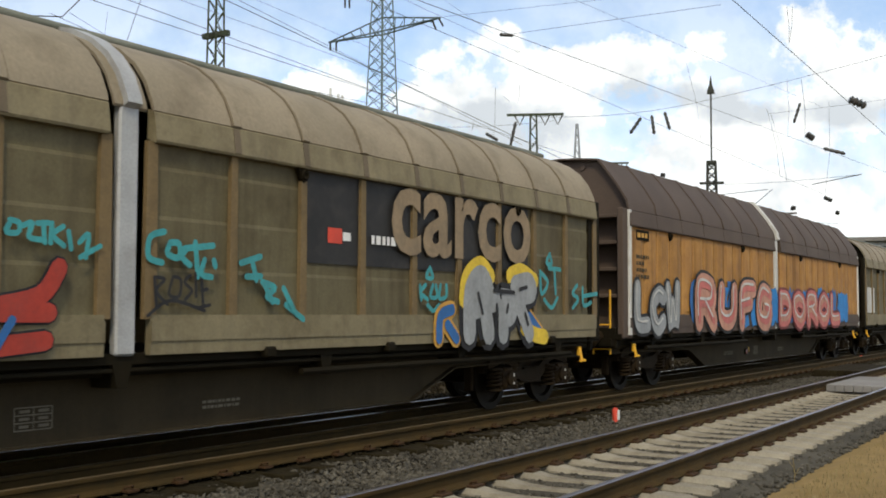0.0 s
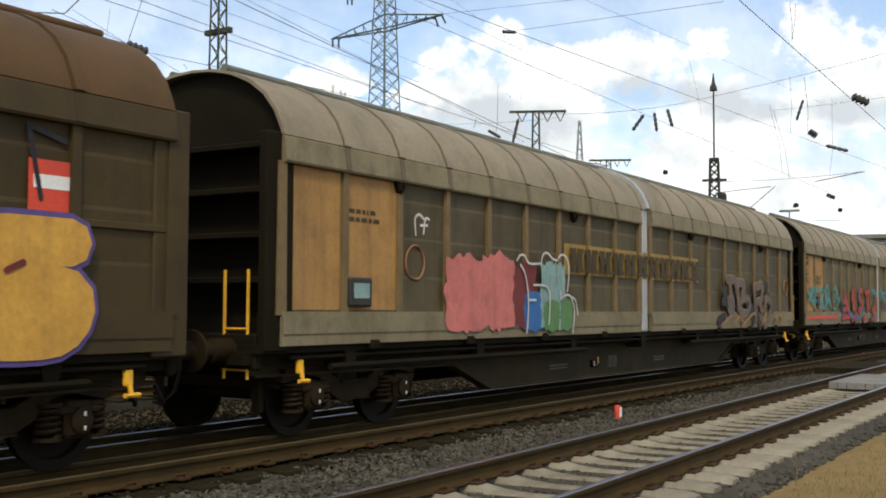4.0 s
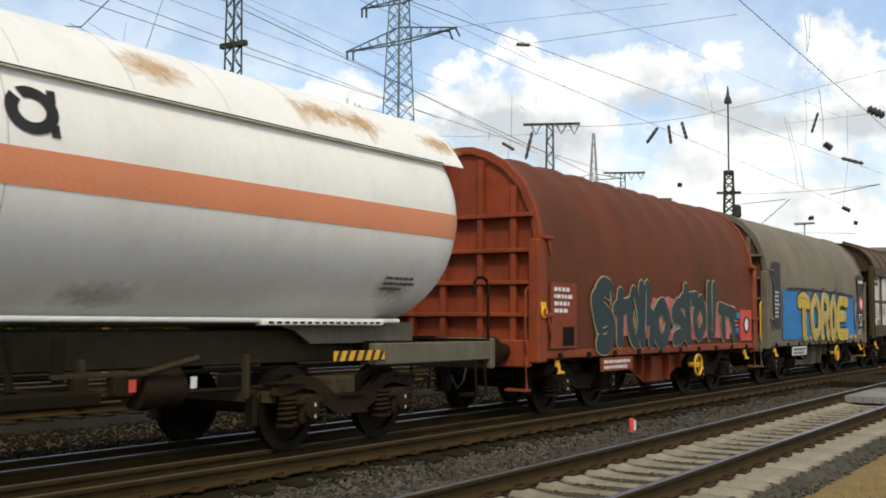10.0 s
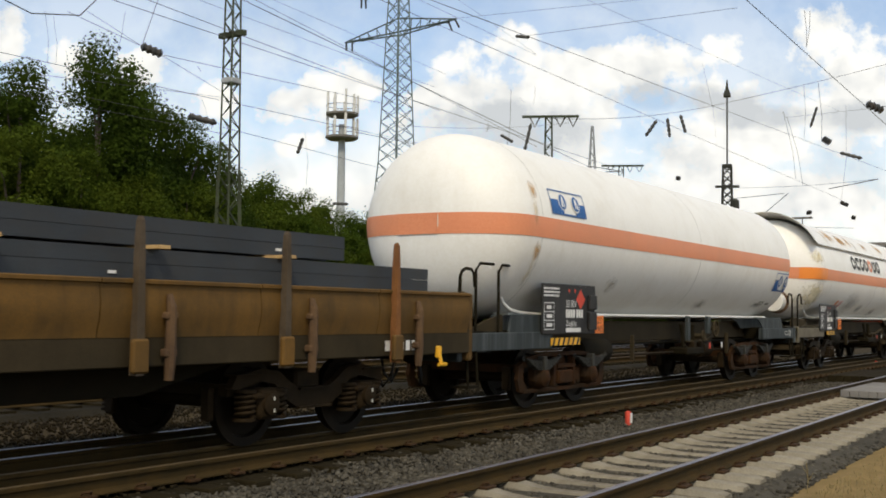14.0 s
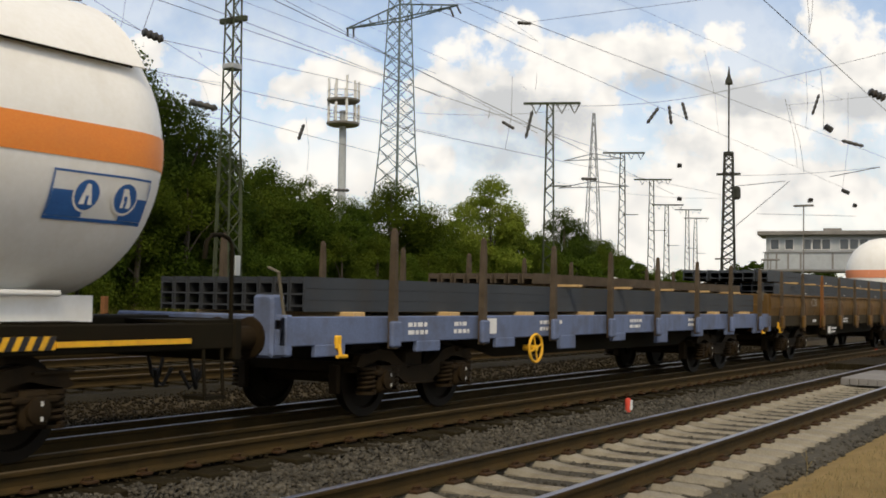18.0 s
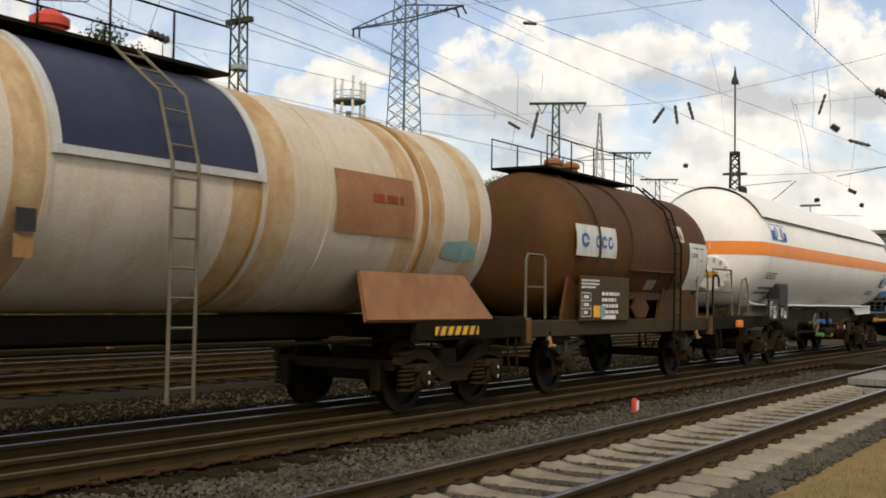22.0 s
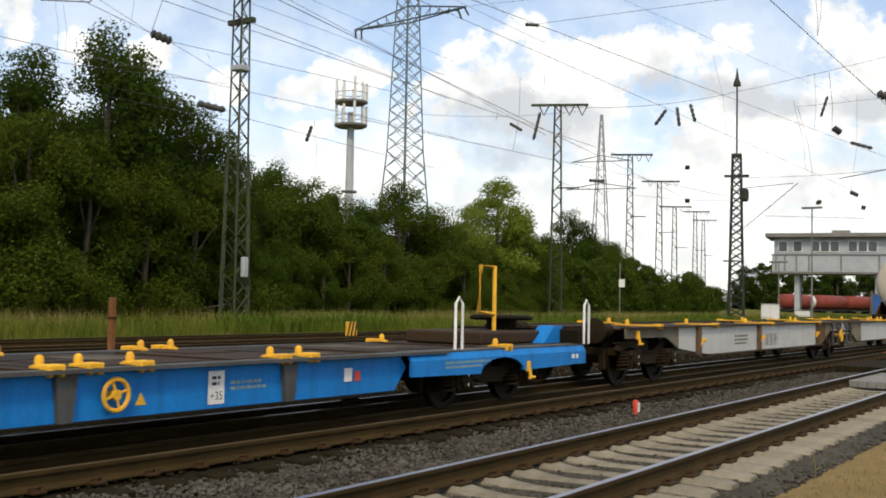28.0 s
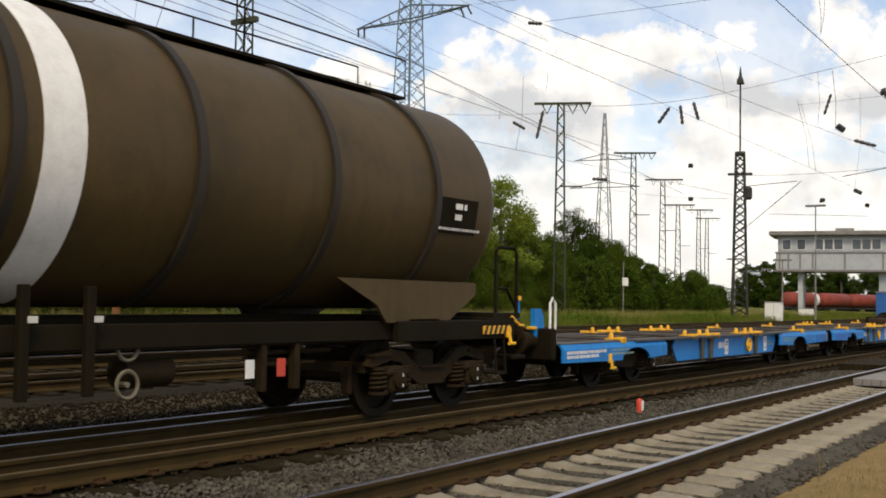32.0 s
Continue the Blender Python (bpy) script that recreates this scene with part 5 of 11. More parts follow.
P_SMUDGE = spray("dim old paint", (0.115, 0.095, 0.068))
P_TAN = spray("faded beige paint", (0.26, 0.19, 0.115))
P_DUSK = spray("dusky violet-brown spray paint", (0.13, 0.10, 0.085))
P_CREAM = spray("cream spray paint", (0.56, 0.49, 0.27))
P_CAPRI, P_FADED, P_GOLD, P_MAROON = spray("strong blue spray paint", (0.02, 0.20, 0.50)), spray("faded pale paint", (0.26, 0.225, 0.175)), spray("faded gold paint", (0.30, 0.19, 0.045)), spray("maroon spray paint", (0.16, 0.03, 0.03))


# ---- lettering and paint ----
LETTERS = {}


def glyphs(txt, bold):
    """The mesh of a word in the built-in font, fitted to a unit square."""
    if (txt, bold) not in LETTERS:
        cu = bpy.data.curves.new("word", "FONT")
        cu.body, cu.offset, cu.resolution_u, cu.space_character = txt, bold, 3, 1.0 + bold * 1.2
        ob = bpy.data.objects.new("word", cu)
        me = ob.to_mesh()
        v = np.array([p.co[:] for p in me.vertices])
        f = [tuple(p.vertices) for p in me.polygons]
        lo, hi = v.min(0), v.max(0)
        LETTERS[txt, bold] = ((v[:, :2] - lo[:2]) / (hi - lo)[:2], f)
        ob.to_mesh_clear()
        bpy.data.objects.remove(ob)
        bpy.data.curves.remove(cu)
    return LETTERS[txt, bold]


def side_x(y, z, x):
    return x(y, z) if callable(x) else x


def word(name, parent, txt, m, y0, y1, z0, z1, x, bold=0.0, slant=0.0, wave=0.0, label=""):
    """A painted word on a wagon's side; it reads along +y. x: the side's place, or a function of y and z."""
    v, f = glyphs(txt, bold)
    vs = []
    wild = (z1 - z0) * (0.07 if name == "graffiti" else 0.0)
    for a, b in v:
        n = a * len(txt)
        y = y0 + (y1 - y0) * a + slant * b * (z1 - z0) + wild * math.sin(n * 2.2 + b * 3.0)
        z = z0 + (z1 - z0) * b + wave * math.sin(a * 9.0 + b * 2.0) + wild * (math.sin(n * 2.9 + 1.0) * (0.4 + b) + 0.5 * math.sin(n * 5.0 + b * 2.0))
        vs.append((side_x(y, z, x), y, z))
    g = G()
    g.add(vs, f)
    me = bpy.data.meshes.new(name)
    me.from_pydata(g.v, [], g.f)
    return part(name, me, m, parent, label)


def tag(parent, m, strokes, y0, y1, z0, z1, x, wd=0.05, label=""):
    """Handwriting with a spray can: each stroke runs through its points, given in a unit square."""
    for st in strokes:
        p = [(y0 + (y1 - y0) * a, z0 + (z1 - z0) * b) for a, b in st]
        p = [p[0]] + p + [p[-1]]
        line = []
        for i in range(1, len(p) - 2):
            for k in range(6):
                f = k / 6
                line.append(tuple(0.5 * (2 * p[i][c] + (p[i + 1][c] - p[i - 1][c]) * f + (2 * p[i - 1][c] - 5 * p[i][c] + 4 * p[i + 1][c] - p[i + 2][c]) * f * f + (3 * p[i][c] - p[i - 1][c] - 3 * p[i + 1][c] + p[i + 2][c]) * f ** 3) for c in (0, 1)))
        line.append(p[-1])
        vs = []
        for i, (y, z) in enumerate(line):
            (ya, za), (yb, zb) = line[max(0, i - 1)], line[min(len(line) - 1, i + 1)]
            d = math.hypot(yb - ya, zb - za) or 1.0
            q = wd / 2 * (1.0 + 0.25 * math.sin(i * 0.8))
            for e in (-1, 1):
                vs.append((side_x(y, z, x), y - e * q * (zb - za) / d, z + e * q * (yb - ya) / d))
        me = bpy.data.meshes.new("graffiti")
        me.from_pydata(vs, [], [(2 * i, 2 * i + 1, 2 * i + 3, 2 * i + 2) for i in range(len(line) - 1)])
        part("graffiti", me, m, parent, label)


def brush(g, pts, wd, x, lift, smooth=5):
    """One stroke of a wide brush through pts of (y, z), with round ends."""
    p = [pts[0]] + list(pts) + [pts[-1]]
    line = []
    for i in range(1, len(p) - 2):
        for k in range(smooth):
            f = k / smooth
            line.append(tuple(0.5 * (2 * p[i][c] + (p[i + 1][c] - p[i - 1][c]) * f + (2 * p[i - 1][c] - 5 * p[i][c] + 4 * p[i + 1][c] - p[i + 2][c]) * f * f + (3 * p[i][c] - p[i - 1][c] - 3 * p[i + 1][c] + p[i + 2][c]) * f ** 3) for c in (0, 1)))
    line.append(p[-1])
    q, rim = wd / 2, []
    for i, (y, z) in enumerate(line):
        (ya, za), (yb, zb) = line[max(0, i - 1)], line[min(len(line) - 1, i + 1)]
        d = math.hypot(yb - ya, zb - za) or 1.0
        rim.append((y, z, (yb - ya) / d, (zb - za) / d))
    vs, fs = [], []
    for y, z, ty, tz in rim:
        for e in (-1, 1):
            vs.append((side_x(y, z, x) + lift + 0.00022 * (len(vs) // 2), y - e * q * tz, z + e * q * ty))
    fs = [(2 * i, 2 * i + 1, 2 * i + 3, 2 * i + 2) for i in range(len(rim) - 1)]
    for (y, z, ty, tz), sgn, i in ((rim[0], -1, 0), (rim[-1], 1, len(rim) - 1)):
        o, up = len(vs), lift + 0.00022 * i
        for k in range(1, 4):
            a = math.pi * k / 4
            vs.append((side_x(y, z, x) + up, y - math.cos(a) * -q * tz * 1.0 + sgn * math.sin(a) * q * ty, z + math.cos(a) * -q * ty + sgn * math.sin(a) * q * tz))
        fs.append((2 * i, o, o + 1, o + 2, 2 * i + 1))
    return g.add(vs, fs)


FORM = {}                   # letter shapes as strokes in a unit square
FORM["A"] = [[(0.05, 0.0), (0.3, 0.95), (0.62, 0.98), (0.95, 0.02)], [(0.22, 0.36), (0.8, 0.36)]]
FORM["B"] = [[(0.15, 0.0), (0.12, 1.0)], [(0.12, 0.95), (0.7, 0.98), (0.75, 0.62), (0.25, 0.52)], [(0.25, 0.52), (0.9, 0.46), (0.88, 0.06), (0.15, 0.04)]]
FORM["C"] = [[(0.95, 0.85), (0.55, 1.0), (0.1, 0.7), (0.12, 0.25), (0.5, 0.0), (0.95, 0.15)]]
FORM["D"] = [[(0.15, 0.0), (0.12, 1.0)], [(0.1, 0.95), (0.65, 0.92), (0.92, 0.5), (0.65, 0.08), (0.12, 0.03)]]
FORM["E"] = [[(0.9, 0.98), (0.15, 0.95), (0.12, 0.05), (0.95, 0.0)], [(0.15, 0.52), (0.7, 0.54)]]
FORM["F"] = [[(0.2, -0.05), (0.15, 0.95), (0.95, 1.0)], [(0.15, 0.5), (0.75, 0.55)]]
FORM["G"] = [[(0.9, 0.9), (0.4, 1.0), (0.08, 0.6), (0.2, 0.08), (0.7, 0.0), (0.92, 0.4), (0.55, 0.45)]]
FORM["H"] = [[(0.1, 1.0), (0.15, 0.0)], [(0.88, 1.0), (0.85, 0.0)], [(0.15, 0.5), (0.85, 0.55)]]
FORM["J"] = [[(0.3, 1.0), (0.85, 0.95), (0.8, 0.2), (0.45, 0.0), (0.1, 0.2)]]
FORM["K"] = [[(0.15, 0.0), (0.1, 1.0)], [(0.9, 1.0), (0.25, 0.5), (0.95, 0.0)]]
FORM["L"] = [[(0.15, 1.0), (0.12, 0.08), (0.95, 0.05)]]
FORM["M"] = [[(0.05, 0.0), (0.12, 0.98), (0.48, 0.35), (0.85, 1.0), (0.95, 0.0)]]
FORM["N"] = [[(0.08, 0.0), (0.1, 1.0), (0.88, 0.05), (0.92, 1.0)]]
FORM["O"] = [[(0.5, 1.0), (0.1, 0.75), (0.1, 0.25), (0.5, 0.0), (0.9, 0.25), (0.9, 0.75), (0.5, 1.0)]]
FORM["P"] = [[(0.15, 0.0), (0.12, 0.98), (0.8, 0.95), (0.85, 0.55), (0.2, 0.45)]]
FORM["R"] = [[(0.12, 0.0), (0.12, 0.98), (0.8, 0.95), (0.8, 0.55), (0.2, 0.48)], [(0.45, 0.5), (0.95, 0.0)]]
FORM["S"] = [[(0.9, 0.88), (0.5, 1.0), (0.12, 0.78), (0.3, 0.55), (0.78, 0.42), (0.85, 0.12), (0.45, 0.0), (0.05, 0.14)]]
FORM["T"] = [[(0.02, 0.9), (0.5, 0.98), (0.98, 0.9)], [(0.5, 0.95), (0.48, 0.0)]]
FORM["U"] = [[(0.1, 1.0), (0.12, 0.2), (0.5, 0.0), (0.88, 0.2), (0.9, 1.0)]]
FORM["W"] = [[(0.05, 1.0), (0.25, 0.02), (0.5, 0.6), (0.75, 0.02), (0.95, 1.0)]]
FORM["1"] = [[(0.15, 0.62), (0.55, 1.0), (0.55, 0.0)]]
FORM["!"] = [[(0.6, 1.0), (0.45, 0.3)], [(0.4, 0.06), (0.38, 0.0)]]
FORM["+"] = [[(0.5, 0.75), (0.45, 0.25)], [(0.2, 0.5), (0.8, 0.52)]]


def piece(parent, txt, y0, y1, z0, z1, x, fill, line=None, wd=0.22, edge=0.05, gloss=None, vein=None, label="", seed=0, wild=1.0):
    """Sprayed letters built of brush strokes: a dark edge, the filling and thin lights or veins upon it."""
    rg = random.Random(seed)
    n = len(txt)
    step = (y1 - y0) / n
    for i, ch in enumerate(txt):
        if ch == " ":
            continue
        lean, drop, tall, fat = wild * rg.uniform(-0.10, 0.12), wild * rg.uniform(-0.05, 0.05), 1 + wild * rg.uniform(-0.08, 0.08), rg.uniform(0.9, 1.12)
        m0, m1 = wd * 0.42, step - wd * 0.36
        strokes = []
        for st in FORM[ch]:
            pts = []
            for a, b in st:
                b2 = b * tall + drop
                pts.append((y0 + step * i + m0 + (m1 - m0) * a + lean * (b - 0.5) * (z1 - z0) + wild * 0.02 * math.sin(7 * b + i), z0 + wd / 2 + (z1 - z0 - wd) * b2 + wild * 0.02 * math.sin(5 * a + 2 * i)))
            strokes.append(pts)
        for m, w, up, sh in ((line, wd * fat + 2 * edge, 0.0, 0), (fill, wd * fat, 0.012, 0), (vein, wd * fat * 0.30, 0.024, 0), (gloss, wd * 0.13, 0.030, wd * 0.24)):
            if m is None:
                continue
            g = G()
            for k, pts in enumerate(strokes):
                brush(g, [(a - sh, b + sh) for a, b in pts], w, x, up + 0.002 * k + 0.0006 * (i % 3))
            me = bpy.data.meshes.new("graffiti")
            me.from_pydata(g.v, [], g.f)
            part("graffiti", me, m, parent, label if m is fill else "")


def scrawl(parent, m, strokes, x, wd, label="", edge=None, rim=0.04):
    """Free brush strokes given in metres along and up the wagon's side."""
    for mm, w, up in ((edge, wd + 2 * rim, 0.0), (m, wd, 0.012)):
        if mm is None:
            continue
        for k, st in enumerate(strokes):
            g = brush(G(), st, w, x, up + 0.0011 * (k % 6))
            me = bpy.data.meshes.new("graffiti")
            me.from_pydata(g.v, [], g.f)
            part("graffiti", me, mm, parent, label if mm is m else "")


def patch(name, parent, m, y0, y1, z0, z1, x, seed=0, rough=0.12, label="", n=28):
    """A patch of paint with an uneven edge."""
    rg = random.Random(seed)
    cy, cz, hy, hz = (y0 + y1) / 2, (z0 + z1) / 2, (y1 - y0) / 2, (z1 - z0) / 2
    ring = []
    for i in range(n):
        a = 2 * math.pi * i / n
        c, s = math.cos(a), math.sin(a)
        k = 1.0 / max(abs(c), abs(s)) * (1 - rough * rg.uniform(0, 1.6)) * (1 - 0.12 * abs(c * s) * 2)
        ring.append((cy + hy * c * k, cz + hz * s * k))
    rings = [[(cy + (y - cy) * k, cz + (z - cz) * k) for y, z in ring] for k in (0.02, 0.35, 0.7, 1.0)]
    vs = [(side_x(y, z, x), y, z) for r in rings for y, z in r]
    fs = [(i * n + j, i * n + (j + 1) % n, (i + 1) * n + (j + 1) % n, (i + 1) * n + j) for i in range(3) for j in range(n)]
    me = bpy.data.meshes.new(name)
    me.from_pydata(vs, [], fs + [tuple(range(n))])
    return part(name, me, m, parent, label)


def wrap(name, parent, m, y0, y1, z0, z1, x, label="", ny=8, nz=6):
    """A rectangular painted field that follows a curved side."""
    vs = [(side_x(y0 + (y1 - y0) * i / ny, z0 + (z1 - z0) * j / nz, x), y0 + (y1 - y0) * i / ny, z0 + (z1 - z0) * j / nz) for i in range(ny + 1) for j in range(nz + 1)]
    fs = [(i * (nz + 1) + j, (i + 1) * (nz + 1) + j, (i + 1) * (nz + 1) + j + 1, i * (nz + 1) + j + 1) for i in range(ny) for j in range(nz)]
    me = bpy.data.meshes.new(name)
    me.from_pydata(vs, [], fs)
    me.polygons.foreach_set("use_smooth", [True] * len(me.polygons))
    return part(name, me, m, parent, label)


def rect(name, parent, m, y0, y1, z0, z1, x, label="", t=0.004, b=0.0):
    """A thin plate on a flat side."""
    return part(name, G().box(x, x + t, y0, y1, z0, z1, b), m, parent, label)


def bars(parent, m, y0, y1, z0, z1, rows, seed, x, name="lettering", fill=0.55):
    """Writing too small to read: rows of short bars."""
    rg = random.Random(seed)
    g = G()
    h = (z1 - z0) / rows
    for r in range(rows):
        y, z = y0, z1 - (r + 1) * h + h * (1 - fill) / 2
        end = y1 - (y1 - y0) * rg.uniform(0, 0.35)
        while y < end - h * 0.3:
            w = min(h * rg.uniform(0.4, 1.5), end - y)
            vs = [(side_x(yy, zz, x), yy, zz) for yy, zz in ((y, z), (y + w, z), (y + w, z + h * fill), (y, z + h * fill))]
            g.add(vs, [(0, 1, 2, 3)])
            y += w + h * 0.28
    return part(name, g, m, parent) if g.f else None


def frame_table(parent, m, y0, y1, z0, z1, cols, rows, x, seed=0):
    """A ruled table of load limits with bars in its cells."""
    g = G()
    t = 0.012
    for i in range(cols + 1):
        y = y0 + (y1 - y0) * i / cols
        g.add([(side_x(a, b, x), a, b) for a, b in ((y - t / 2, z0), (y + t / 2, z0), (y + t / 2, z1), (y - t / 2, z1))], [(0, 1, 2, 3)])
    for j in range(rows + 1):
        z = z0 + (z1 - z0) * j / rows
        g.add([(side_x(a, b, x), a, b) for a, b in ((y0, z - t / 2), (y1, z - t / 2), (y1, z + t / 2), (y0, z + t / 2))], [(0, 1, 2, 3)])
    rg = random.Random(seed)
    for i in range(cols):
        for j in range(rows):
            a, b = y0 + (y1 - y0) * (i + 0.25) / cols, y0 + (y1 - y0) * (i + rg.uniform(0.6, 0.85)) / cols
            c, d = z0 + (z1 - z0) * (j + 0.3) / rows, z0 + (z1 - z0) * (j + 0.7) / rows
            g.add([(side_x(p, q, x), p, q) for p, q in ((a, c), (b, c), (b, d), (a, d))], [(0, 1, 2, 3)])
    return part("load_table", g, m, parent)


# ---- running gear ----
WHEEL = G().lathe([(0.10, -0.09), (0.16, -0.075), (0.17, -0.03), (0.36, -0.02), (0.39, -0.07), (0.46, -0.065), (0.465, 0.04), (0.49, 0.055), (0.49, 0.075), (0.39, 0.075), (0.37, 0.02), (0.17, 0.03), (0.10, 0.05)], axis="x", n=28).mesh("wheel", 35)
AXLE = G().lathe([(0.08, -1.0), (0.085, -0.8), (0.09, 0.8), (0.08, 1.0)], axis="x", n=12).mesh("axle", 35)


def spring_mesh():
    g = G()
    pts = [(0.105 * math.cos(a), 0.105 * math.sin(a), -0.13 + 0.26 * a / (2 * math.pi * 4.5)) for a in [i * 2 * math.pi / 9 for i in range(41)]]
    return g.tube(pts, 0.024, 5).lathe([(0.13, -0.17), (0.13, -0.135)], axis="z", n=12).lathe([(0.13, 0.135), (0.13, 0.17)], axis="z", n=12).mesh("spring", 40)


SPRING = spring_mesh()
BOXLID = G().box(-0.13, 0.13, -0.15, 0.15, -0.17, 0.17, 0.04).lathe([(0.12, 0.12), (0.12, 0.17), (0.06, 0.19)], axis="x", n=14).box(0.0, 0.14, -0.24, 0.24, 0.05, 0.12, 0.02).mesh("axle_box", 35)
# a welded side frame: high over the springs, hanging low between the axles
SIDE = G().plate([(-1.38, 0.64), (-1.30, 0.76), (-0.90, 0.84), (-0.62, 0.80), (-0.44, 0.68), (-0.24, 0.58), (0.24, 0.58), (0.44, 0.68), (0.62, 0.80), (0.90, 0.84), (1.30, 0.76), (1.38, 0.64), (1.30, 0.62), (0.90, 0.70), (0.68, 0.66), (0.50, 0.48), (0.30, 0.38), (-0.30, 0.38), (-0.50, 0.48), (-0.68, 0.66), (-0.90, 0.70), (-1.30, 0.62)], -0.05, 0.05)
SIDE.box(-0.09, 0.09, -0.28, 0.28, 0.575, 0.60).box(-0.09, 0.09, -0.30, 0.30, 0.36, 0.385).box(-0.09, 0.09, -1.35, -0.92, 0.76, 0.785).box(-0.09, 0.09, 0.92, 1.35, 0.76, 0.785)
SIDE = SIDE.mesh("side_frame", 30)
# an older frame: arched top chord, curved end plates, a tie bar under the axle boxes and a braced centre
LEAFSIDE = G().plate([(-1.56, 0.66), (-1.34, 0.80), (-0.6, 0.86), (0.6, 0.86), (1.34, 0.80), (1.56, 0.66), (1.50, 0.63), (1.30, 0.745), (0.6, 0.80), (-0.6, 0.80), (-1.30, 0.745), (-1.50, 0.63)], -0.03, 0.05)
for e in (-1, 1):
    LEAFSIDE.plate([(e * 1.56, 0.66), (e * 1.60, 0.46), (e * 1.52, 0.27), (e * 1.36, 0.24), (e * 1.28, 0.31), (e * 1.40, 0.42), (e * 1.42, 0.55), (e * 1.36, 0.68)], -0.02, 0.04)
    LEAFSIDE.plate([(e * 0.42, 0.31), (e * 0.34, 0.31), (e * 0.28, 0.80), (e * 0.38, 0.80)], -0.04, 0.06)
    LEAFSIDE.plate([(e * 0.50, 0.60), (e * 0.44, 0.44), (e * 0.56, 0.31), (e * 0.64, 0.34), (e * 0.62, 0.56)], -0.02, 0.03)
    LEAFSIDE.box(-0.03, 0.06, min(e * 1.30, e * 1.44), max(e * 1.30, e * 1.44), 0.64, 0.78, 0.015)
LEAFSIDE.box(-0.03, 0.05, -1.42, 1.42, 0.235, 0.295).box(-0.02, 0.09, -0.26, 0.26, 0.34, 0.56, 0.02).box(-0.06, 0.08, -0.30, 0.30, 0.60, 0.66)
LEAFSIDE = LEAFSIDE.mesh("side_frame", 30)
ROUNDBOX = G().lathe([(0.17, -0.12), (0.175, 0.03), (0.15, 0.07), (0.145, 0.13), (0.10, 0.15), (0.06, 0.18), (0.02, 0.185)], axis="x", n=20).box(-0.10, 0.05, -0.20, 0.20, -0.06, 0.16, 0.02).mesh("axle_box", 35)
SHOE = G().box(-0.07, 0.07, -0.04, 0.04, -0.18, 0.18, 0.015).mesh("brake_block")


def leaf_mesh():
    """A stack of bowed leaves held by a buckle, with an eye at each end."""
    g = G()
    for i in range(6):
        L = 0.60 - i * 0.075
        pts = [(-L + 2 * L * k / 8, 0.055 * ((k - 4) / 4) ** 2 * (L / 0.6) ** 2 - 0.026 * i + 0.03) for k in range(9)]
        g.skin([[(-0.05, y, z), (0.05, y, z), (0.05, y, z + 0.017), (-0.05, y, z + 0.017)] for y, z in pts])
    for e in (-1, 1):
        g.ring((0, e * 0.61, 0.095), 0.03, 0.016, "x", 12, 5)
    return g.box(-0.065, 0.075, -0.05, 0.05, -0.15, 0.12, 0.012).mesh("leaf_spring", 30)


LEAF = leaf_mesh()
WHEELSETS = []


def wheelset(parent, y, r=0.46):
    ax = part("wheelset", AXLE, M_BOGIE, parent, at=Matrix.LocRotScale((0, y, r), Euler((0, 0, 0)), (1, r / 0.46, r / 0.46)))
    for s in (-1, 1):
        part("wheel", WHEEL, M_TYRE, ax, at=pose(s * 0.765, 0, 0, 0, 0, 0 if s > 0 else 180))
    WHEELSETS.append((ax, y, r))
    return ax


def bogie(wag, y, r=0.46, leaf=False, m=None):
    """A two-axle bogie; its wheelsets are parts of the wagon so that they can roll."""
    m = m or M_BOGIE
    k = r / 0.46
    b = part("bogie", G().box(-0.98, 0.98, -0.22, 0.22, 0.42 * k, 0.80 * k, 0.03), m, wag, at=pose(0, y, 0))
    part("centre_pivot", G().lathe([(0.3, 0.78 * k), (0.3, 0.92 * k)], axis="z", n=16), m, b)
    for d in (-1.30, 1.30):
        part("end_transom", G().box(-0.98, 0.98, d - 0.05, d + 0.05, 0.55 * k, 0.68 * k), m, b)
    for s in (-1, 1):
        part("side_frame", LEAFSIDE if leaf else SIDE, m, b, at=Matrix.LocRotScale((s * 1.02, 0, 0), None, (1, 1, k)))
        for d in (-0.9, 0.9):
            turn = 0 if s > 0 else 180
            part("axle_box", ROUNDBOX if leaf else BOXLID, m, b, at=pose(s * 1.06, d, r, 0, 0, turn))
            if leaf:
                part("leaf_spring", LEAF, M_SPRING, b, at=pose(s * 1.12, d, r + 0.23))
            else:
                for e in (-0.25, 0.25):
                    part("spring", SPRING, m, b, at=Matrix.LocRotScale((s * 1.05, d + e, 0.45 * k), None, (1, 1, k)))
                if s > 0:
                    part("axle_mark", G().box(0.195, 0.2, -0.012, 0.012, -0.09, -0.05), M_GREYPATCH, b, at=pose(s * 1.06, d, r)), part("axle_mark", G().box(0.195, 0.2, -0.012, 0.012, 0.04, 0.08), M_GREYPATCH, b, at=pose(s * 1.06, d, r))
            part("brake_block", SHOE, m, b, at=pose(s * 0.76, d - 0.52 if d < 0 else d + 0.52, r))
    for d in (-0.9, 0.9):
        wheelset(wag, y + d, r)
    return b


BUFFER = G().lathe([(0.13, 0.0), (0.13, 0.30), (0.10, 0.31), (0.10, 0.50), (0.12, 0.52), (0.225, 0.535), (0.235, 0.56), (0.22, 0.575), (0.05, 0.585)], axis="y", n=22).mesh("buffer", 35)


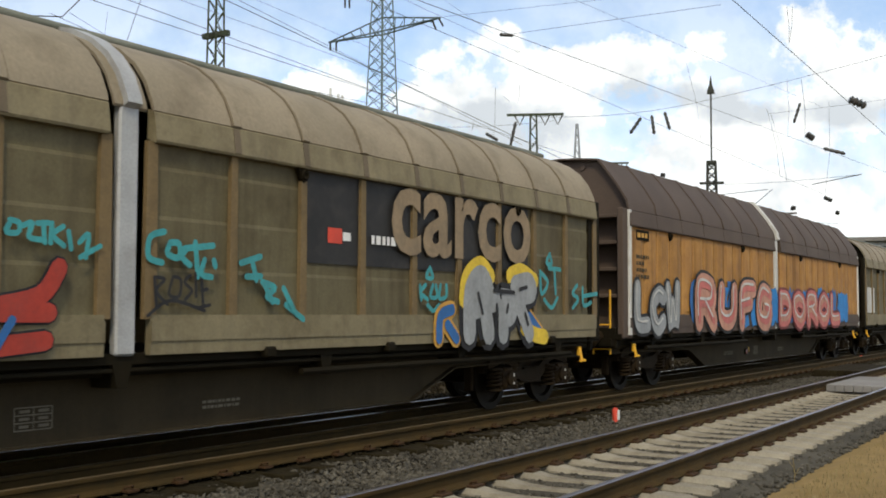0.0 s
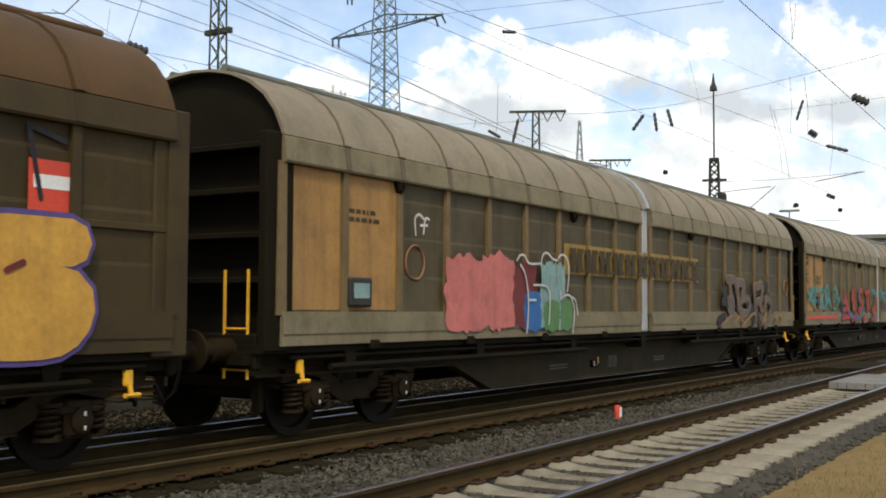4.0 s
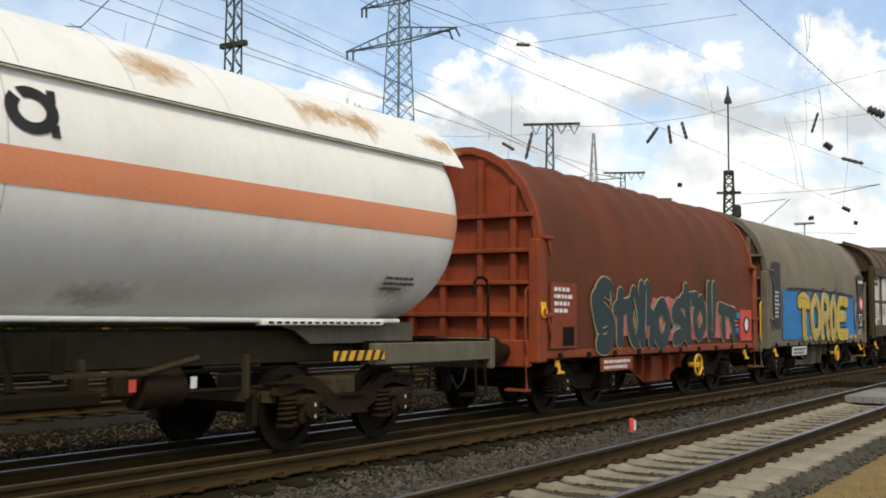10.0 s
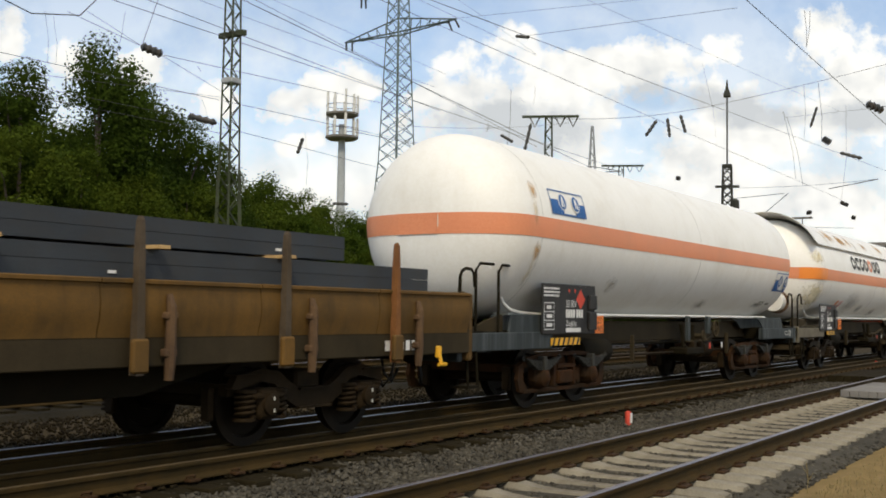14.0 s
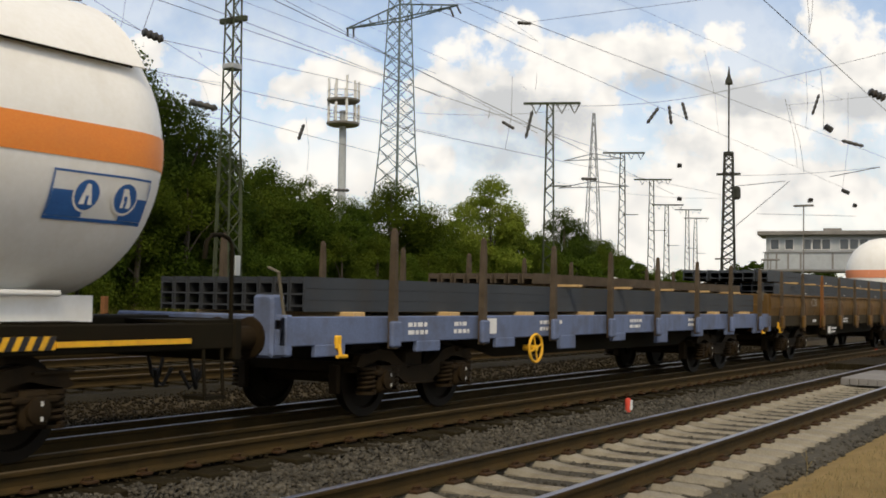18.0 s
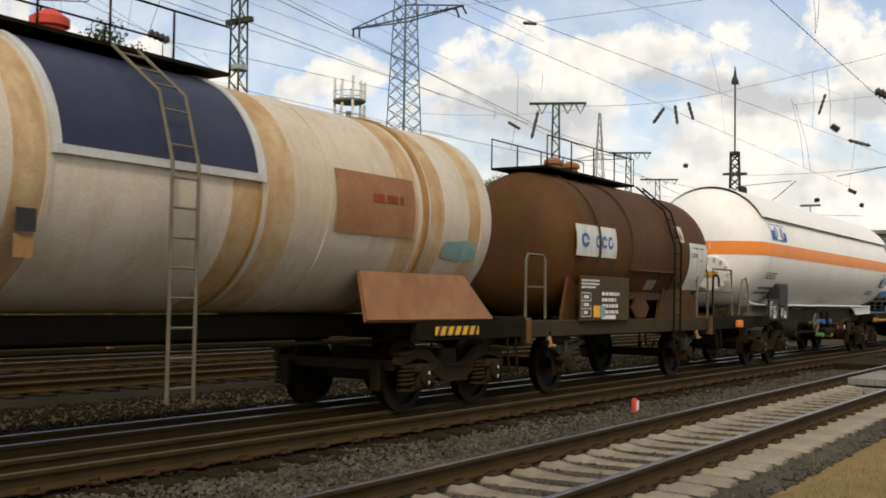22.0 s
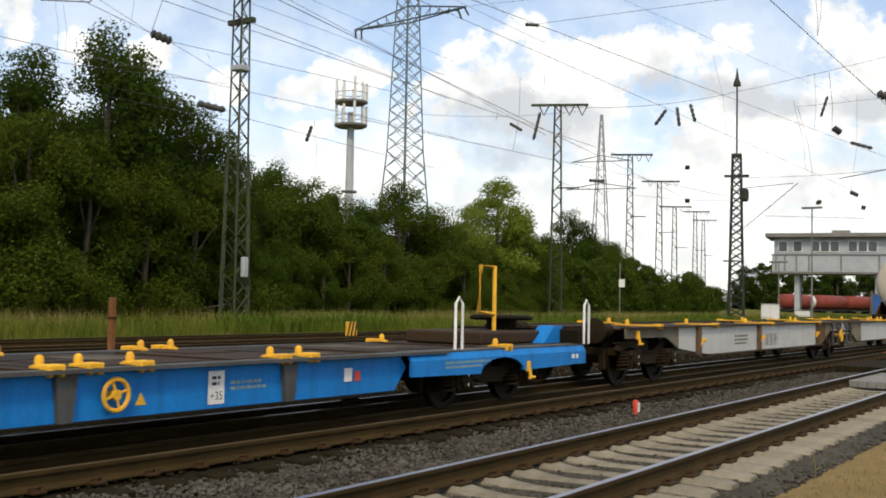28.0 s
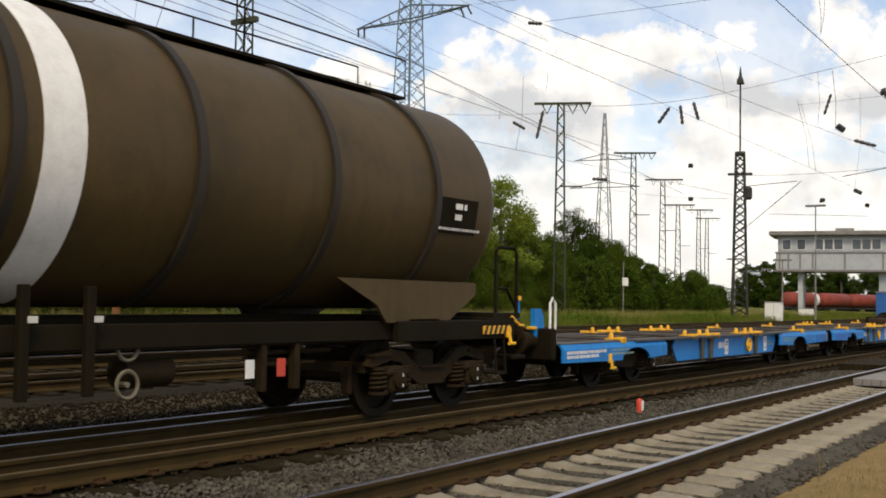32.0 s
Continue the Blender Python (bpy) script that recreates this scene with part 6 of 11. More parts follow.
def ends(wag, h, z=1.02, m=None, inset=0.0):
    """Buffers, draw hook and air hoses at both ends, h metres from the middle."""
    m = m or M_BOGIE
    for e in (-1, 1):
        turn = 0 if e > 0 else 180
        for x in (-0.875, 0.875):
            part("buffer", BUFFER, m, wag, at=pose(x, e * (h - inset), z, 0, 0, turn))
        part("draw_hook", G().box(-0.04, 0.04, h - inset, h + 0.30 - inset, z - 0.06, z + 0.05, 0.015).tube([(0, h + 0.3 - inset, z), (0, h + 0.42 - inset, z - 0.05), (0, h + 0.40 - inset, z - 0.2)], 0.035, 6), m, wag, at=pose(0, 0, 0, 0, 0, turn))
        for x in (-0.32, 0.34):
            part("air_hose", G().tube([(x, h - 0.05, z - 0.12), (x, h + 0.16, z - 0.18), (x, h + 0.24, z - 0.45), (x * 0.8, h + 0.34, z - 0.58), (x * 0.6, h + 0.42, z - 0.38)], 0.026, 7), M_BLACK, wag, at=pose(0, 0, 0, 0, 0, turn), smooth=60)


def handwheel(wag, y, z, x, m, R=0.24):
    g = G().ring((x, y, z), R, 0.022, "x", 24, 6)
    for a in (0.3, 1.87, 3.44, 5.0):
        g.tube([(x, y, z), (x, y + R * math.cos(a), z + R * math.sin(a))], 0.014, 5)
    g.lathe([(0.05, x - 0.2), (0.05, x + 0.02)], (0, y, z), "x", 10)
    return part("handbrake_wheel", g, m, wag)


def lashing(wag, y, z, x, m=None):
    """A cast hook for ropes under the side sill."""
    return part("rope_hook", G().box(x - 0.02, x + 0.04, y - 0.05, y + 0.05, z - 0.06, z + 0.10, 0.015).tube([(x + 0.03, y, z), (x + 0.06, y, z - 0.14), (x + 0.08, y - 0.09, z - 0.14)], 0.025, 6).tube([(x + 0.06, y, z - 0.14), (x + 0.08, y + 0.09, z - 0.14)], 0.025, 6), m or M_YELLOW, wag)


def belly(wag, pts, x=0.95, m=None, label=""):
    """Fish-bellied sole bars: one upright web on each side with a flange along its foot."""
    for s in (-1, 1):
        g = G().plate(pts, s * x - 0.012, s * x + 0.012)
        low = [p for p in pts if p[1] < max(q[1] for q in pts) - 0.02]
        for (a, b), (c, d) in zip(low, low[1:]):
            g.skin([[(s * x - 0.09, a, b - 0.012), (s * x + 0.09, a, b - 0.012), (s * x + 0.09, a, b + 0.012), (s * x - 0.09, a, b + 0.012)],
                    [(s * x - 0.09, c, d - 0.012), (s * x + 0.09, c, d - 0.012), (s * x + 0.09, c, d + 0.012), (s * x - 0.09, c, d + 0.012)]])
        part("sole_bar", g, m or M_SOLE, wag, label)
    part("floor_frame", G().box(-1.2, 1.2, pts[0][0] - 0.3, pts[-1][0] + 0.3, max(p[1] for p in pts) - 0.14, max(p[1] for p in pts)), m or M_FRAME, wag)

# ---- sliding-wall vans ----
ROOFLINE = [(1.42, 3.40), (1.40, 3.48), (1.30, 3.70), (1.14, 3.90), (0.92, 4.06), (0.64, 4.18), (0.34, 4.245), (0.0, 4.265)]


def roof_strip(y0, y1, lift, side=1, line=None, thick=0.03):
    """A curved strip of roof over one half of the van."""
    line = line or ROOFLINE
    out = [(side * (x + lift * (x / 1.42)), z + lift * (0.4 + 0.6 * (1 - x / 1.42))) for x, z in line]
    inn = [(side * max(0.0, x - thick), z - thick) for x, z in line]
    return G().prism(out + inn[::-1], y0, y1)


def van(u0, u1, label, wall, roof, band, rib, pillar, panels=9, extra=False, line=None, ribs=True, end_m=None):
    """A four-axle van with two sliding walls a side under a rounded roof."""
    L = (u1 - u0) / 2
    w = wagon("sliding_wall_van", (u0 + u1) / 2, label)
    end_m = end_m or M_FRAME
    half = L - 0.28
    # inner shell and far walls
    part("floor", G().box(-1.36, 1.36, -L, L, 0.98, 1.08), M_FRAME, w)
    for e in (-1, 1):
        a = e * (L - 0.02)
        part("end_wall", G().prism([(-1.33, 1.08), (1.33, 1.08)] + [(x * 0.96, z - 0.035) for x, z in (line or ROOFLINE)] + [(-x * 0.96, z - 0.035) for x, z in (line or ROOFLINE)[-2::-1]], min(a - e * 0.42, a - e * 0.36), max(a - e * 0.42, a - e * 0.36)), end_m, w)
        for x in (-1.33, 1.33):
            part("corner_post", G().box(x - 0.06, x + 0.06, min(a, a - e * 0.46), max(a, a - e * 0.46), 1.0, 3.42, 0.015), end_m, w)
        for z in (1.75, 2.25, 2.75, 3.25):
            part("end_rail", G().box(-1.3, 1.3, min(a - e * 0.08, a - e * 0.36), max(a - e * 0.08, a - e * 0.36), z, z + 0.07, 0.01), end_m, w)
        part("ladder", G().tube([(1.12, a - e * 0.02, 0.7), (1.12, a - e * 0.02, 1.9)], 0.018, 6).tube([(0.78, a - e * 0.02, 0.7), (0.78, a - e * 0.02, 1.9)], 0.018, 6).tube([(0.78, a - e * 0.02, 0.8), (1.12, a - e * 0.02, 0.8)], 0.015, 6).tube([(0.78, a - e * 0.02, 1.25), (1.12, a - e * 0.02, 1.25)], 0.015, 6), M_YELLOW if e < 0 else end_m, w)
        part("buffer_beam", G().box(-1.25, 1.25, min(a, a - e * 0.12), max(a, a - e * 0.12), 0.80, 1.2, 0.02), M_FRAME, w)
    for s in (1, -1):
        for e in (-1, 1):
            y0, y1 = (-half - 0.02, -0.28) if e < 0 else (0.28, half + 0.02)
            sw = part("sliding_wall", G().prism([(s * 1.33, 1.40)] + [(s * (1.369 - d), z) for z, d in ((1.40, 0.0), (1.86, 0.004), (1.90, 0.016), (2.36, 0.003), (2.40, 0.017), (2.84, 0.003), (2.88, 0.017), (3.13, 0.004))] + [(s * 1.33, 3.13)], y0, y1), wall, w)
            part("lower_rail", G().plate([(y0, 1.06), (y1, 1.06), (y1, 1.44), (y0, 1.44)], s * 1.35, s * 1.425).plate([(y0, 1.19), (y1, 1.19), (y1, 1.38), (y0, 1.38)], s * 1.42, s * 1.44), band, sw)
            part("eave_rail", G().prism([(s * 1.33, 3.09), (s * 1.450, 3.09), (s * 1.462, 3.115), (s * 1.425, 3.375), (s * 1.405, 3.40), (s * 1.33, 3.42)], y0, y1), band, sw)
            part("roof_half", roof_strip(y0, y1, 0.0, s, line), roof, sw, smooth=25)
            step = (y1 - y0) / panels
            for i in range(panels + 1):
                y = y0 + step * i
                wd = 0.06 if 0 < i < panels else 0.08
                if s > 0:
                    if ribs:
                        part("wall_rib", G().plate([(y - wd, 1.40), (y + wd, 1.40), (y + wd * 0.8, 3.10), (y - wd * 0.8, 3.10)], 1.365, 1.415), rib, sw)
                    if 0 < i < panels:
                        part("roof_rib", roof_strip(y - 0.055, y + 0.055, 0.022, s, line), roof, sw, smooth=25)
                        # narrow darker strips along both edges of the rib
                        for d in (-0.062, 0.062):
                            part("rib_seam", roof_strip(y + d - 0.012, y + d + 0.012, 0.010, s, line), M_ROOFRIB if roof is M_BEIGEROOF else (M_BROWN if roof is M_BROWNROOF else M_DARKROOF), sw, smooth=25)
                        part("eave_seam", G().skin([[(1.460, y - 0.05, 3.11), (1.460, y + 0.05, 3.11), (1.466, y + 0.05, 3.12), (1.466, y - 0.05, 3.12)], [(1.424, y - 0.05, 3.372), (1.424, y + 0.05, 3.372), (1.431, y + 0.05, 3.378), (1.431, y - 0.05, 3.378)]]), M_ROOFRIB if roof is M_BEIGEROOF else (M_BROWN if roof is M_BROWNROOF else M_DARKROOF), sw)
            if s > 0 and extra:
                part("waist_rail", G().box(1.365, 1.40, y0, y1, 2.20, 2.27, 0.008), rib, sw)
            if s > 0:
                for f in (0.22, 0.72):
                    y = y0 + (y1 - y0) * f
                    part("wall_latch", G().plate([(y - 0.10, 3.10), (y + 0.06, 3.10), (y + 0.06, 2.96), (y, 2.93), (y - 0.05, 2.97)], 1.375, 1.43).ring((1.44, y + 0.01, 3.02), 0.045, 0.018, "x", 14, 5), M_FRAME, sw)
                for i in range(panels):
                    y = y0 + step * (i + 0.5)
                    if i % 2:
                        part("roller", G().box(1.36, 1.46, y - 0.09, y + 0.09, 0.98, 1.10, 0.02), M_FRAME, sw)
        part("centre_pillar", G().box(min(s * 1.30, s * 1.40), max(s * 1.30, s * 1.40), -0.12, 0.12, 1.06, 3.42, 0.02), pillar, w)
        part("centre_hoop", roof_strip(-0.2, 0.2, -0.012, s, line), roof, w, smooth=25)
        part("centre_hoop", roof_strip(-0.09, 0.09, 0.05, s, line), pillar, w, smooth=25)
        part("ridge_pipe", G().tube([(s * 0.42, -L + 0.35, 4.262), (s * 0.42, L - 0.35, 4.262)], 0.055, 8), M_RIDGE if roof is M_BEIGEROOF else roof, w, smooth=60)
    # guide rails, brackets, underframe
    for s in (-1, 1):
        part("guide_rail", G().box(s * 1.30 - 0.05, s * 1.30 + 0.05, -L + 0.5, L - 0.5, 0.90, 0.945, 0.012), M_FRAME, w)
        part("guide_rail", G().tube([(s * 1.36, -L + 1.2, 0.80), (s * 1.36, -2.6, 0.80)], 0.04, 7), M_FRAME, w), part("guide_rail", G().tube([(s * 1.36, 2.6, 0.80), (s * 1.36, L - 1.2, 0.80)], 0.04, 7), M_FRAME, w)
        for k in range(-3, 4):
            y = k * (L - 1.6) / 3
            part("bracket", G().plate([(y - 0.12, 1.0), (y + 0.12, 1.0), (y + 0.06, 0.76), (y - 0.06, 0.76)], s * 1.0, s * 1.36), M_FRAME, w)
    f = L - 4.4
    belly(w, [(-L + 0.2, 1.0), (-L + 0.2, 0.72), (-f, 0.68), (-f + 1.1, 0.28), (f - 1.1, 0.28), (f, 0.68), (L - 0.2, 0.72), (L - 0.2, 1.0)], x=1.0)
    b = L - 2.04
    bogie(w, -b), bogie(w, b)
    ends(w, L)
    for y in (-L + 0.7, L - 0.7):
        lashing(w, y, 0.80, 1.30, M_YELLOW)
    frame_table(w, M_GREYSTEEL, -0.9, -0.5, 0.42, 0.62, 2, 3, 1.016, 5)
    bars(w, M_GREYSTEEL, -3.3, -2.5, 0.46, 0.56, 2, 9, 1.016)
    bars(w, M_GREYSTEEL, 1.4, 2.1, 0.44, 0.55, 2, 12, 1.016)
    rect("brake_plate", w, M_WHITE, -1.62, -1.5, 0.47, 0.56, 1.06), rect("brake_plate", w, M_YELLOW, -1.48, -1.43, 0.5, 0.62, 1.06), rect("brake_plate", w, M_RED, -1.66, -1.62, 0.47, 0.54, 1.06)
    part("drain_valve", G().lathe([(0.06, 1.0), (0.06, 1.06), (0.03, 1.08)], (0, -1.55, 0.52), "x", 10).box(1.0, 1.06, -1.7, -1.4, 0.44, 0.58, 0.01), M_FRAME, w)
    return w


X = 1.377                      # just off the wall sheet
XR = 1.428                     # off the ribs
XL = 1.446                     # off the lower rail

# leading van, only its rear end passes
c = van(40.62, 62.4, "weathered grey-beige sliding-wall van at the front of the train", M_BEIGE, M_BEIGEROOF, M_BEIGEBAND, M_RIB, M_ALU)
part("graffiti", (lambda g: g)(G().box(X, X + 0.003, -10.3, -9.0, 1.5, 2.4)), P_WHITE, c, "white painted patch")

# van with orange board walls
o = van(18.96, 39.75, "sliding-wall van with orange-brown board walls and graffiti", M_PLANK, M_DARKROOF, M_DARKROOF, M_PLANK, M_WHITEWALL, panels=7, ribs=False,
        line=[(1.42, 3.40), (1.38, 3.60), (1.16, 3.95), (0.95, 4.22), (0.80, 4.40), (0.60, 4.42), (0.30, 4.44), (0.0, 4.45)], end_m=M_DARKROOF)
Lo = (39.75 - 18.96) / 2
for i in range(28):
    y0 = (-Lo + 0.33 + i * 0.70) if i < 14 else (0.31 + (i - 14) * 0.70)
    part("wall_board", G().prism([(1.370, 1.42), (1.395, 1.42), (1.395, 3.08), (1.380, 3.13), (1.370, 3.13)], y0, y0 + 0.665), M_PLANK, o)
    part("board_bulge", G().skin([[(1.394, y0 + 0.05, 1.46), (1.394, y0 + 0.61, 1.46), (1.394, y0 + 0.61, 3.05), (1.394, y0 + 0.05, 3.05)], [(1.412, y0 + 0.18, 1.52), (1.412, y0 + 0.48, 1.52), (1.412, y0 + 0.48, 2.98), (1.412, y0 + 0.18, 2.98)]]), M_PLANK, o)
for e in (-1, 1):
    part("corner_strip", G().box(1.37, 1.43, e * (Lo - 0.3) - 0.05, e * (Lo - 0.3) + 0.05, 1.06, 3.4), M_WHITEWALL, o)
rect("data_plate", o, M_FRAME, -Lo + 0.6, -Lo + 1.25, 2.85, 3.05, 1.416, "dark number plate")
bars(o, P_OCHRE, -Lo + 0.65, -Lo + 1.2, 2.87, 3.03, 1, 3, 1.422)
bars(o, M_BROWN, -Lo + 0.6, -Lo + 1.3, 2.1, 2.6, 4, 8, 1.416)
XO = 1.418
piece(o, "LCW", -10.05, -7.55, 1.08, 2.1, 1.446, P_GREY, P_BLACK, 0.3, 0.06, P_WHITE, label="silver-grey graffiti letters", seed=3)
for k in range(18):
    rk = random.Random(k + 40)
    yk = -7.0 + 0.86 * k
    patch("graffiti", o, P_CAPRI if k % 3 else P_BLUE, yk, yk + rk.uniform(0.8, 1.2), 1.08, 2.12 + rk.uniform(0, 0.22), 1.446 + 0.0005 * k, k, 0.22, "blue halo of the long graffiti", 16)
piece(o, "RUFG", -6.7, -0.7, 1.06, 2.22, 1.458, P_PEACH, P_BLACK, 0.46, 0.07, P_WHITE, P_PINK, "peach-coloured graffiti letters", 5)
piece(o, "DOROL", -0.2, 7.1, 1.06, 2.10, 1.458, P_PINK, P_MAROON, 0.42, 0.07, P_WHITE, P_PEACH, "red graffiti letters", 6)

# van with the large freight lettering
v = van(-3.65, 17.93, "weathered beige sliding-wall van with cargo lettering and graffiti", M_BEIGE, M_BEIGEROOF, M_BEIGEBAND, M_RIB, M_ALU)
cy = 7.14
for a, b in ((-3.30, -2.24), (-2.12, -1.10)):
    rect("ochre_panel", v, M_OCHRE, a - cy, b - cy, 1.46, 3.08, 1.371, "ochre-orange panel")
for a, b in ((9.72, 10.80), (10.92, 11.95), (12.07, 13.12), (13.24, 14.28), (14.40, 15.22)):
    rect("dark_panel", v, M_BLACK, a - cy, b - cy, 2.03, 3.10, 1.371, "charcoal painted field", 0.004)
word("cargo_lettering", v, "carco", P_TAN, 11.42 - cy, 15.22 - cy, 2.2, 3.08, XR, 0.022, label="large faded beige freight lettering")
rect("emblem", v, M_RED, 10.18 - cy, 10.45 - cy, 2.28, 2.46, 1.379), rect("emblem", v, M_WHITE, 10.47 - cy, 10.62 - cy, 2.32, 2.42, 1.379)
bars(v, M_WHITE, 11.0 - cy, 11.6 - cy, 2.3, 2.42, 1, 4, 1.42, "small_name_bars", 0.9)
rect("number_plate", v, M_BLACK, -3.46 - cy, -2.9 - cy, 2.78, 3.02, 1.379, "black plate with a yellow emblem")
bars(v, M_YELLOW, -3.38 - cy, -2.98 - cy, 2.84, 2.98, 1, 7, 1.386)
bars(v, M_BROWN, -3.46 - cy, -2.75 - cy, 2.25, 2.68, 4, 6, 1.379, "wagon_number_bars")
frame_table(v, M_BROWN, -2.0 - cy, -1.45 - cy, 2.25, 2.5, 6, 2, 1.379, 2)
rect("red_stripe", v, M_RED, -3.36 - cy, 0.4 - cy, 1.235, 1.33, 1.441, "faded red stripe")
part("lamp_box", G().box(1.38, 1.46, -2.2 - cy, -1.85 - cy, 1.62, 1.9, 0.02), M_BLACK, v)
rect("lamp_glass", v, M_GREYDARK, -2.15 - cy, -1.9 - cy, 1.66, 1.84, 1.461)
HAND = [[(0.0, 0.62), (0.05, 0.70), (0.06, 0.55), (0.03, 0.38), (0.0, 0.38)], [(0.10, 0.55), (0.16, 0.70), (0.14, 0.85), (0.10, 0.8), (0.09, 0.6), (0.12, 0.33), (0.17, 0.36)], [(0.22, 0.93), (0.18, 0.5), (0.23, 0.08)],
        [(0.27, 0.82), (0.23, 0.4), (0.33, 0.38)], [(0.27, 0.8), (0.38, 0.75), (0.5, 0.88)], [(0.4, 0.5), (0.34, 0.2), (0.42, 0.17), (0.46, 0.0)], [(0.44, 0.73), (0.45, 0.58), (0.42, 0.33), (0.5, 0.37)],
        [(0.56, 0.82), (0.5, 0.46), (0.52, 0.08), (0.57, 0.13), (0.6, 0.48), (0.57, 0.8)], [(0.61, 0.88), (0.64, 0.0)], [(0.61, 0.88), (0.67, 1.0), (0.7, 0.7), (0.66, 0.27), (0.73, 0.45), (0.81, 0.1)]]
CURL = [[(0.0, 0.1), (0.45, 0.02), (0.62, 0.35), (0.4, 0.8), (0.1, 0.85), (0.02, 0.5), (0.2, 0.28), (0.38, 0.52), (0.18, 0.58)], [(0.32, 1.0), (0.4, 0.75), (0.52, 0.9), (0.32, 1.0)], [(0.48, 0.82), (0.72, 0.72)], [(0.58, 0.76), (0.63, 0.52)], [(0.74, 0.52), (0.82, 0.24), (0.94, 0.5), (0.78, 0.43), (1.0, 0.32)]]
tag(v, P_TURQ, HAND, -3.2 - cy, 0.35 - cy, 1.48, 2.24, XR + 0.004, 0.085, "turquoise handwritten graffiti tag")
tag(v, P_TURQ, CURL, -0.15 - cy, 0.85 - cy, 1.5, 2.26, XR + 0.004, 0.05, "turquoise handwritten graffiti tag")
scrawl(v, P_BLUE, [[(-6.14, 1.83), (-6.10, 1.25)], [(-5.31, 1.40), (-4.76, 1.28), (-4.20, 1.32)], [(-3.73, 2.18), (-3.70, 1.83)], [(-3.40, 1.39), (-2.80, 1.55)], [(-4.20, 1.18), (-3.46, 1.24)], [(-1.29, 1.40), (-1.45, 1.16)]], XL + 0.016, 0.08, "blue graffiti strokes")
scrawl(v, P_RED, [[(-5.80, 2.09), (-5.58, 1.84), (-5.35, 1.60), (-5.31, 1.47)], [(-6.02, 1.74), (-5.69, 1.75), (-5.50, 1.59), (-5.79, 1.50), (-6.05, 1.50)], [(-6.13, 1.21), (-5.78, 1.26), (-5.19, 1.29), (-4.87, 1.32)]], XL + 0.008, 0.17, "large red graffiti letters with black outline", edge=P_BLACK, rim=0.02)
scrawl(v, P_RED, [[(-4.72, 1.88), (-4.53, 2.11), (-4.42, 2.18)], [(-4.42, 2.15), (-4.32, 1.81), (-4.30, 1.53)], [(-4.58, 2.01), (-4.50, 1.52)], [(-4.71, 1.19), (-4.32, 1.27), (-3.94, 1.32)]], XL + 0.008, 0.21, edge=P_BLACK, rim=0.02)
scrawl(v, P_RED, [[(-3.11, 2.15), (-3.50, 2.13), (-3.65, 1.91), (-3.32, 1.82), (-3.14, 1.68), (-3.40, 1.51), (-3.69, 1.47)], [(-2.93, 1.16), (-2.63, 1.22)]], XL + 0.008, 0.20, edge=P_BLACK, rim=0.02)
scrawl(v, P_RED, [[(-2.58, 2.11), (-1.93, 2.15)], [(-2.35, 2.09), (-2.31, 1.49)], [(-2.11, 2.10), (-2.14, 1.52)], [(-0.82, 1.85), (-1.02, 1.60), (-1.53, 1.48), (-0.92, 1.46)], [(-1.67, 1.16), (-0.95, 1.22)]], XL + 0.008, 0.17, edge=P_BLACK, rim=0.02)
scrawl(v, P_TURQ, [[(-1.31, 2.20), (-1.34, 2.13), (-1.23, 2.13), (-1.22, 2.21), (-1.31, 2.23)], [(-1.18, 2.19), (-1.09, 2.22), (-1.12, 2.10), (-1.00, 2.08)], [(-1.04, 2.22), (-0.92, 2.23)], [(-0.98, 2.23), (-0.96, 2.06)], [(-0.89, 2.23), (-0.90, 2.06)], [(-0.77, 2.21), (-0.88, 2.13), (-0.76, 2.04)], [(-0.71, 2.17), (-0.68, 2.02)], [(-0.59, 2.08), (-0.49, 2.16), (-0.52, 1.95)], [(-0.58, 1.95), (-0.36, 2.06)]], XR, 0.05, "turquoise graffiti tag")
scrawl(v, P_TURQ, [[(0.42, 2.24), (0.24, 2.18), (0.22, 1.99), (0.39, 1.94)], [(0.50, 2.14), (0.46, 2.03), (0.61, 2.00), (0.61, 2.13), (0.50, 2.14)], [(0.72, 2.09), (0.65, 2.01), (0.76, 1.93)], [(0.83, 2.16), (0.87, 1.82)], [(0.68, 2.09), (1.08, 2.14)], [(0.96, 1.99), (0.92, 1.85), (1.06, 1.82)], [(1.10, 1.99), (1.12, 1.93)]], XR, 0.065, "turquoise graffiti tag")
scrawl(v, P_TURQ, [[(1.50, 1.98), (1.80, 2.06)], [(1.67, 2.02), (1.74, 1.81)], [(1.59, 1.84), (1.81, 1.85)], [(1.85, 1.79), (2.00, 1.58)], [(1.83, 1.79), (2.04, 1.73), (1.90, 1.64), (2.09, 1.58)], [(2.18, 1.73), (2.36, 1.49)], [(2.23, 1.55), (2.53, 1.39)]], XR, 0.07, "turquoise graffiti tag")
scrawl(v, P_TURQ, [[(5.16, 2.06), (5.07, 1.94), (5.23, 1.93), (5.16, 2.06)], [(4.92, 1.82), (4.95, 1.64)], [(5.05, 1.83), (4.93, 1.73), (5.10, 1.64)], [(5.23, 1.83), (5.17, 1.68), (5.33, 1.68), (5.30, 1.83)], [(5.42, 1.84), (5.39, 1.66), (5.56, 1.69), (5.56, 1.84)], [(5.10, 1.57), (5.24, 1.49), (5.38, 1.57)]], XR, 0.06, "turquoise graffiti tag")
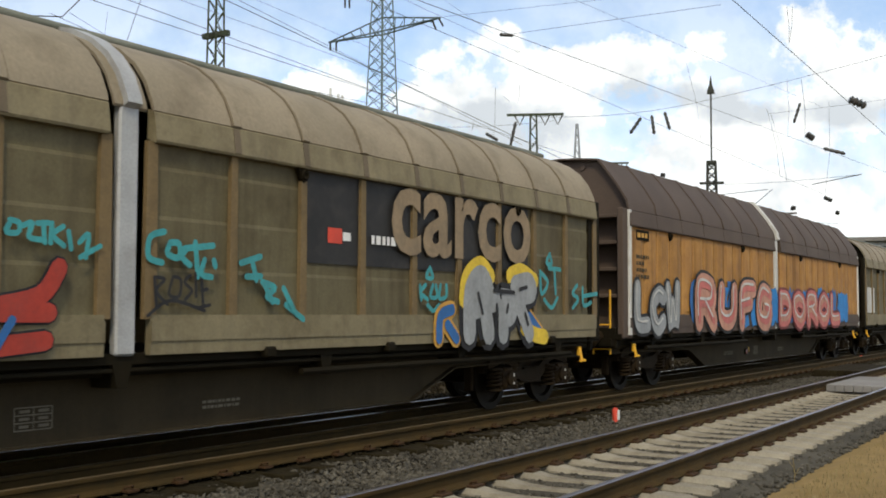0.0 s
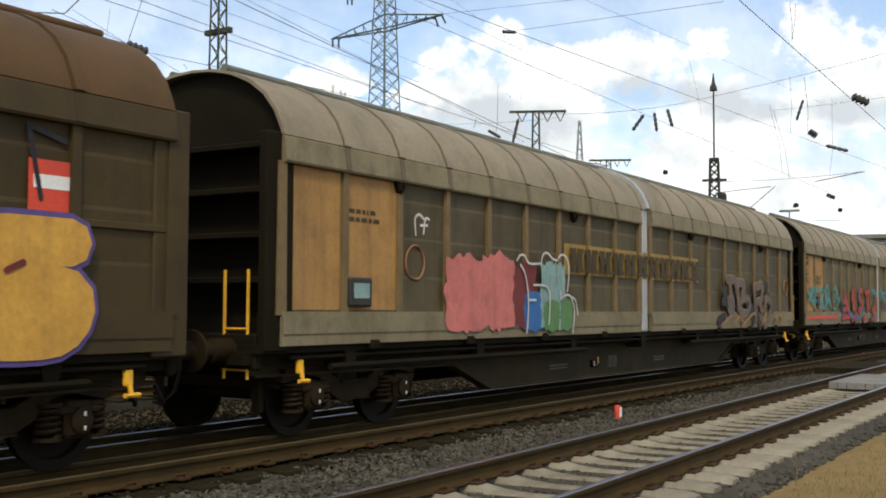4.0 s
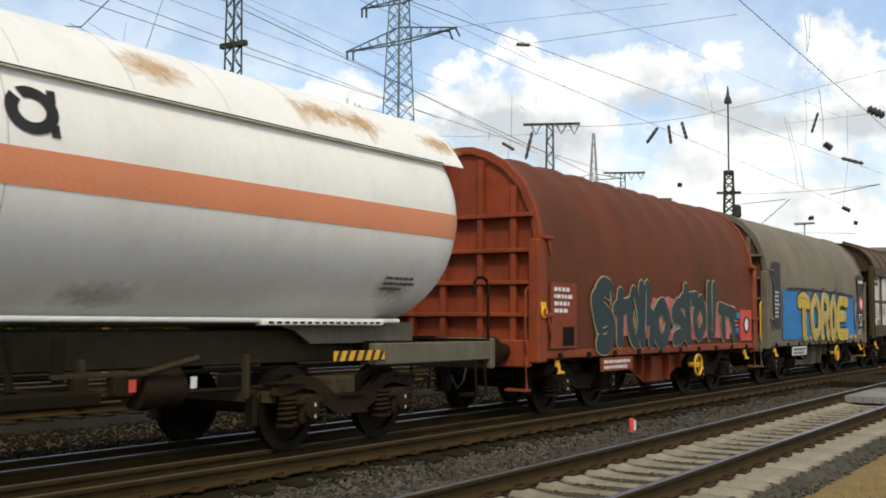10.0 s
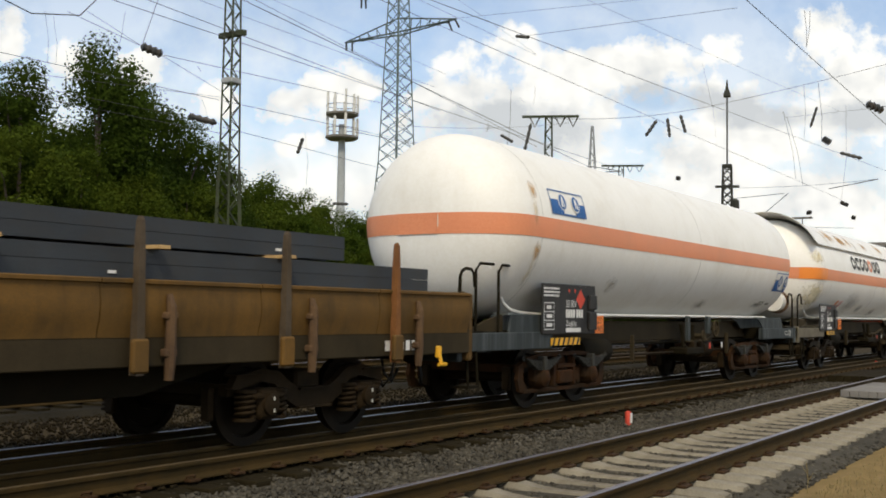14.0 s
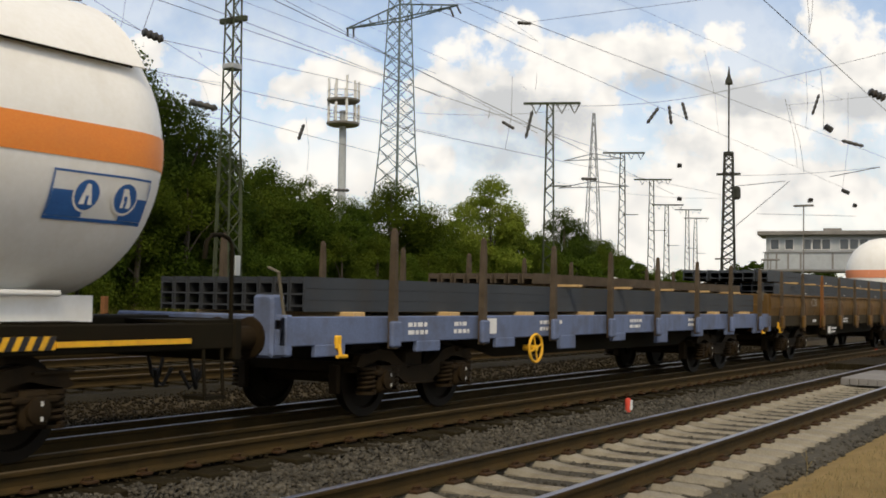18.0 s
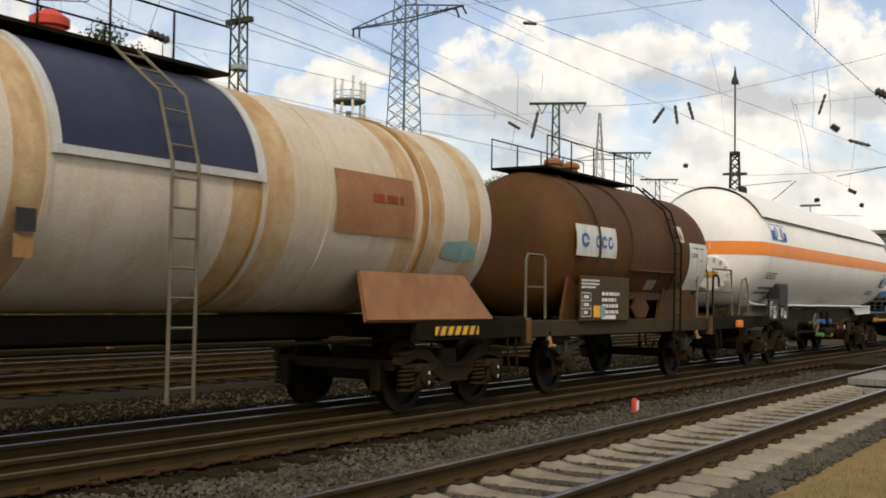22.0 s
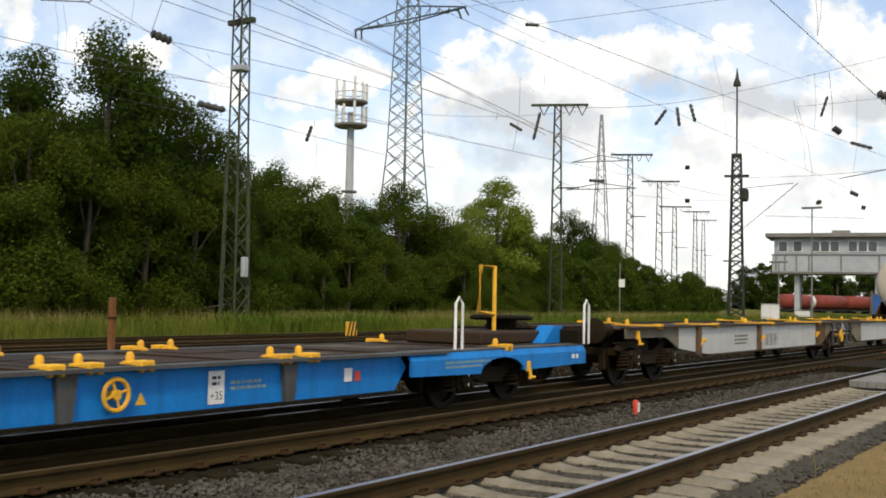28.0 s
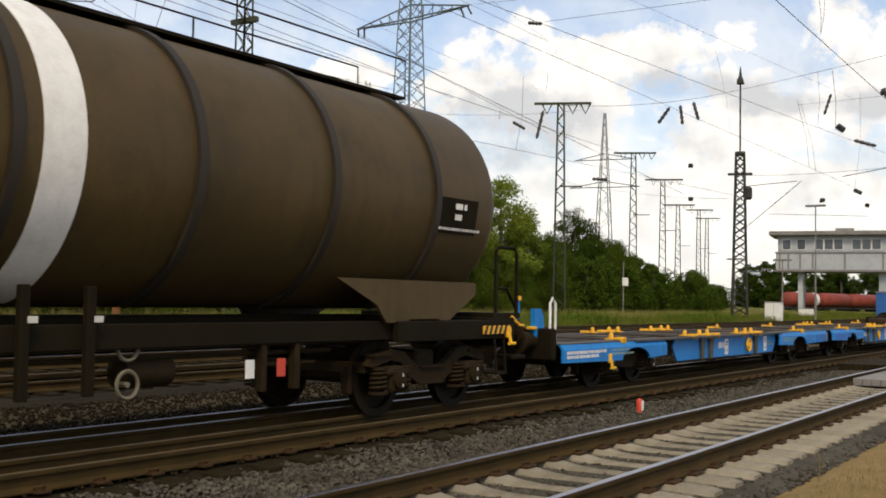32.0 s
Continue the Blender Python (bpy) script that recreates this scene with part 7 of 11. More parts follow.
scrawl(v, P_TURQ, [[(8.72, 2.41), (8.60, 2.27), (8.78, 2.25), (8.72, 2.39)], [(8.38, 2.12), (8.42, 1.77), (8.64, 1.95), (8.38, 2.11)], [(8.68, 2.18), (9.09, 2.17)], [(8.88, 2.16), (8.92, 1.78)], [(8.51, 1.68), (8.77, 1.55), (8.98, 1.71)], [(9.73, 1.93), (9.55, 1.79), (9.77, 1.70), (9.55, 1.55)], [(9.96, 1.89), (10.00, 1.60), (10.30, 1.65)], [(9.96, 1.75), (10.54, 1.80)]], XR, 0.07, "turquoise graffiti tag")
scrawl(v, P_BLACK, [[(0.30, 1.80), (0.33, 1.51)], [(0.30, 1.80), (0.43, 1.78), (0.32, 1.67), (0.47, 1.54)], [(0.54, 1.81), (0.49, 1.64), (0.62, 1.62), (0.64, 1.78), (0.54, 1.81)], [(0.77, 1.83), (0.69, 1.76), (0.79, 1.68), (0.70, 1.59)], [(0.84, 1.85), (0.85, 1.62)], [(0.92, 1.82), (0.95, 1.51)], [(0.92, 1.82), (1.03, 1.83)], [(0.93, 1.68), (1.01, 1.70)], [(0.89, 1.51), (1.05, 1.54)], [(0.22, 1.43), (0.51, 1.58), (0.97, 1.48)]], XR, 0.035, "thin black graffiti tag")
scrawl(v, P_YELLOW, [[(5.99, 1.65), (6.08, 1.97), (6.46, 2.16), (6.76, 1.99)], [(7.34, 2.02), (7.70, 2.10), (8.15, 1.96)], [(7.79, 1.24), (8.16, 1.13), (8.49, 1.09)]], XL + 0.004, 0.24, "yellow graffiti halo")
scrawl(v, P_BLUE, [[(5.69, 1.51), (5.40, 1.42), (5.36, 1.12)], [(5.58, 1.30), (5.81, 1.11)], [(7.97, 1.41), (8.35, 1.15)]], XL + 0.004, 0.16, "blue and orange graffiti edge", edge=P_OCHRE, rim=0.05)
scrawl(v, P_GREY, [[(6.15, 1.18), (6.18, 1.77), (6.46, 1.98), (6.66, 1.82)], [(6.49, 1.76), (6.62, 1.42), (6.69, 1.17)], [(6.30, 1.54), (6.86, 1.65)]], XL + 0.010, 0.34, "silver graffiti letters with black outline", edge=P_BLACK, rim=0.09)
scrawl(v, P_GREY, [[(7.13, 1.15), (7.13, 1.67)], [(7.06, 1.68), (7.43, 1.63), (7.34, 1.42), (7.13, 1.42)], [(7.48, 1.88), (7.92, 1.94), (8.03, 1.78), (7.62, 1.72)], [(7.62, 1.59), (7.95, 1.15)]], XL + 0.012, 0.3, edge=P_BLACK, rim=0.09)
scrawl(v, P_BLACK, [[(6.37, 1.74), (6.50, 1.46)], [(6.91, 1.58), (6.86, 1.17)], [(7.25, 1.58), (7.21, 1.48)], [(7.61, 1.82), (7.84, 1.86)], [(7.79, 1.46), (7.88, 1.29)], [(6.82, 1.79), (7.43, 1.77)]], XL + 0.022, 0.06)

# beige van with the yellow name strip
v = van(-26.39, -4.60, "weathered beige sliding-wall van with a yellow strip and graffiti", M_BEIGEDARK, M_BEIGEROOF, M_BEIGEBAND, M_RIB, M_ALU)
cy = -15.5
for a, b in ((-26.1, -25.05), (-24.93, -23.87)):
    rect("ochre_panel", v, M_OCHRE, a - cy, b - cy, 1.46, 3.08, 1.371, "ochre-orange panel")
rect("name_strip", v, P_GOLD, -19.0 - cy, -15.78 - cy, 2.06, 2.57, 1.372, "faded golden name strip"), rect("name_strip", v, P_GOLD, -15.22 - cy, -12.4 - cy, 2.06, 2.57, 1.372, "faded golden name strip")
rect("name_strip", v, P_GOLD, -15.62 - cy, -15.38 - cy, 2.06, 2.57, 1.401)
for i in range(20):                                   # the strip runs on over the ribs
    y = (-10.635 + 1.15056 * i) if i < 10 else (0.28 + 1.15056 * (i - 10))
    if -19.0 < y + cy < -12.2:
        rect("name_strip", v, P_GOLD, y - 0.055, y + 0.055, 2.06, 2.57, 1.4155)
for i in range(11):                                   # the name's letters as plain serifed blocks
    y = -18.88 + i * 0.585 - cy
    z0, z1 = 2.10 + 0.0 * i, 2.50
    k = (0.12, 0.05, 0.16)[i % 3]
    ring = [(0.0, 0.0), (0.23, 0.0), (0.23, k), (0.29, k), (0.29, 0.0), (0.52, 0.0), (0.52, 0.07), (0.47, 0.07), (0.47, 0.33), (0.52, 0.33), (0.52, 0.40), (0.29, 0.40), (0.29, k + 0.12), (0.23, k + 0.12), (0.23, 0.40), (0.0, 0.40), (0.0, 0.33), (0.05, 0.33), (0.05, 0.07), (0.0, 0.07)]
    g = G().plate([(y + p, z0 + q) for p, q in ring], XR, XR + 0.003)
    part("name_block", g, M_BROWN, v)
bars(v, M_BROWN, -24.9 - cy, -24.1 - cy, 2.5, 2.7, 2, 6, 1.379)
part("lamp_box", G().box(1.38, 1.46, -24.95 - cy, -24.5 - cy, 1.5, 1.85, 0.02), M_BLACK, v)
rect("lamp_glass", v, P_SKY, -24.88 - cy, -24.57 - cy, 1.6, 1.78, 1.461)
part("warning_ring", G().ring((1.38, -23.45 - cy, 2.08), 0.22, 0.014, "x", 28, 4), M_FADEDBROWN, v)
for k, (a, b, z1, m) in enumerate(((-22.9, -21.6, 2.3, P_PINK), (-21.9, -20.75, 2.35, P_PINK), (-20.95, -20.08, 2.26, P_MAROON), (-20.6, -19.85, 1.78, P_BLUE), (-20.05, -19.35, 2.32, P_SKY), (-19.55, -19.1, 2.28, P_SKY), (-19.95, -19.3, 1.66, P_GREEN), (-19.35, -18.82, 1.68, P_GREEN))):
    patch("graffiti", v, m, a - cy, b - cy, 1.10, z1, XL + 0.004 + 0.002 * k, k + 20, 0.10, "rainbow-coloured graffiti patch", 40)
patch("graffiti", v, P_SKY, -19.46 - cy, -19.28 - cy, 1.75, 2.26, XL + 0.022, 33, 0.1, n=16)
scrawl(v, P_WHITE, [[(-5.33, 2.21), (-5.23, 2.29), (-5.09, 2.29), (-4.94, 2.18), (-4.59, 2.19)], [(-5.22, 2.15), (-5.08, 2.02), (-4.99, 1.78), (-4.97, 1.50), (-5.02, 1.12)], [(-4.96, 1.62), (-4.72, 1.62)], [(-4.79, 1.85), (-4.33, 1.83), (-4.24, 1.60), (-4.28, 1.25)], [(-4.56, 2.17), (-4.47, 2.34), (-4.31, 2.36), (-4.14, 2.28), (-3.98, 2.26)], [(-3.94, 2.30), (-3.81, 2.36), (-3.63, 2.31), (-3.55, 2.10), (-3.62, 1.77)], [(-3.86, 1.64), (-3.65, 1.71), (-3.47, 1.68), (-3.34, 1.45), (-3.40, 1.10)], [(-3.43, 1.68), (-3.29, 1.62), (-3.21, 1.40)], [(-3.86, 1.77), (-3.84, 1.64)]], XL + 0.024, 0.035, "white outline of the bubble-shaped graffiti")
scrawl(v, P_WHITE, [[(-8.09, 2.43), (-8.11, 2.63), (-8.02, 2.70), (-7.91, 2.65)], [(-7.91, 2.46), (-7.87, 2.65), (-7.78, 2.65)], [(-7.98, 2.56), (-7.82, 2.57)]], XL + 0.024, 0.035)
scrawl(v, P_BLACK, [[(4.59, 1.94), (4.71, 1.82)], [(4.53, 1.67), (4.79, 1.64), (4.97, 1.41)], [(4.21, 1.24), (4.62, 1.32)], [(6.19, 2.09), (6.35, 1.87)], [(6.35, 1.53), (6.80, 1.50), (6.81, 1.20)], [(7.16, 1.40), (7.41, 1.08)], [(7.98, 2.09), (8.05, 2.06)], [(8.11, 1.84), (8.46, 1.47)]], XL + 0.004, 0.22, "black spray blots behind the faded letters")
scrawl(v, P_DUSK, [[(4.82, 2.18), (5.33, 2.18), (5.52, 2.09)], [(5.00, 2.13), (5.15, 1.77), (5.24, 1.44)], [(4.88, 1.68), (5.24, 1.71), (5.23, 1.47), (4.92, 1.47)], [(4.92, 1.62), (4.97, 1.47)], [(5.42, 2.12), (6.13, 2.09), (5.93, 1.79)], [(5.57, 2.10), (5.68, 1.50)], [(5.78, 1.53), (5.88, 1.72), (6.35, 1.77), (6.55, 1.60), (6.25, 1.40), (5.83, 1.44)]], XL + 0.010, 0.16, "faded peach graffiti letters", edge=P_MUTED, rim=0.03)
scrawl(v, P_DUSK, [[(6.97, 2.06), (7.04, 1.40)], [(7.09, 2.04), (7.62, 2.10), (7.55, 1.76), (7.16, 1.68)], [(7.40, 1.68), (7.59, 1.47)], [(7.85, 1.69), (8.11, 1.77), (8.39, 1.58), (8.12, 1.21), (7.79, 1.11)], [(7.91, 1.76), (7.81, 1.47)]], XL + 0.010, 0.16, edge=P_MUTED, rim=0.03)
scrawl(v, P_MUTED, [[(4.41, 1.15), (4.71, 1.23), (5.06, 1.35), (5.25, 1.41)], [(5.25, 1.16), (5.78, 1.34), (5.94, 1.11)], [(6.04, 1.14), (6.47, 1.30)], [(6.58, 1.33), (6.98, 1.40), (7.04, 1.09)], [(7.53, 1.11), (7.85, 1.40)], [(8.68, 1.28), (8.90, 1.32), (8.78, 1.16), (8.68, 1.15)], [(8.97, 1.28), (9.02, 1.15)], [(9.12, 1.32), (9.43, 1.30), (9.28, 1.14)]], XL + 0.010, 0.07)
part("warning_ring", G().ring((1.38, -5.4 - cy, 2.08), 0.2, 0.014, "x", 28, 4), M_FADEDBROWN, v)

# brown van with white doors
v = van(-49.53, -27.50, "dark brown sliding-wall van with white door panels and graffiti", M_BROWN, M_BROWNROOF, M_BROWN, M_BROWN, M_BROWN, extra=True, end_m=M_BROWN)
cy = -38.515
for a, b in ((-49.36, -48.34), (-48.18, -47.14)):
    rect("white_door", v, M_WHITEWALL, a - cy, b - cy, 2.29, 3.08, 1.371, "dirty white door panel"), rect("white_door", v, M_WHITEWALL, a - cy, b - cy, 1.30, 2.19, 1.371, "dirty white door panel")
rect("number_plate", v, M_BLACK, -49.15 - cy, -48.55 - cy, 2.78, 3.05, 1.379), bars(v, M_YELLOW, -49.1 - cy, -48.6 - cy, 2.85, 3.0, 1, 3, 1.386)
bars(v, M_BLACK, -49.3 - cy, -48.7 - cy, 1.65, 2.1, 4, 5, 1.379, "wagon_number_bars")
frame_table(v, M_GREYSTEEL, -48.05 - cy, -47.35 - cy, 1.8, 2.05, 6, 2, 1.379, 3), frame_table(v, M_GREYSTEEL, -48.75 - cy, -48.45 - cy, 1.75, 1.95, 1, 2, 1.379, 4)
part("card_holder", G().box(1.378, 1.40, -48.75 - cy, -48.42 - cy, 1.36, 1.62, 0.01), M_OCHRE, v)
part("warning_sign", G().lathe([(0.28, 1.376), (0.28, 1.381)], (0, -46.6 - cy, 2.75), "x", 30), P_FADED, v, "round faded warning sign")
part("warning_ring", G().ring((1.384, -46.6 - cy, 2.75), 0.27, 0.014, "x", 30, 4), M_FADEDBROWN, v)
part("warning_bar", G().plate([(-46.78 - cy, 2.62), (-46.74 - cy, 2.58), (-46.42 - cy, 2.88), (-46.46 - cy, 2.92)], 1.384, 1.388), M_FADEDBROWN, v)
scrawl(v, P_LILAC, [[(-7.97, 1.58), (-7.79, 1.66), (-7.63, 1.59), (-7.69, 1.49), (-7.92, 1.51)], [(-7.79, 1.46), (-7.72, 1.28)], [(-7.43, 1.88), (-7.27, 1.94), (-7.20, 1.65), (-7.21, 1.19)], [(-6.82, 1.93), (-6.85, 1.65), (-7.04, 1.60)], [(-6.83, 1.60), (-6.80, 1.18)]], XL + 0.008, 0.2, "lilac-white graffiti letters with purple outline", edge=P_PURPLE, rim=0.06)
scrawl(v, P_LILAC, [[(-6.64, 1.15), (-6.63, 1.91), (-6.38, 1.55), (-6.17, 1.91), (-6.08, 1.17)]], XL + 0.010, 0.22, edge=P_PURPLE, rim=0.06)
scrawl(v, P_LILAC, [[(-5.34, 1.94), (-5.66, 1.90), (-5.84, 1.73), (-5.57, 1.61), (-5.28, 1.49), (-5.37, 1.25), (-5.83, 1.16)], [(-4.94, 1.49), (-4.85, 1.62), (-4.77, 1.46), (-4.89, 1.34)]], XL + 0.012, 0.24, edge=P_PURPLE, rim=0.06)
scrawl(v, P_LILAC, [[(-8.11, 1.63), (-8.05, 1.61)], [(-7.72, 1.92), (-7.69, 1.82)], [(-6.84, 2.10), (-6.82, 2.04)], [(-5.80, 2.09), (-5.79, 2.03)], [(-5.10, 1.93), (-5.08, 1.87)], [(-4.79, 1.27), (-4.64, 1.17)], [(-4.64, 1.53), (-4.59, 1.37)], [(-6.33, 1.15), (-6.25, 1.08)]], XL + 0.008, 0.07, edge=P_PURPLE, rim=0.02)
scrawl(v, P_PURPLE, [[(-7.01, 2.00), (-6.97, 1.95)], [(-6.05, 1.78), (-6.00, 1.43)], [(-5.05, 1.68), (-4.95, 1.56)], [(-4.69, 1.66), (-4.79, 1.24)], [(-7.47, 1.98), (-7.50, 1.75)], [(-5.15, 2.06), (-5.10, 1.93)]], XL + 0.005, 0.1)
scrawl(v, P_GREY, [[(-4.38, 1.50), (-4.40, 1.35)], [(-4.48, 1.42), (-4.29, 1.43)], [(-4.22, 1.70), (-4.10, 1.30)], [(-3.94, 1.70), (-4.02, 1.13)], [(-4.14, 1.43), (-3.93, 1.46)], [(-3.82, 1.33), (-3.76, 1.63), (-3.61, 1.43), (-3.44, 1.64), (-3.39, 1.36)], [(-2.97, 1.64), (-3.28, 1.53), (-2.84, 1.43), (-3.03, 1.11)], [(-2.51, 1.50), (-2.51, 1.37)], [(-2.64, 1.43), (-2.37, 1.44)]], XL + 0.004, 0.075, "white graffiti words")
scrawl(v, P_GREY, [[(-2.33, 1.79), (-2.30, 1.34)], [(-2.37, 1.79), (-2.02, 1.77)], [(-2.33, 1.54), (-2.09, 1.54)], [(-2.30, 1.34), (-2.02, 1.35)], [(-1.87, 1.66), (-1.87, 1.34)], [(-1.90, 1.66), (-1.65, 1.58), (-1.84, 1.50), (-1.61, 1.43), (-1.87, 1.34)], [(-1.50, 1.66), (-1.45, 1.11)], [(-1.50, 1.66), (-1.24, 1.68)], [(-1.46, 1.47), (-1.24, 1.51)], [(-1.11, 1.75), (-1.08, 1.43)], [(-1.08, 1.33), (-1.07, 1.30)], [(-0.82, 1.77), (-0.89, 1.43)], [(-0.95, 1.35), (-0.94, 1.31)], [(-0.46, 1.79), (-0.63, 1.44)], [(-0.69, 1.36), (-0.68, 1.32)]], XL + 0.004, 0.075)
scrawl(v, P_GREY, [[(-2.87, 1.79), (-2.78, 2.01), (-2.64, 2.09)], [(-2.51, 1.87), (-2.30, 2.10)], [(-2.44, 1.87), (-2.41, 2.02)], [(-2.37, 2.21), (-2.36, 2.17)]], XL - 0.06, 0.06)
scrawl(v, P_GREY, [[(0.34, 1.60), (0.53, 1.42)], [(0.81, 1.16), (0.91, 1.96), (0.72, 2.04)], [(1.11, 1.96), (1.30, 1.15)], [(1.41, 1.11), (1.62, 1.97), (2.04, 1.14)], [(2.26, 1.14), (2.38, 1.99)], [(2.72, 1.95), (3.56, 2.02), (3.55, 1.12)], [(2.95, 1.42), (3.18, 1.13)], [(4.33, 1.83), (4.74, 1.84), (4.41, 1.58), (4.79, 1.53), (4.32, 1.37)]], XL + 0.008, 0.2, "silver graffiti letters with black outline", edge=P_BLACK, rim=0.07)
scrawl(v, P_OCHRE, [[(5.30, 1.96), (6.20, 2.00), (6.03, 1.58)], [(5.30, 1.90), (5.64, 1.58), (6.33, 1.19)], [(5.59, 1.64), (6.19, 1.64)], [(6.33, 1.19), (7.82, 1.18)]], XL + 0.008, 0.42, "yellow-orange graffiti letters", edge=P_PURPLE, rim=0.05)
scrawl(v, P_OCHRE, [[(6.83, 1.99), (6.97, 1.25)], [(6.99, 1.97), (7.91, 1.99), (7.66, 1.65), (7.15, 1.65)], [(7.15, 1.59), (8.00, 1.54), (7.82, 1.20)], [(9.52, 2.04), (8.49, 2.00), (8.55, 1.66), (9.50, 1.60), (9.37, 1.26), (8.35, 1.27)]], XL + 0.010, 0.42, edge=P_PURPLE, rim=0.05)
scrawl(v, P_MAROON, [[(5.83, 1.80), (6.19, 1.84)], [(5.94, 1.58), (6.37, 1.42)], [(7.43, 1.86), (7.49, 1.77)], [(7.48, 1.51), (7.48, 1.39)], [(9.01, 1.85), (8.85, 1.78)], [(8.20, 1.96), (8.25, 1.30)], [(6.51, 1.93), (6.56, 1.42)]], XL + 0.020, 0.06)
scrawl(v, P_BLACK, [[(9.10, 3.03), (9.24, 2.41)], [(9.10, 3.03), (9.49, 2.93)]], 1.378, 0.05)
rg = random.Random(8)
for i in range(9):
    a = -42.4 + i * 1.42
    patch("faded_paint", v, P_SMUDGE, a - cy, a + rg.uniform(0.75, 1.1) - cy, 2.30, 3.0 + rg.uniform(-0.15, 0.1), 1.374, 60 + i, 0.25, "faded old paint")
rect("sign", v, M_RED, -29.4 - cy, -28.9 - cy, 2.3, 2.75, 1.379), rect("sign", v, M_WHITE, -29.35 - cy, -28.95 - cy, 2.5, 2.62, 1.384)
handwheel(v, -32.4 - cy, 0.55, 1.12, M_BROWN, 0.26)

# ---- telescoping tarpaulin wagons ----
def tarp_profile(k, top, w=1.40, z0=1.02):
    """Half outline of the stretched cover; k swells it between the hoops."""
    pts = [(w, z0), (w + 0.01, 1.6), (w, 2.3), (w - 0.03, 2.8), (w - 0.13, 3.25), (w - 0.34, 3.68), (w - 0.66, 4.0), (w - 1.0, 4.19), (0.18, top - 0.01), (0, top)]
    out = []
    for x, z in pts:
        f = max(0.0, (z - 2.2) / 2.0)
        out.append((x - k * f * 0.6 * (x / w), z - k * f))
    return out


def tarp_wagon(u0, u1, label, cover, steel, wave, top=4.26):
    L = (u1 - u0) / 2
    w = wagon("tarpaulin_wagon", (u0 + u1) / 2, label)
    rings, n = [], 48
    a = L - 0.35
    for i in range(n + 1):
        y = -a + 2 * a * i / n
        ph = (y + a) / (2 * a) * 9
        k = wave * math.sin(math.pi * (ph % 1.0)) ** 2
        half = tarp_profile(k, top)
        rings.append([(x, y, z) for x, z in half] + [(-x, y, z) for x, z in half[-2::-1]])
    part("cover", G().skin(rings, closed=False), cover, w, "stretched tarpaulin cover", smooth=45)
    for e in (-1, 1):
        y = e * a
        hoop = tarp_profile(-0.01, top + 0.02, 1.43, 1.0)
        ring = hoop + [(-x, z) for x, z in hoop[-2::-1]]
        inner = [(x * 0.93, 1.0 + (z - 1.0) * 0.965) for x, z in ring]
        part("end_hoop", G().prism(ring + inner[::-1], min(y, y + e * 0.14), max(y, y + e * 0.14)), steel, w, smooth=30)
        ew = part("end_wall", G().prism([(x * 0.96, 1.0 + (z - 1.0) * 0.975) for x, z in ring], min(y + e * 0.02, y + e * 0.07), max(y + e * 0.02, y + e * 0.07)), M_BROWNROOF if cover is M_GREYTARP else steel, w)
        yo = y + e * 0.07
        for x in (-0.95, -0.35, 0.35, 0.95):
            part("end_rib", G().box(x - 0.05, x + 0.05, min(yo, yo + e * 0.13), max(yo, yo + e * 0.13), 1.0, 3.6 if abs(x) > 0.5 else 4.05, 0.012), steel, ew)
        for z in (1.55, 2.05, 2.55, 3.1):
            part("end_rail", G().box(-1.3, 1.3, min(yo, yo + e * 0.16), max(yo, yo + e * 0.16), z, z + 0.07, 0.012), steel, ew)
        for x in (-1.36, 1.36):
            part("corner_post", G().box(x - 0.09, x + 0.09, min(y - e * 0.02, y + e * 0.28), max(y - e * 0.02, y + e * 0.28), 0.85, 2.75, 0.02), steel, w)
        for z in (1.55, 2.75):
            part("tension_lever", G().box(1.40, 1.50, min(y - e * 0.15, y + e * 0.12), max(y - e * 0.15, y + e * 0.12), z, z + 0.06, 0.012).tube([(1.46, y, z), (1.48, y - e * 0.1, z - 0.25)], 0.025, 6), steel, w)
        part("grab_rail", G().tube([(1.32, y + e * 0.40, 1.05), (1.32, y + e * 0.46, 1.2), (1.32, y + e * 0.46, 1.95), (1.32, y + e * 0.36, 2.0)], 0.02, 6), M_YELLOW if cover is M_GREYTARP else steel, w, smooth=60)
        if cover is M_REDTARP and e < 0:
            part("yellow_eye", G().ring((1.47, y + e * 0.12, 1.62), 0.075, 0.02, "x", 18, 6).box(1.44, 1.47, y + e * 0.12 - 0.08, y + e * 0.12 + 0.08, 1.68, 1.78, 0.01), M_YELLOW, w)
        part("step", G().tube([(1.30, y + e * 0.42, 0.95), (1.34, y + e * 0.44, 0.45), (1.0, y + e * 0.44, 0.45)], 0.022, 6).box(1.0, 1.36, y + e * 0.44 - 0.09, y + e * 0.44 + 0.09, 0.43, 0.46), M_YELLOW if e > 0 and cover is M_GREYTARP else steel, w)
        part("buffer_beam", G().box(-1.3, 1.3, min(y + e * 0.2, y + e * 0.35), max(y + e * 0.2, y + e * 0.35), 0.78, 1.2, 0.02), steel, w)
    for s in (-1, 1):
        part("side_sill", G().box(min(s * 1.22, s * 1.42), max(s * 1.22, s * 1.42), -a, a, 0.90, 1.03, 0.015), steel, w)
        for i in range(10):
            y = -a + 0.5 + i * (2 * a - 1) / 9
            part("cover_roller", G().box(s * 1.40 - 0.03, s * 1.40 + 0.05, y - 0.06, y + 0.06, 0.88, 0.99, 0.012), M_FRAME, w)
        # deep trough webs between the bogies
        part("trough_web", G().plate([(-2.0, 0.92), (-0.55, 0.34), (0.55, 0.34), (2.0, 0.92)], s * 1.06, s * 1.09), steel, w)
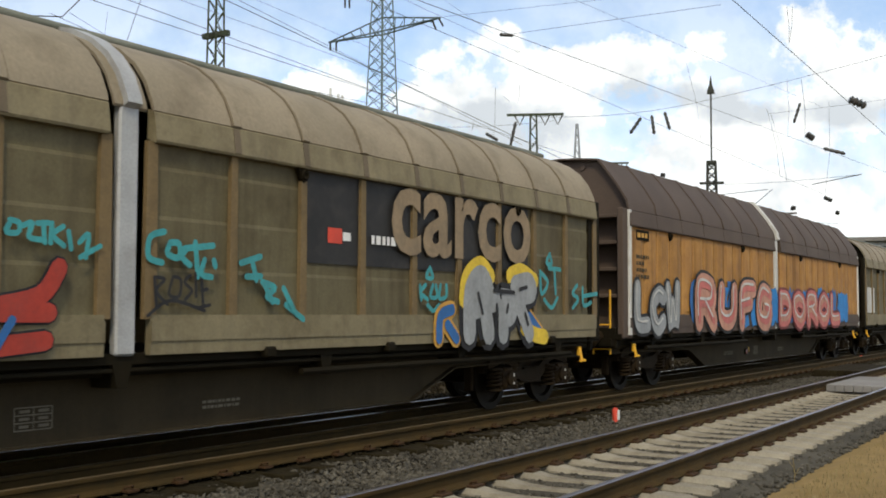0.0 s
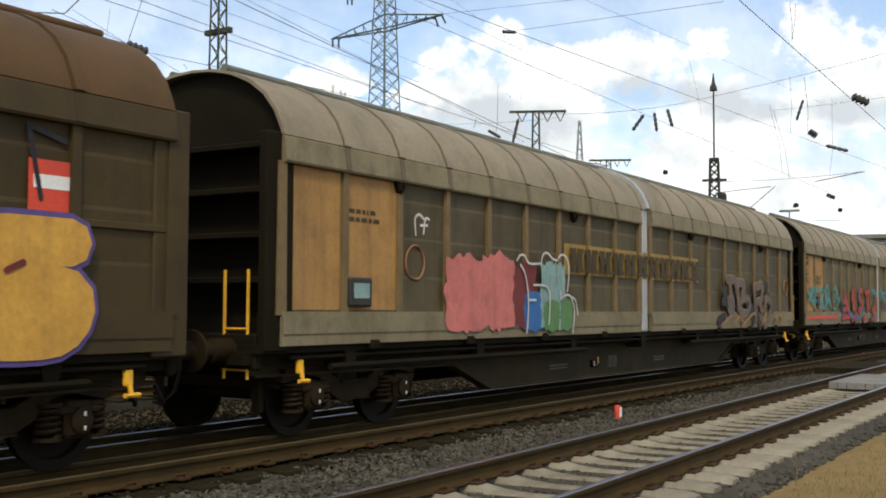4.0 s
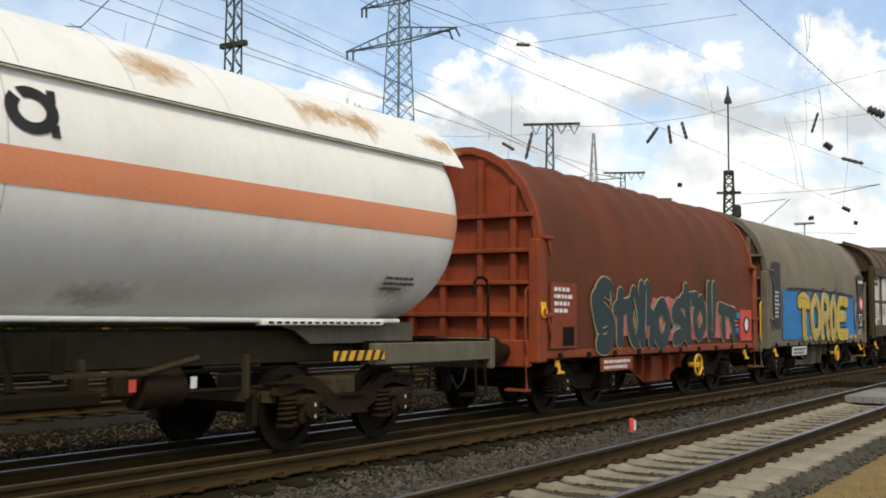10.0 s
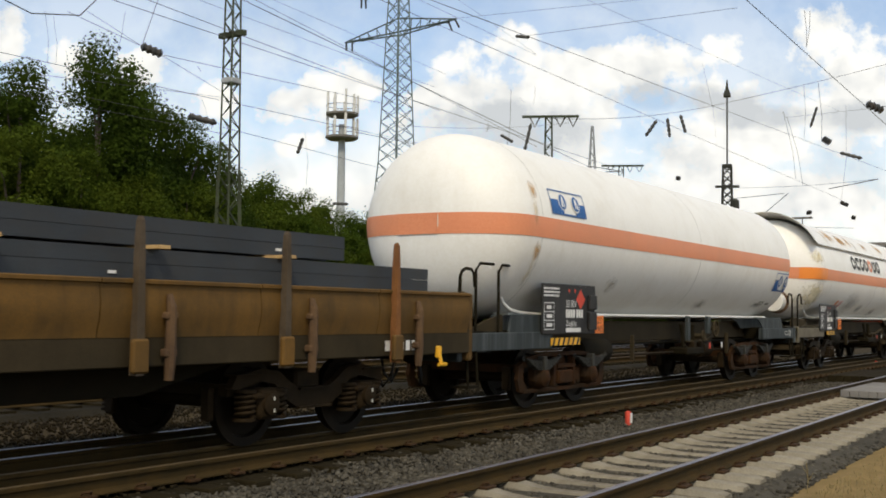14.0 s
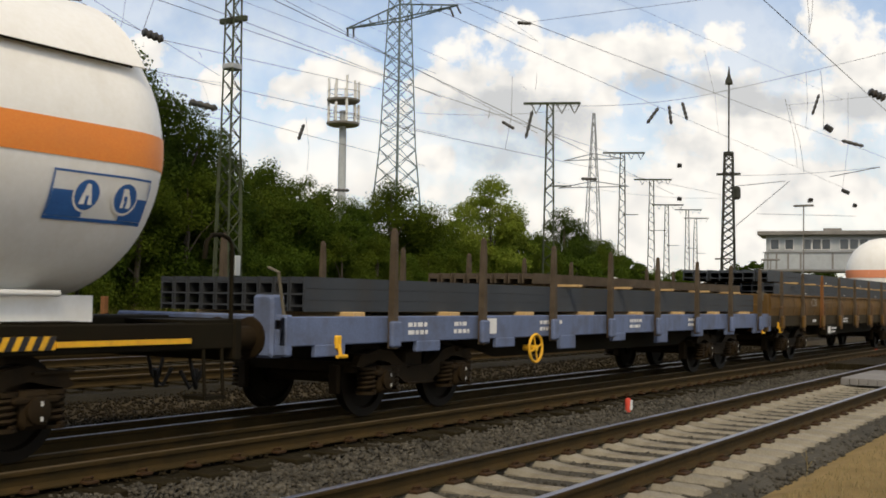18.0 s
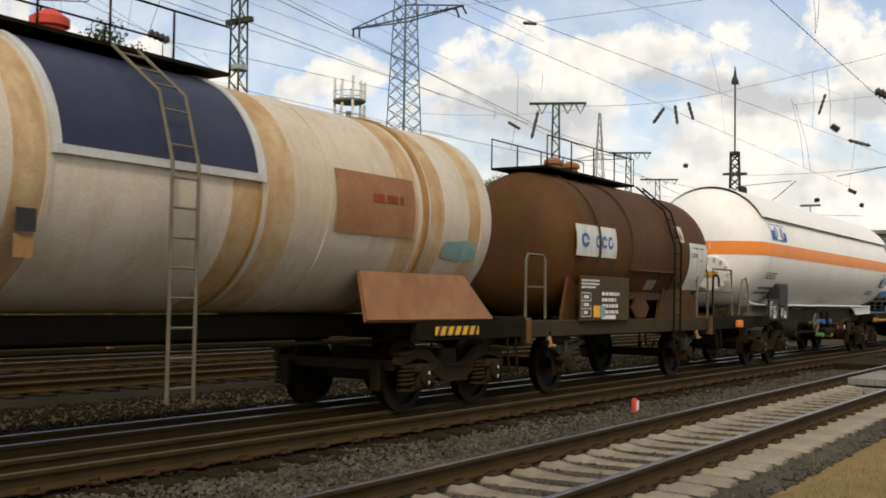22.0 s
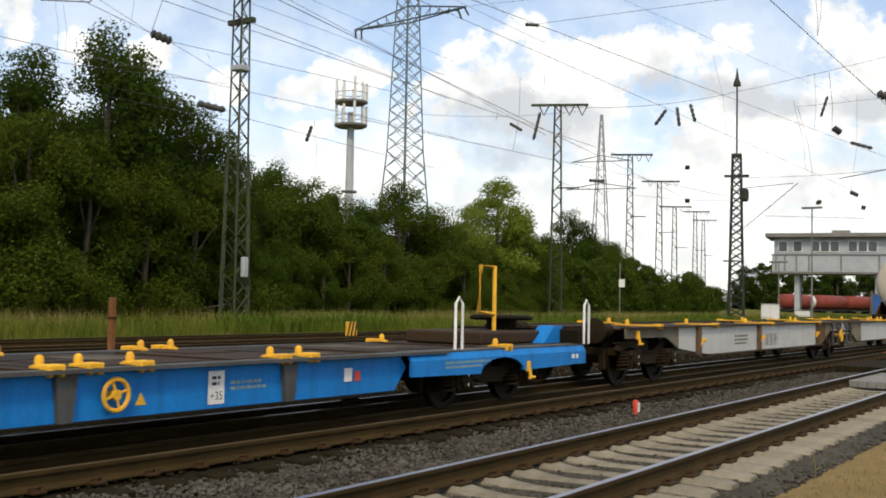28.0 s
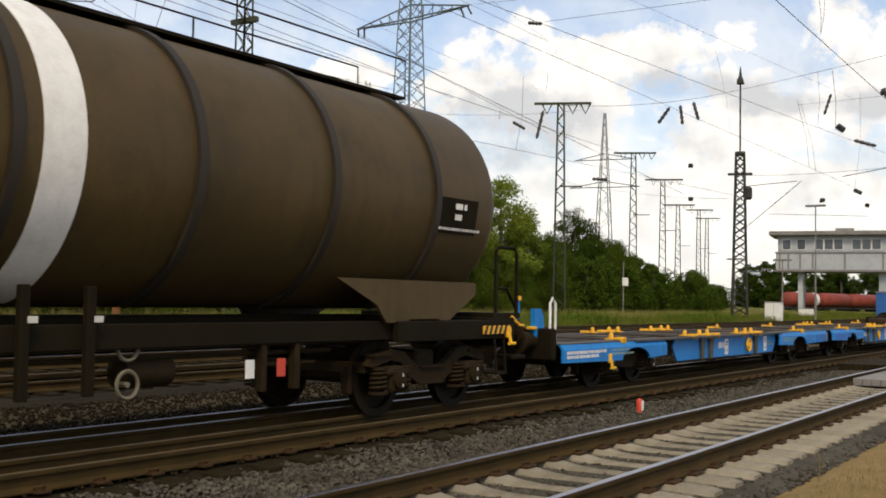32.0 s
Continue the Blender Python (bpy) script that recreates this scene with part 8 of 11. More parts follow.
        for y in (-0.9, -0.45, 0.45, 1.1):
            part("web_rib", G().box(min(s * 1.08, s * 1.22), max(s * 1.08, s * 1.22), y - 0.015, y + 0.015, 0.36 + 0.4 * max(0, abs(y) - 0.55), 0.92), steel, w)
    part("floor_frame", G().box(-1.2, 1.2, -a, a, 0.84, 0.98), M_FRAME, w)
    bogie(w, -3.22), bogie(w, 3.22)
    ends(w, L)
    handwheel(w, 1.55, 0.62, 1.42, M_YELLOW, 0.21)
    for y in (-a + 0.5, a - 0.5):
        lashing(w, y, 0.82, 1.36)
    part("data_board", G().box(1.40, 1.43, -3.2, -1.85, 0.64, 0.87, 0.008), M_GREYPATCH if cover is M_GREYTARP else M_REDSTEEL, w, "long data board")
    bars(w, M_BLACK if cover is M_GREYTARP else M_WHITE, -3.1, -1.9, 0.66, 0.85, 2, 8, 1.434)
    return w


XT = lambda y, z: 1.426 if z < 2.3 else 1.426 - 0.04 * (z - 2.3) / 0.5
t = tarp_wagon(-61.75, -50.72, "beige-grey tarpaulin wagon with blue and yellow graffiti", M_GREYTARP, M_GREYSTEEL, 0.02)
cy = -56.235
wrap("graffiti", t, P_CAPRI, -60.3 - cy, -52.35 - cy, 1.06, 2.34, XT, "blue graffiti field")
patch("graffiti", t, P_GREY, -52.4 - cy, -51.3 - cy, 1.06, 2.2, lambda y, z: 1.428, 9, 0.1, "silver-grey graffiti patch")
for ch, a, b, q in (("T", -58.95, -57.72, 0.36), ("O", -57.75, -56.6, 0.34), ("R", -56.65, -55.55, 0.36), ("O", -55.6, -54.75, 0.32), ("E", -54.8, -53.2, 0.38)):
    piece(t, ch, a - cy, b - cy, 0.98, 2.34, lambda y, z: 1.431, P_YELLOW, P_BLACK, q, 0.055, P_CREAM, P_CREAM if ch in "OR" else None, "yellow graffiti letters with black outline", int(-a * 10), 0.6)
scrawl(t, P_BLACK, [[(y - cy, 1.0), (y + 0.1 - cy, 1.5), (y - 0.05 - cy, 2.2)] for y in (-58.4, -57.1, -56.2, -55.0, -53.9)], 1.446, 0.035)
for k in range(12):
    rgk = random.Random(k + 90)
    y = -59.9 + 0.58 * k
    patch("graffiti", t, P_YELLOW if k % 3 else P_BLUE, y - cy + 1.0, y + 1.5 - cy, 1.03, 1.12 + rgk.uniform(0, 0.12), 1.4315, k, 0.25, n=14)
scrawl(t, P_BLACK, [[(-52.5 - cy, 2.2), (-52.3 - cy, 1.3), (-52.05 - cy, 2.1)], [(-52.05 - cy, 2.1), (-51.9 - cy, 1.5), (-51.4 - cy, 1.75), (-52.3 - cy, 1.15)], [(-59.95 - cy, 2.36), (-58.0 - cy, 2.40), (-55.2 - cy, 2.38), (-54.9 - cy, 2.5), (-54.6 - cy, 2.36), (-52.6 - cy, 2.33)]], 1.434, 0.07)
for k in range(14):
    rgk = random.Random(k)
    y, z = rgk.uniform(-59.7, -52.9), rgk.uniform(1.15, 2.25)
    patch("graffiti_dash", t, P_RED, y - cy, y + 0.3 - cy, z, z + 0.05, 1.441, k, 0.2)
rect("black_plate", t, M_BLACK, -51.88 - cy, -51.08 - cy, 1.32, 3.02, 1.415, "tall black number plate", 0.02)
bars(t, M_WHITE, -51.8 - cy, -51.15 - cy, 2.72, 2.9, 1, 3, 1.437), bars(t, M_WHITE, -51.8 - cy, -51.2 - cy, 1.4, 1.8, 5, 9, 1.437)
part("warning_ring", G().ring((1.44, -51.5 - cy, 2.12), 0.2, 0.025, "x", 26, 5), M_RED, t), part("warning_disc", G().lathe([(0.19, 1.434), (0.19, 1.438)], (0, -51.5 - cy, 2.12), "x", 26), M_WHITE, t)
rect("black_plate", t, M_BLACK, -61.1 - cy, -60.5 - cy, 1.36, 3.0, 1.415, "tall black number plate", 0.02)
bars(t, M_GREYPATCH, -61.0 - cy, -60.6 - cy, 1.6, 2.3, 7, 4, 1.437)

t = tarp_wagon(-73.62, -62.45, "oxide-red tarpaulin wagon with dark graffiti lettering", M_REDTARP, M_REDSTEEL, 0.07)
cy = -68.035
patch("graffiti", t, P_PINK, -72.0 - cy, -63.4 - cy, 1.05, 2.0, XT, 13, 0.2, "pink-red graffiti underlay", 60)
for k in range(16):
    rgk = random.Random(k + 50)
    y, z = rgk.uniform(-71.6, -63.8), rgk.uniform(1.1, 1.9)
    patch("graffiti_fleck", t, (P_CAPRI, P_SKY, P_RED)[k % 3], y - cy, y + rgk.uniform(0.2, 0.6) - cy, z, z + rgk.uniform(0.1, 0.3), 1.430, k, 0.3)
scrawl(t, P_TEAL, [[(-2.87, 2.03), (-3.13, 2.08), (-3.34, 1.93), (-3.25, 1.70), (-2.95, 1.55), (-2.82, 1.35), (-2.99, 1.11), (-3.28, 1.12)], [(-3.29, 1.44), (-3.08, 1.47)], [(-3.46, 1.86), (-3.33, 1.52)]], lambda y, z: 1.434, 0.34, "dark teal graffiti letters with pale outline", edge=P_CREAM, rim=0.022)
scrawl(t, P_TEAL, [[(-2.42, 1.96), (-2.45, 1.16)], [(-2.60, 1.71), (-2.03, 1.78)], [(-1.83, 2.01), (-2.03, 1.53), (-1.77, 1.15), (-1.62, 1.53), (-1.78, 1.98)], [(-1.47, 2.12), (-1.43, 1.14)], [(-1.20, 2.13), (-1.19, 1.53)], [(-1.19, 1.66), (-0.97, 1.53), (-1.02, 1.13)]], lambda y, z: 1.434, 0.28, edge=P_CREAM, rim=0.022)
scrawl(t, P_TEAL, [[(-0.50, 1.81), (-0.79, 1.60), (-0.73, 1.26), (-0.44, 1.12), (-0.19, 1.46), (-0.44, 1.81)], [(0.39, 1.83), (0.15, 1.65), (0.53, 1.54), (0.66, 1.28), (0.19, 1.17)], [(0.80, 2.14), (0.94, 1.16)], [(0.59, 1.91), (1.38, 1.97)]], lambda y, z: 1.437, 0.3, edge=P_CREAM, rim=0.022)
scrawl(t, P_TEAL, [[(1.69, 1.94), (1.31, 1.62), (1.53, 1.23), (1.87, 1.54), (1.69, 1.94)], [(2.17, 2.24), (2.19, 1.22)], [(2.50, 2.25), (2.41, 1.30)], [(2.84, 1.80), (3.85, 1.68)], [(3.02, 1.72), (3.10, 1.21)], [(3.57, 1.72), (3.85, 1.15)]], lambda y, z: 1.437, 0.26, edge=P_CREAM, rim=0.022)
scrawl(t, P_CREAM, [[(-2.89, 2.00), (-2.87, 1.76)], [(-3.20, 1.38), (-3.04, 1.41)], [(-1.88, 1.91), (-1.72, 1.53), (-1.82, 1.27)], [(-1.30, 2.06), (-1.35, 1.33)], [(-0.62, 1.53), (-0.44, 1.33)], [(1.53, 1.70), (1.66, 1.46)], [(2.33, 2.12), (2.29, 1.30)], [(3.38, 1.59), (3.41, 1.29)], [(1.02, 1.92), (1.06, 1.31)]], lambda y, z: 1.450, 0.025)
rect("number_panel", t, M_REDSTEEL, -73.1 - cy, -72.2 - cy, 1.06, 2.10, 1.418, "orange-red number panel", 0.02)
bars(t, M_WHITE, -73.0 - cy, -72.35 - cy, 1.6, 2.05, 4, 3, 1.441, "wagon_number_bars"), rect("card_holder", t, M_FRAME, -72.7 - cy, -72.3 - cy, 1.1, 1.4, 1.441)
rect("end_panel", t, M_RED, -63.75 - cy, -62.95 - cy, 1.08, 1.78, 1.418, "orange-red sign panel", 0.02)
part("warning_disc", G().lathe([(0.17, 1.439), (0.17, 1.443)], (0, -63.35 - cy, 1.45), "x", 24), M_WHITE, t), part("warning_ring", G().ring((1.444, -63.35 - cy, 1.45), 0.17, 0.022, "x", 24, 5), M_BLACK, t)

# ---- tank wagons ----
def tank_rings(R, y0, y1, dome, n=10):
    """Radius and place of the rings from one domed end to the other."""
    out = []
    for i in range(n):
        a = math.pi / 2 * (1 - i / n)
        out.append((max(0.02, R * math.cos(a) ** 0.75), y0 - dome * math.sin(a)))
    out.append((R, y0))
    for k in range(1, 8):
        out.append((R, y0 + (y1 - y0) * k / 8))
    out.append((R, y1))
    for i in range(1, n + 1):
        a = math.pi / 2 * i / n
        out.append((max(0.02, R * math.cos(a) ** 0.75), y1 + dome * math.sin(a)))
    return out


def tank(w, R, zc, y0, y1, dome, m, label=""):
    return part("tank", G().lathe(tank_rings(R, y0, y1, dome), (0, 0, zc), n=64), m, w, label, smooth=40)


def stripe(w, R, zc, y0, y1, dome, z0, z1, m, lift=0.006):
    """A painted band round the tank between two heights."""
    rings = [(r + lift, y + (lift if y > 0 else -lift) * (r < R)) for r, y in tank_rings(R, y0, y1, dome) if r > 0.3]
    for s in (-1, 1):
        vs, n = [], 5
        for r, y in rings:
            a0, a1 = math.asin((z0 - zc) / r), math.asin((z1 - zc) / r)
            for k in range(n):
                a = a0 + (a1 - a0) * k / (n - 1)
                vs.append((s * r * math.cos(a), y, zc + r * math.sin(a)))
        fs = [(i * n + k, i * n + k + 1, (i + 1) * n + k + 1, (i + 1) * n + k) for i in range(len(rings) - 1) for k in range(n - 1)]
        me = bpy.data.meshes.new("stripe")
        me.from_pydata(vs, [], fs)
        me.polygons.foreach_set("use_smooth", [True] * len(me.polygons))
        part("stripe", me, m, w)
    for e, (r, y) in ((-1, rings[0]), (1, rings[-1])):
        c = math.sqrt(r * r - 0.01) * 1.0
        part("stripe", G().plate([(y + e * 0.012, z0), (y + e * 0.016, z0), (y + e * 0.016, z1), (y + e * 0.012, z1)], -c, c), m, w)


def hoop(w, name, R, zc, y, wd, m, lift=0.02, a0=0.0, a1=360.0):
    """A strap round the tank, or over part of it."""
    n = max(8, int(64 * (a1 - a0) / 360))
    g, vs, fs = G(), [], []
    full = a1 - a0 >= 359
    for i in range(n + (0 if full else 1)):
        a = radians(a0 + (a1 - a0) * i / n)
        for r, dy in ((R - 0.01, -wd), (R + lift, -wd), (R + lift, wd), (R - 0.01, wd)):
            vs.append((r * math.cos(a), y + dy, zc + r * math.sin(a)))
    cnt = len(vs) // 4
    for i in range(cnt if full else cnt - 1):
        j = (i + 1) % cnt
        for k in range(4):
            fs.append((4 * i + k, 4 * i + (k + 1) % 4, 4 * j + (k + 1) % 4, 4 * j + k))
    g.add(vs, fs)
    return part(name, g, m, w, smooth=50)


def sunshield(w, R, zc, y0, y1, m, edge, flare=0.0):
    """A thin sheet held over the top of the tank."""
    n, rings = 28, []
    for y, f in ((y0, flare), (y0 + 0.35, flare * 0.6), (y0 + 0.8, 0), ((y0 + y1) / 2, 0), (y1 - 0.4, 0), (y1, 0.01)):
        ring = []
        for k in range(n + 1):
            a = radians(edge + (180 - 2 * edge) * k / n)
            ring.append(((R + f) * math.cos(a), y, zc + (R + f) * math.sin(a)))
        for k in range(n, -1, -1):
            a = radians(edge + (180 - 2 * edge) * k / n)
            ring.append(((R + f - 0.015) * math.cos(a), y, zc + (R + f - 0.015) * math.sin(a)))
        rings.append(ring)
    return part("sunshield", G().skin(rings), m, w, "sheet-metal sunshield", smooth=40)


def on_tank(R, zc, lift=0.012):
    return lambda y, z: math.sqrt(max(0.05, (R + lift) ** 2 - (z - zc) ** 2))


def domed_side(R, zc, y1, dome, lift=0.014):
    """The side of a tank that goes on round its domed end."""
    def x(y, z):
        f = min(0.98, max(0.0, (y - y1) / dome))
        r = R * math.cos(math.asin(f)) ** 0.75
        return math.sqrt(max(0.02, (r + lift) ** 2 - (z - zc) ** 2))
    return x


def emblem(w, y0, y1, z0, z1, x, m=None):
    """A framed company emblem as plain blue shapes."""
    m = m or M_BLUE
    h, wdt = z1 - z0, y1 - y0
    t = h * 0.045

    def field(name, a, b, c, d, mm, lift=0.0, nz=4):
        vs = [(side_x(a + (b - a) * i / 4, c + (d - c) * j / nz, x) + lift, a + (b - a) * i / 4, c + (d - c) * j / nz) for i in range(5) for j in range(nz + 1)]
        part(name, G().add(vs, [(i * (nz + 1) + j, (i + 1) * (nz + 1) + j, (i + 1) * (nz + 1) + j + 1, i * (nz + 1) + j + 1) for i in range(4) for j in range(nz)]), mm, w)

    def disc(cy_, cz_, r0, r1, mm, lift):
        k, vs = 22, []
        for i in range(k):
            a = 2 * math.pi * i / k
            for r in (r0, r1):
                vs.append((side_x(cy_ + r * math.cos(a), cz_ + r * math.sin(a), x) + lift, cy_ + r * math.cos(a), cz_ + r * math.sin(a)))
        part("emblem_disc", G().add(vs, [(2 * i, 2 * i + 1, 2 * ((i + 1) % k) + 1, 2 * ((i + 1) % k)) for i in range(k)] + [tuple(range(0, 2 * k, 2))]), mm, w)

    field("emblem_frame", y0, y1, z1 - t, z1, m, 0, 1), field("emblem_frame", y0, y1, z0, z0 + t * 1.6, m, 0, 1)
    field("emblem_frame", y0, y0 + t, z0 + t * 1.7, z1 - t * 1.1, m), field("emblem_frame", y1 - t, y1, z0 + t * 1.7, z1 - t * 1.1, m)
    field("emblem_field", y0 + t * 1.1, y0 + wdt * 0.34, z0 + t * 1.7, z0 + h * 0.60, m, 0.001), field("emblem_field", y1 - wdt * 0.30, y1 - t * 1.1, z0 + t * 1.7, z0 + h * 0.56, m, 0.001)
    for k, c in enumerate((0.34, 0.72)):
        cy_, cz_ = y0 + wdt * c, z0 + h * 0.54
        disc(cy_, cz_, h * 0.03, h * 0.36, M_TANKWHITE, 0.002)
        disc(cy_, cz_, h * 0.03, h * 0.31, m, 0.004)
        tri = ((-0.17, -0.2), (0.17, -0.2), (0.05, 0.22), (-0.05, 0.22)) if k == 0 else ((-0.10, -0.2), (0.17, -0.2), (0.17, -0.08), (0.02, 0.2), (-0.10, 0.2))
        part("emblem_mark", G().add([(side_x(cy_ + p * h, cz_ + r * h, x) + 0.008, cy_ + p * h, cz_ + r * h) for p, r in tri], [tuple(range(len(tri)))]), M_TANKWHITE, w)
        field("emblem_notch", cy_ - h * 0.03, cy_ + h * 0.04, cz_ - h * 0.2, cz_ - h * 0.02, m, 0.010, 2)


def ring_letters(w, y0, y1, z0, z1, n, x, m, special=None, tail=()):
    """A company name as plain ring and bar shapes, one for each letter."""
    step = (y1 - y0) / n
    for i in range(n):
        c, rz, ry = y0 + step * (i + 0.5), (z1 - z0) / 2, step * 0.44
        vs, k = [], 20
        for j in range(k):
            a = 2 * math.pi * j / k + 0.4 * i
            for f in (0.52, 1.0):
                yy, zz = c + ry * f * math.cos(a), (z0 + z1) / 2 + rz * f * math.sin(a)
                vs.append((side_x(yy, zz, x), yy, zz))
        gap = 0 if (special and i == special[0]) else (i * 2) % 3 + 1
        fs = [(2 * j, 2 * j + 1, 2 * ((j + 1) % k) + 1, 2 * ((j + 1) % k)) for j in range(k - gap)]
        part("name_shape", G().add(vs, fs), special[1] if special and i == special[0] else m, w)
        if i in tail:
            part("name_shape", G().add([(side_x(a, b, x), a, b) for a, b in ((c + ry * 0.66, z0), (c + ry, z0), (c + ry, z1), (c + ry * 0.66, z1))], [(0, 1, 2, 3)]), m, w)


def hazard(w, y, z, x, s=0.3):
    pl = part("hazard_plate", G().box(x, x + 0.012, y, y + s * 1.15, z, z + s, 0.004), M_ORANGE, w, "orange hazard plate")
    word("hazard_number", pl, "23", M_BLACK, y + s * 0.3, y + s * 0.85, z + s * 0.56, z + s * 0.92, x + 0.014)
    word("hazard_number", pl, "1965", M_BLACK, y + s * 0.12, y + s * 1.03, z + s * 0.08, z + s * 0.44, x + 0.014)


def data_panel(w, y0, y1, z0, z1, x, diamond=False, seed=1, m=None, codes=()):
    p = part("data_panel", G().box(x - 0.03, x, y0, y1, z0, z1, 0.01), m or M_BLACK, w, "dark data panel with white writing")
    W = y1 - y0
    bars(p, M_WHITE, y0 + 0.04, y0 + W * 0.4, z1 - 0.22, z1 - 0.05, 3, seed, x + 0.003)
    frame_table(p, M_WHITE, y0 + 0.05, y0 + W * 0.2, z0 + 0.08, z0 + (z1 - z0) * 0.62, 1, 3, x + 0.003, seed)
    if codes:
        rows = len(codes) + 1
        h = (z1 - z0) * 0.62 / rows
        for k, txt in enumerate((codes[0], "", *codes[1:])):
            zt = z0 + 0.1 + h * (rows - 1 - k)
            if txt:
                word("class_code", p, txt, M_WHITE, y0 + W * 0.42, y0 + W * (0.42 + 0.034 * len(txt)), zt, zt + h * 0.72, x + 0.003)
            else:
                for j in range(7):
                    rect("number_bar", p, M_WHITE, y0 + W * (0.42 + 0.045 * j + 0.02 * (j > 3)), y0 + W * (0.452 + 0.045 * j + 0.02 * (j > 3)), zt, zt + h * 0.8, x + 0.001)
        for j in range(2):
            part("warning_mark", G().add([(x + 0.004, y0 + W * (0.46 + 0.11 * j), z1 - 0.08), (x + 0.004, y0 + W * (0.50 + 0.11 * j), z1 - 0.08), (x + 0.004, y0 + W * (0.48 + 0.11 * j), z1 - 0.15)], [(0, 1, 2)]), M_RED, p)
        part("card_box", G().box(x, x + 0.05, y0 + W * 0.84, y1 - 0.02, z0 + 0.06, z0 + (z1 - z0) * 0.45, 0.012).box(x, x + 0.05, y0 + W * 0.84, y1 - 0.02, z0 + (z1 - z0) * 0.5, z0 + (z1 - z0) * 0.8, 0.012), M_BLACK, p)
    else:
        bars(p, M_WHITE, y0 + W * 0.42, y0 + W * 0.8, z0 + 0.1, z0 + (z1 - z0) * 0.68, 4, seed + 1, x + 0.003, "wagon_number_bars")
    rect("white_tag", p, M_WHITE, y0 + W * 0.42, y0 + W * 0.7, z0 + 0.03, z0 + 0.10, x + 0.002)
    if diamond:
        c, h, s = y0 + W * 0.70, z1 - 0.24, 0.17
        part("danger_diamond", G().add([(x + 0.004, c, h - s), (x + 0.004, c + s, h), (x + 0.004, c, h + s), (x + 0.004, c - s, h)], [(0, 1, 2, 3)]), M_RED, p, "red danger diamond")
    return p


def tank_frame(w, L, m, rails=True, zt=1.2):
    """Centre sill, end platforms with beams, saddles and railings."""
    part("centre_sill", G().box(-0.32, 0.32, -L + 0.1, L - 0.1, 0.98, 1.26, 0.02), M_FRAME, w)
    for e in (-1, 1):
        a, b = sorted((e * (L - 2.9), e * L))
        for s in (-1, 1):
            part("end_sill", G().box(min(s * 1.14, s * 1.26), max(s * 1.14, s * 1.26), a, b, 0.93, zt, 0.015), m, w)
        c, d = sorted((e * (L - 0.12), e * L))
        part("buffer_beam", G().box(-1.28, 1.28, c, d, 0.80, 1.24, 0.02), m, w)
        c, d = sorted((e * (L - 0.75), e * (L - 0.1)))
        part("platform", G().box(-1.25, 1.25, c, d, zt, zt + 0.03), M_FRAME, w)
        c, d = sorted((e * (L - 2.6), e * (L - 1.9)))
        part("cross_beam", G().box(-1.2, 1.2, c, d, 0.95, 1.22), M_FRAME, w)
        if rails:
            for x in (-1.22, 1.22):
                y = e * (L - 0.12)
                part("handrail", G().tube([(x, y, zt), (x, y, 1.98), (x, y - e * 0.05, 2.07), (x, y - e * 0.16, 2.11), (x, y - e * 0.30, 2.10), (x, y - e * 0.38, 2.03), (x, y - e * 0.40, 1.85)], 0.024, 8), M_FRAME, w, smooth=60)
        part("step", G().box(1.0, 1.3, e * (L - 0.4) - 0.15, e * (L - 0.4) + 0.15, 0.42, 0.46).tube([(1.28, e * (L - 0.27), 0.44), (1.24, e * (L - 0.27), 0.95)], 0.02, 5).tube([(1.28, e * (L - 0.53), 0.44), (1.24, e * (L - 0.53), 0.95)], 0.02, 5), M_FRAME, w)
    for s in (-1, 1):
        part("brake_pipe", G().tube([(s * 0.62, -L + 2.4, 0.92), (s * 0.62, L - 2.4, 0.92)], 0.03, 6), M_FRAME, w)


def saddle(w, y, e, m):
    """A low bearer between frame and tank end; its inner end curves down to the sill."""
    for s in (-1, 1):
        yi = y - e * 3.0
        if m is M_SLATE:
            part("saddle_panel", G().plate([(y - e * 1.4, 1.19), (y + e * 0.3, 1.19), (y + e * 0.2, 1.47), (y - e * 2.05, 1.47), (y - e * 1.72, 1.40), (y - e * 1.50, 1.29)], s * 1.18, s * 1.21), m, w, "slate-grey saddle panel with pale drips")
            part("end_gusset", G().plate([(y + e * 0.2, 1.2), (y + e * 0.2, 1.47), (y + e * 0.7, 1.37), (y + e * 1.2, 1.22)], s * 1.0, s * 1.04), M_SOLE, w)
        elif e < 0 and m is M_GREYSTEEL:
            part("end_gusset", G().plate([(y + e * 1.55, 1.2), (y + e * 1.5, 1.46), (y + e * 0.9, 1.47), (y + e * 0.3, 1.41), (y - e * 0.06, 1.43), (y + e * 0.2, 1.29), (y + e * 0.65, 1.2)], s * 0.95, s * 0.99), M_SOLE, w)
        part("saddle", G().plate([(y + e * 0.15, 1.2), (y + e * 0.15, 1.46), (yi, 1.46), (yi + e * 0.35, 1.43), (yi + e * 0.7, 1.36), (yi + e * 1.0, 1.2)], s * 0.80, s * 0.84), m, w)


def striped_plate(w, y0, y1, z, x):
    p = part("warning_strip", G().box(x, x + 0.015, y0, y1, z, z + 0.12, 0.004), M_YELLOW, w, "yellow and black striped strip")
    n = 6
    for i in range(n):
        a = y0 + (y1 - y0) * (i + 0.3) / n
        part("stripe", G().add([(x + 0.018, a - 0.03, z), (x + 0.018, a + 0.04, z), (x + 0.018, a + 0.10, z + 0.12), (x + 0.018, a + 0.03, z + 0.12)], [(0, 1, 2, 3)]), M_BLACK, p)


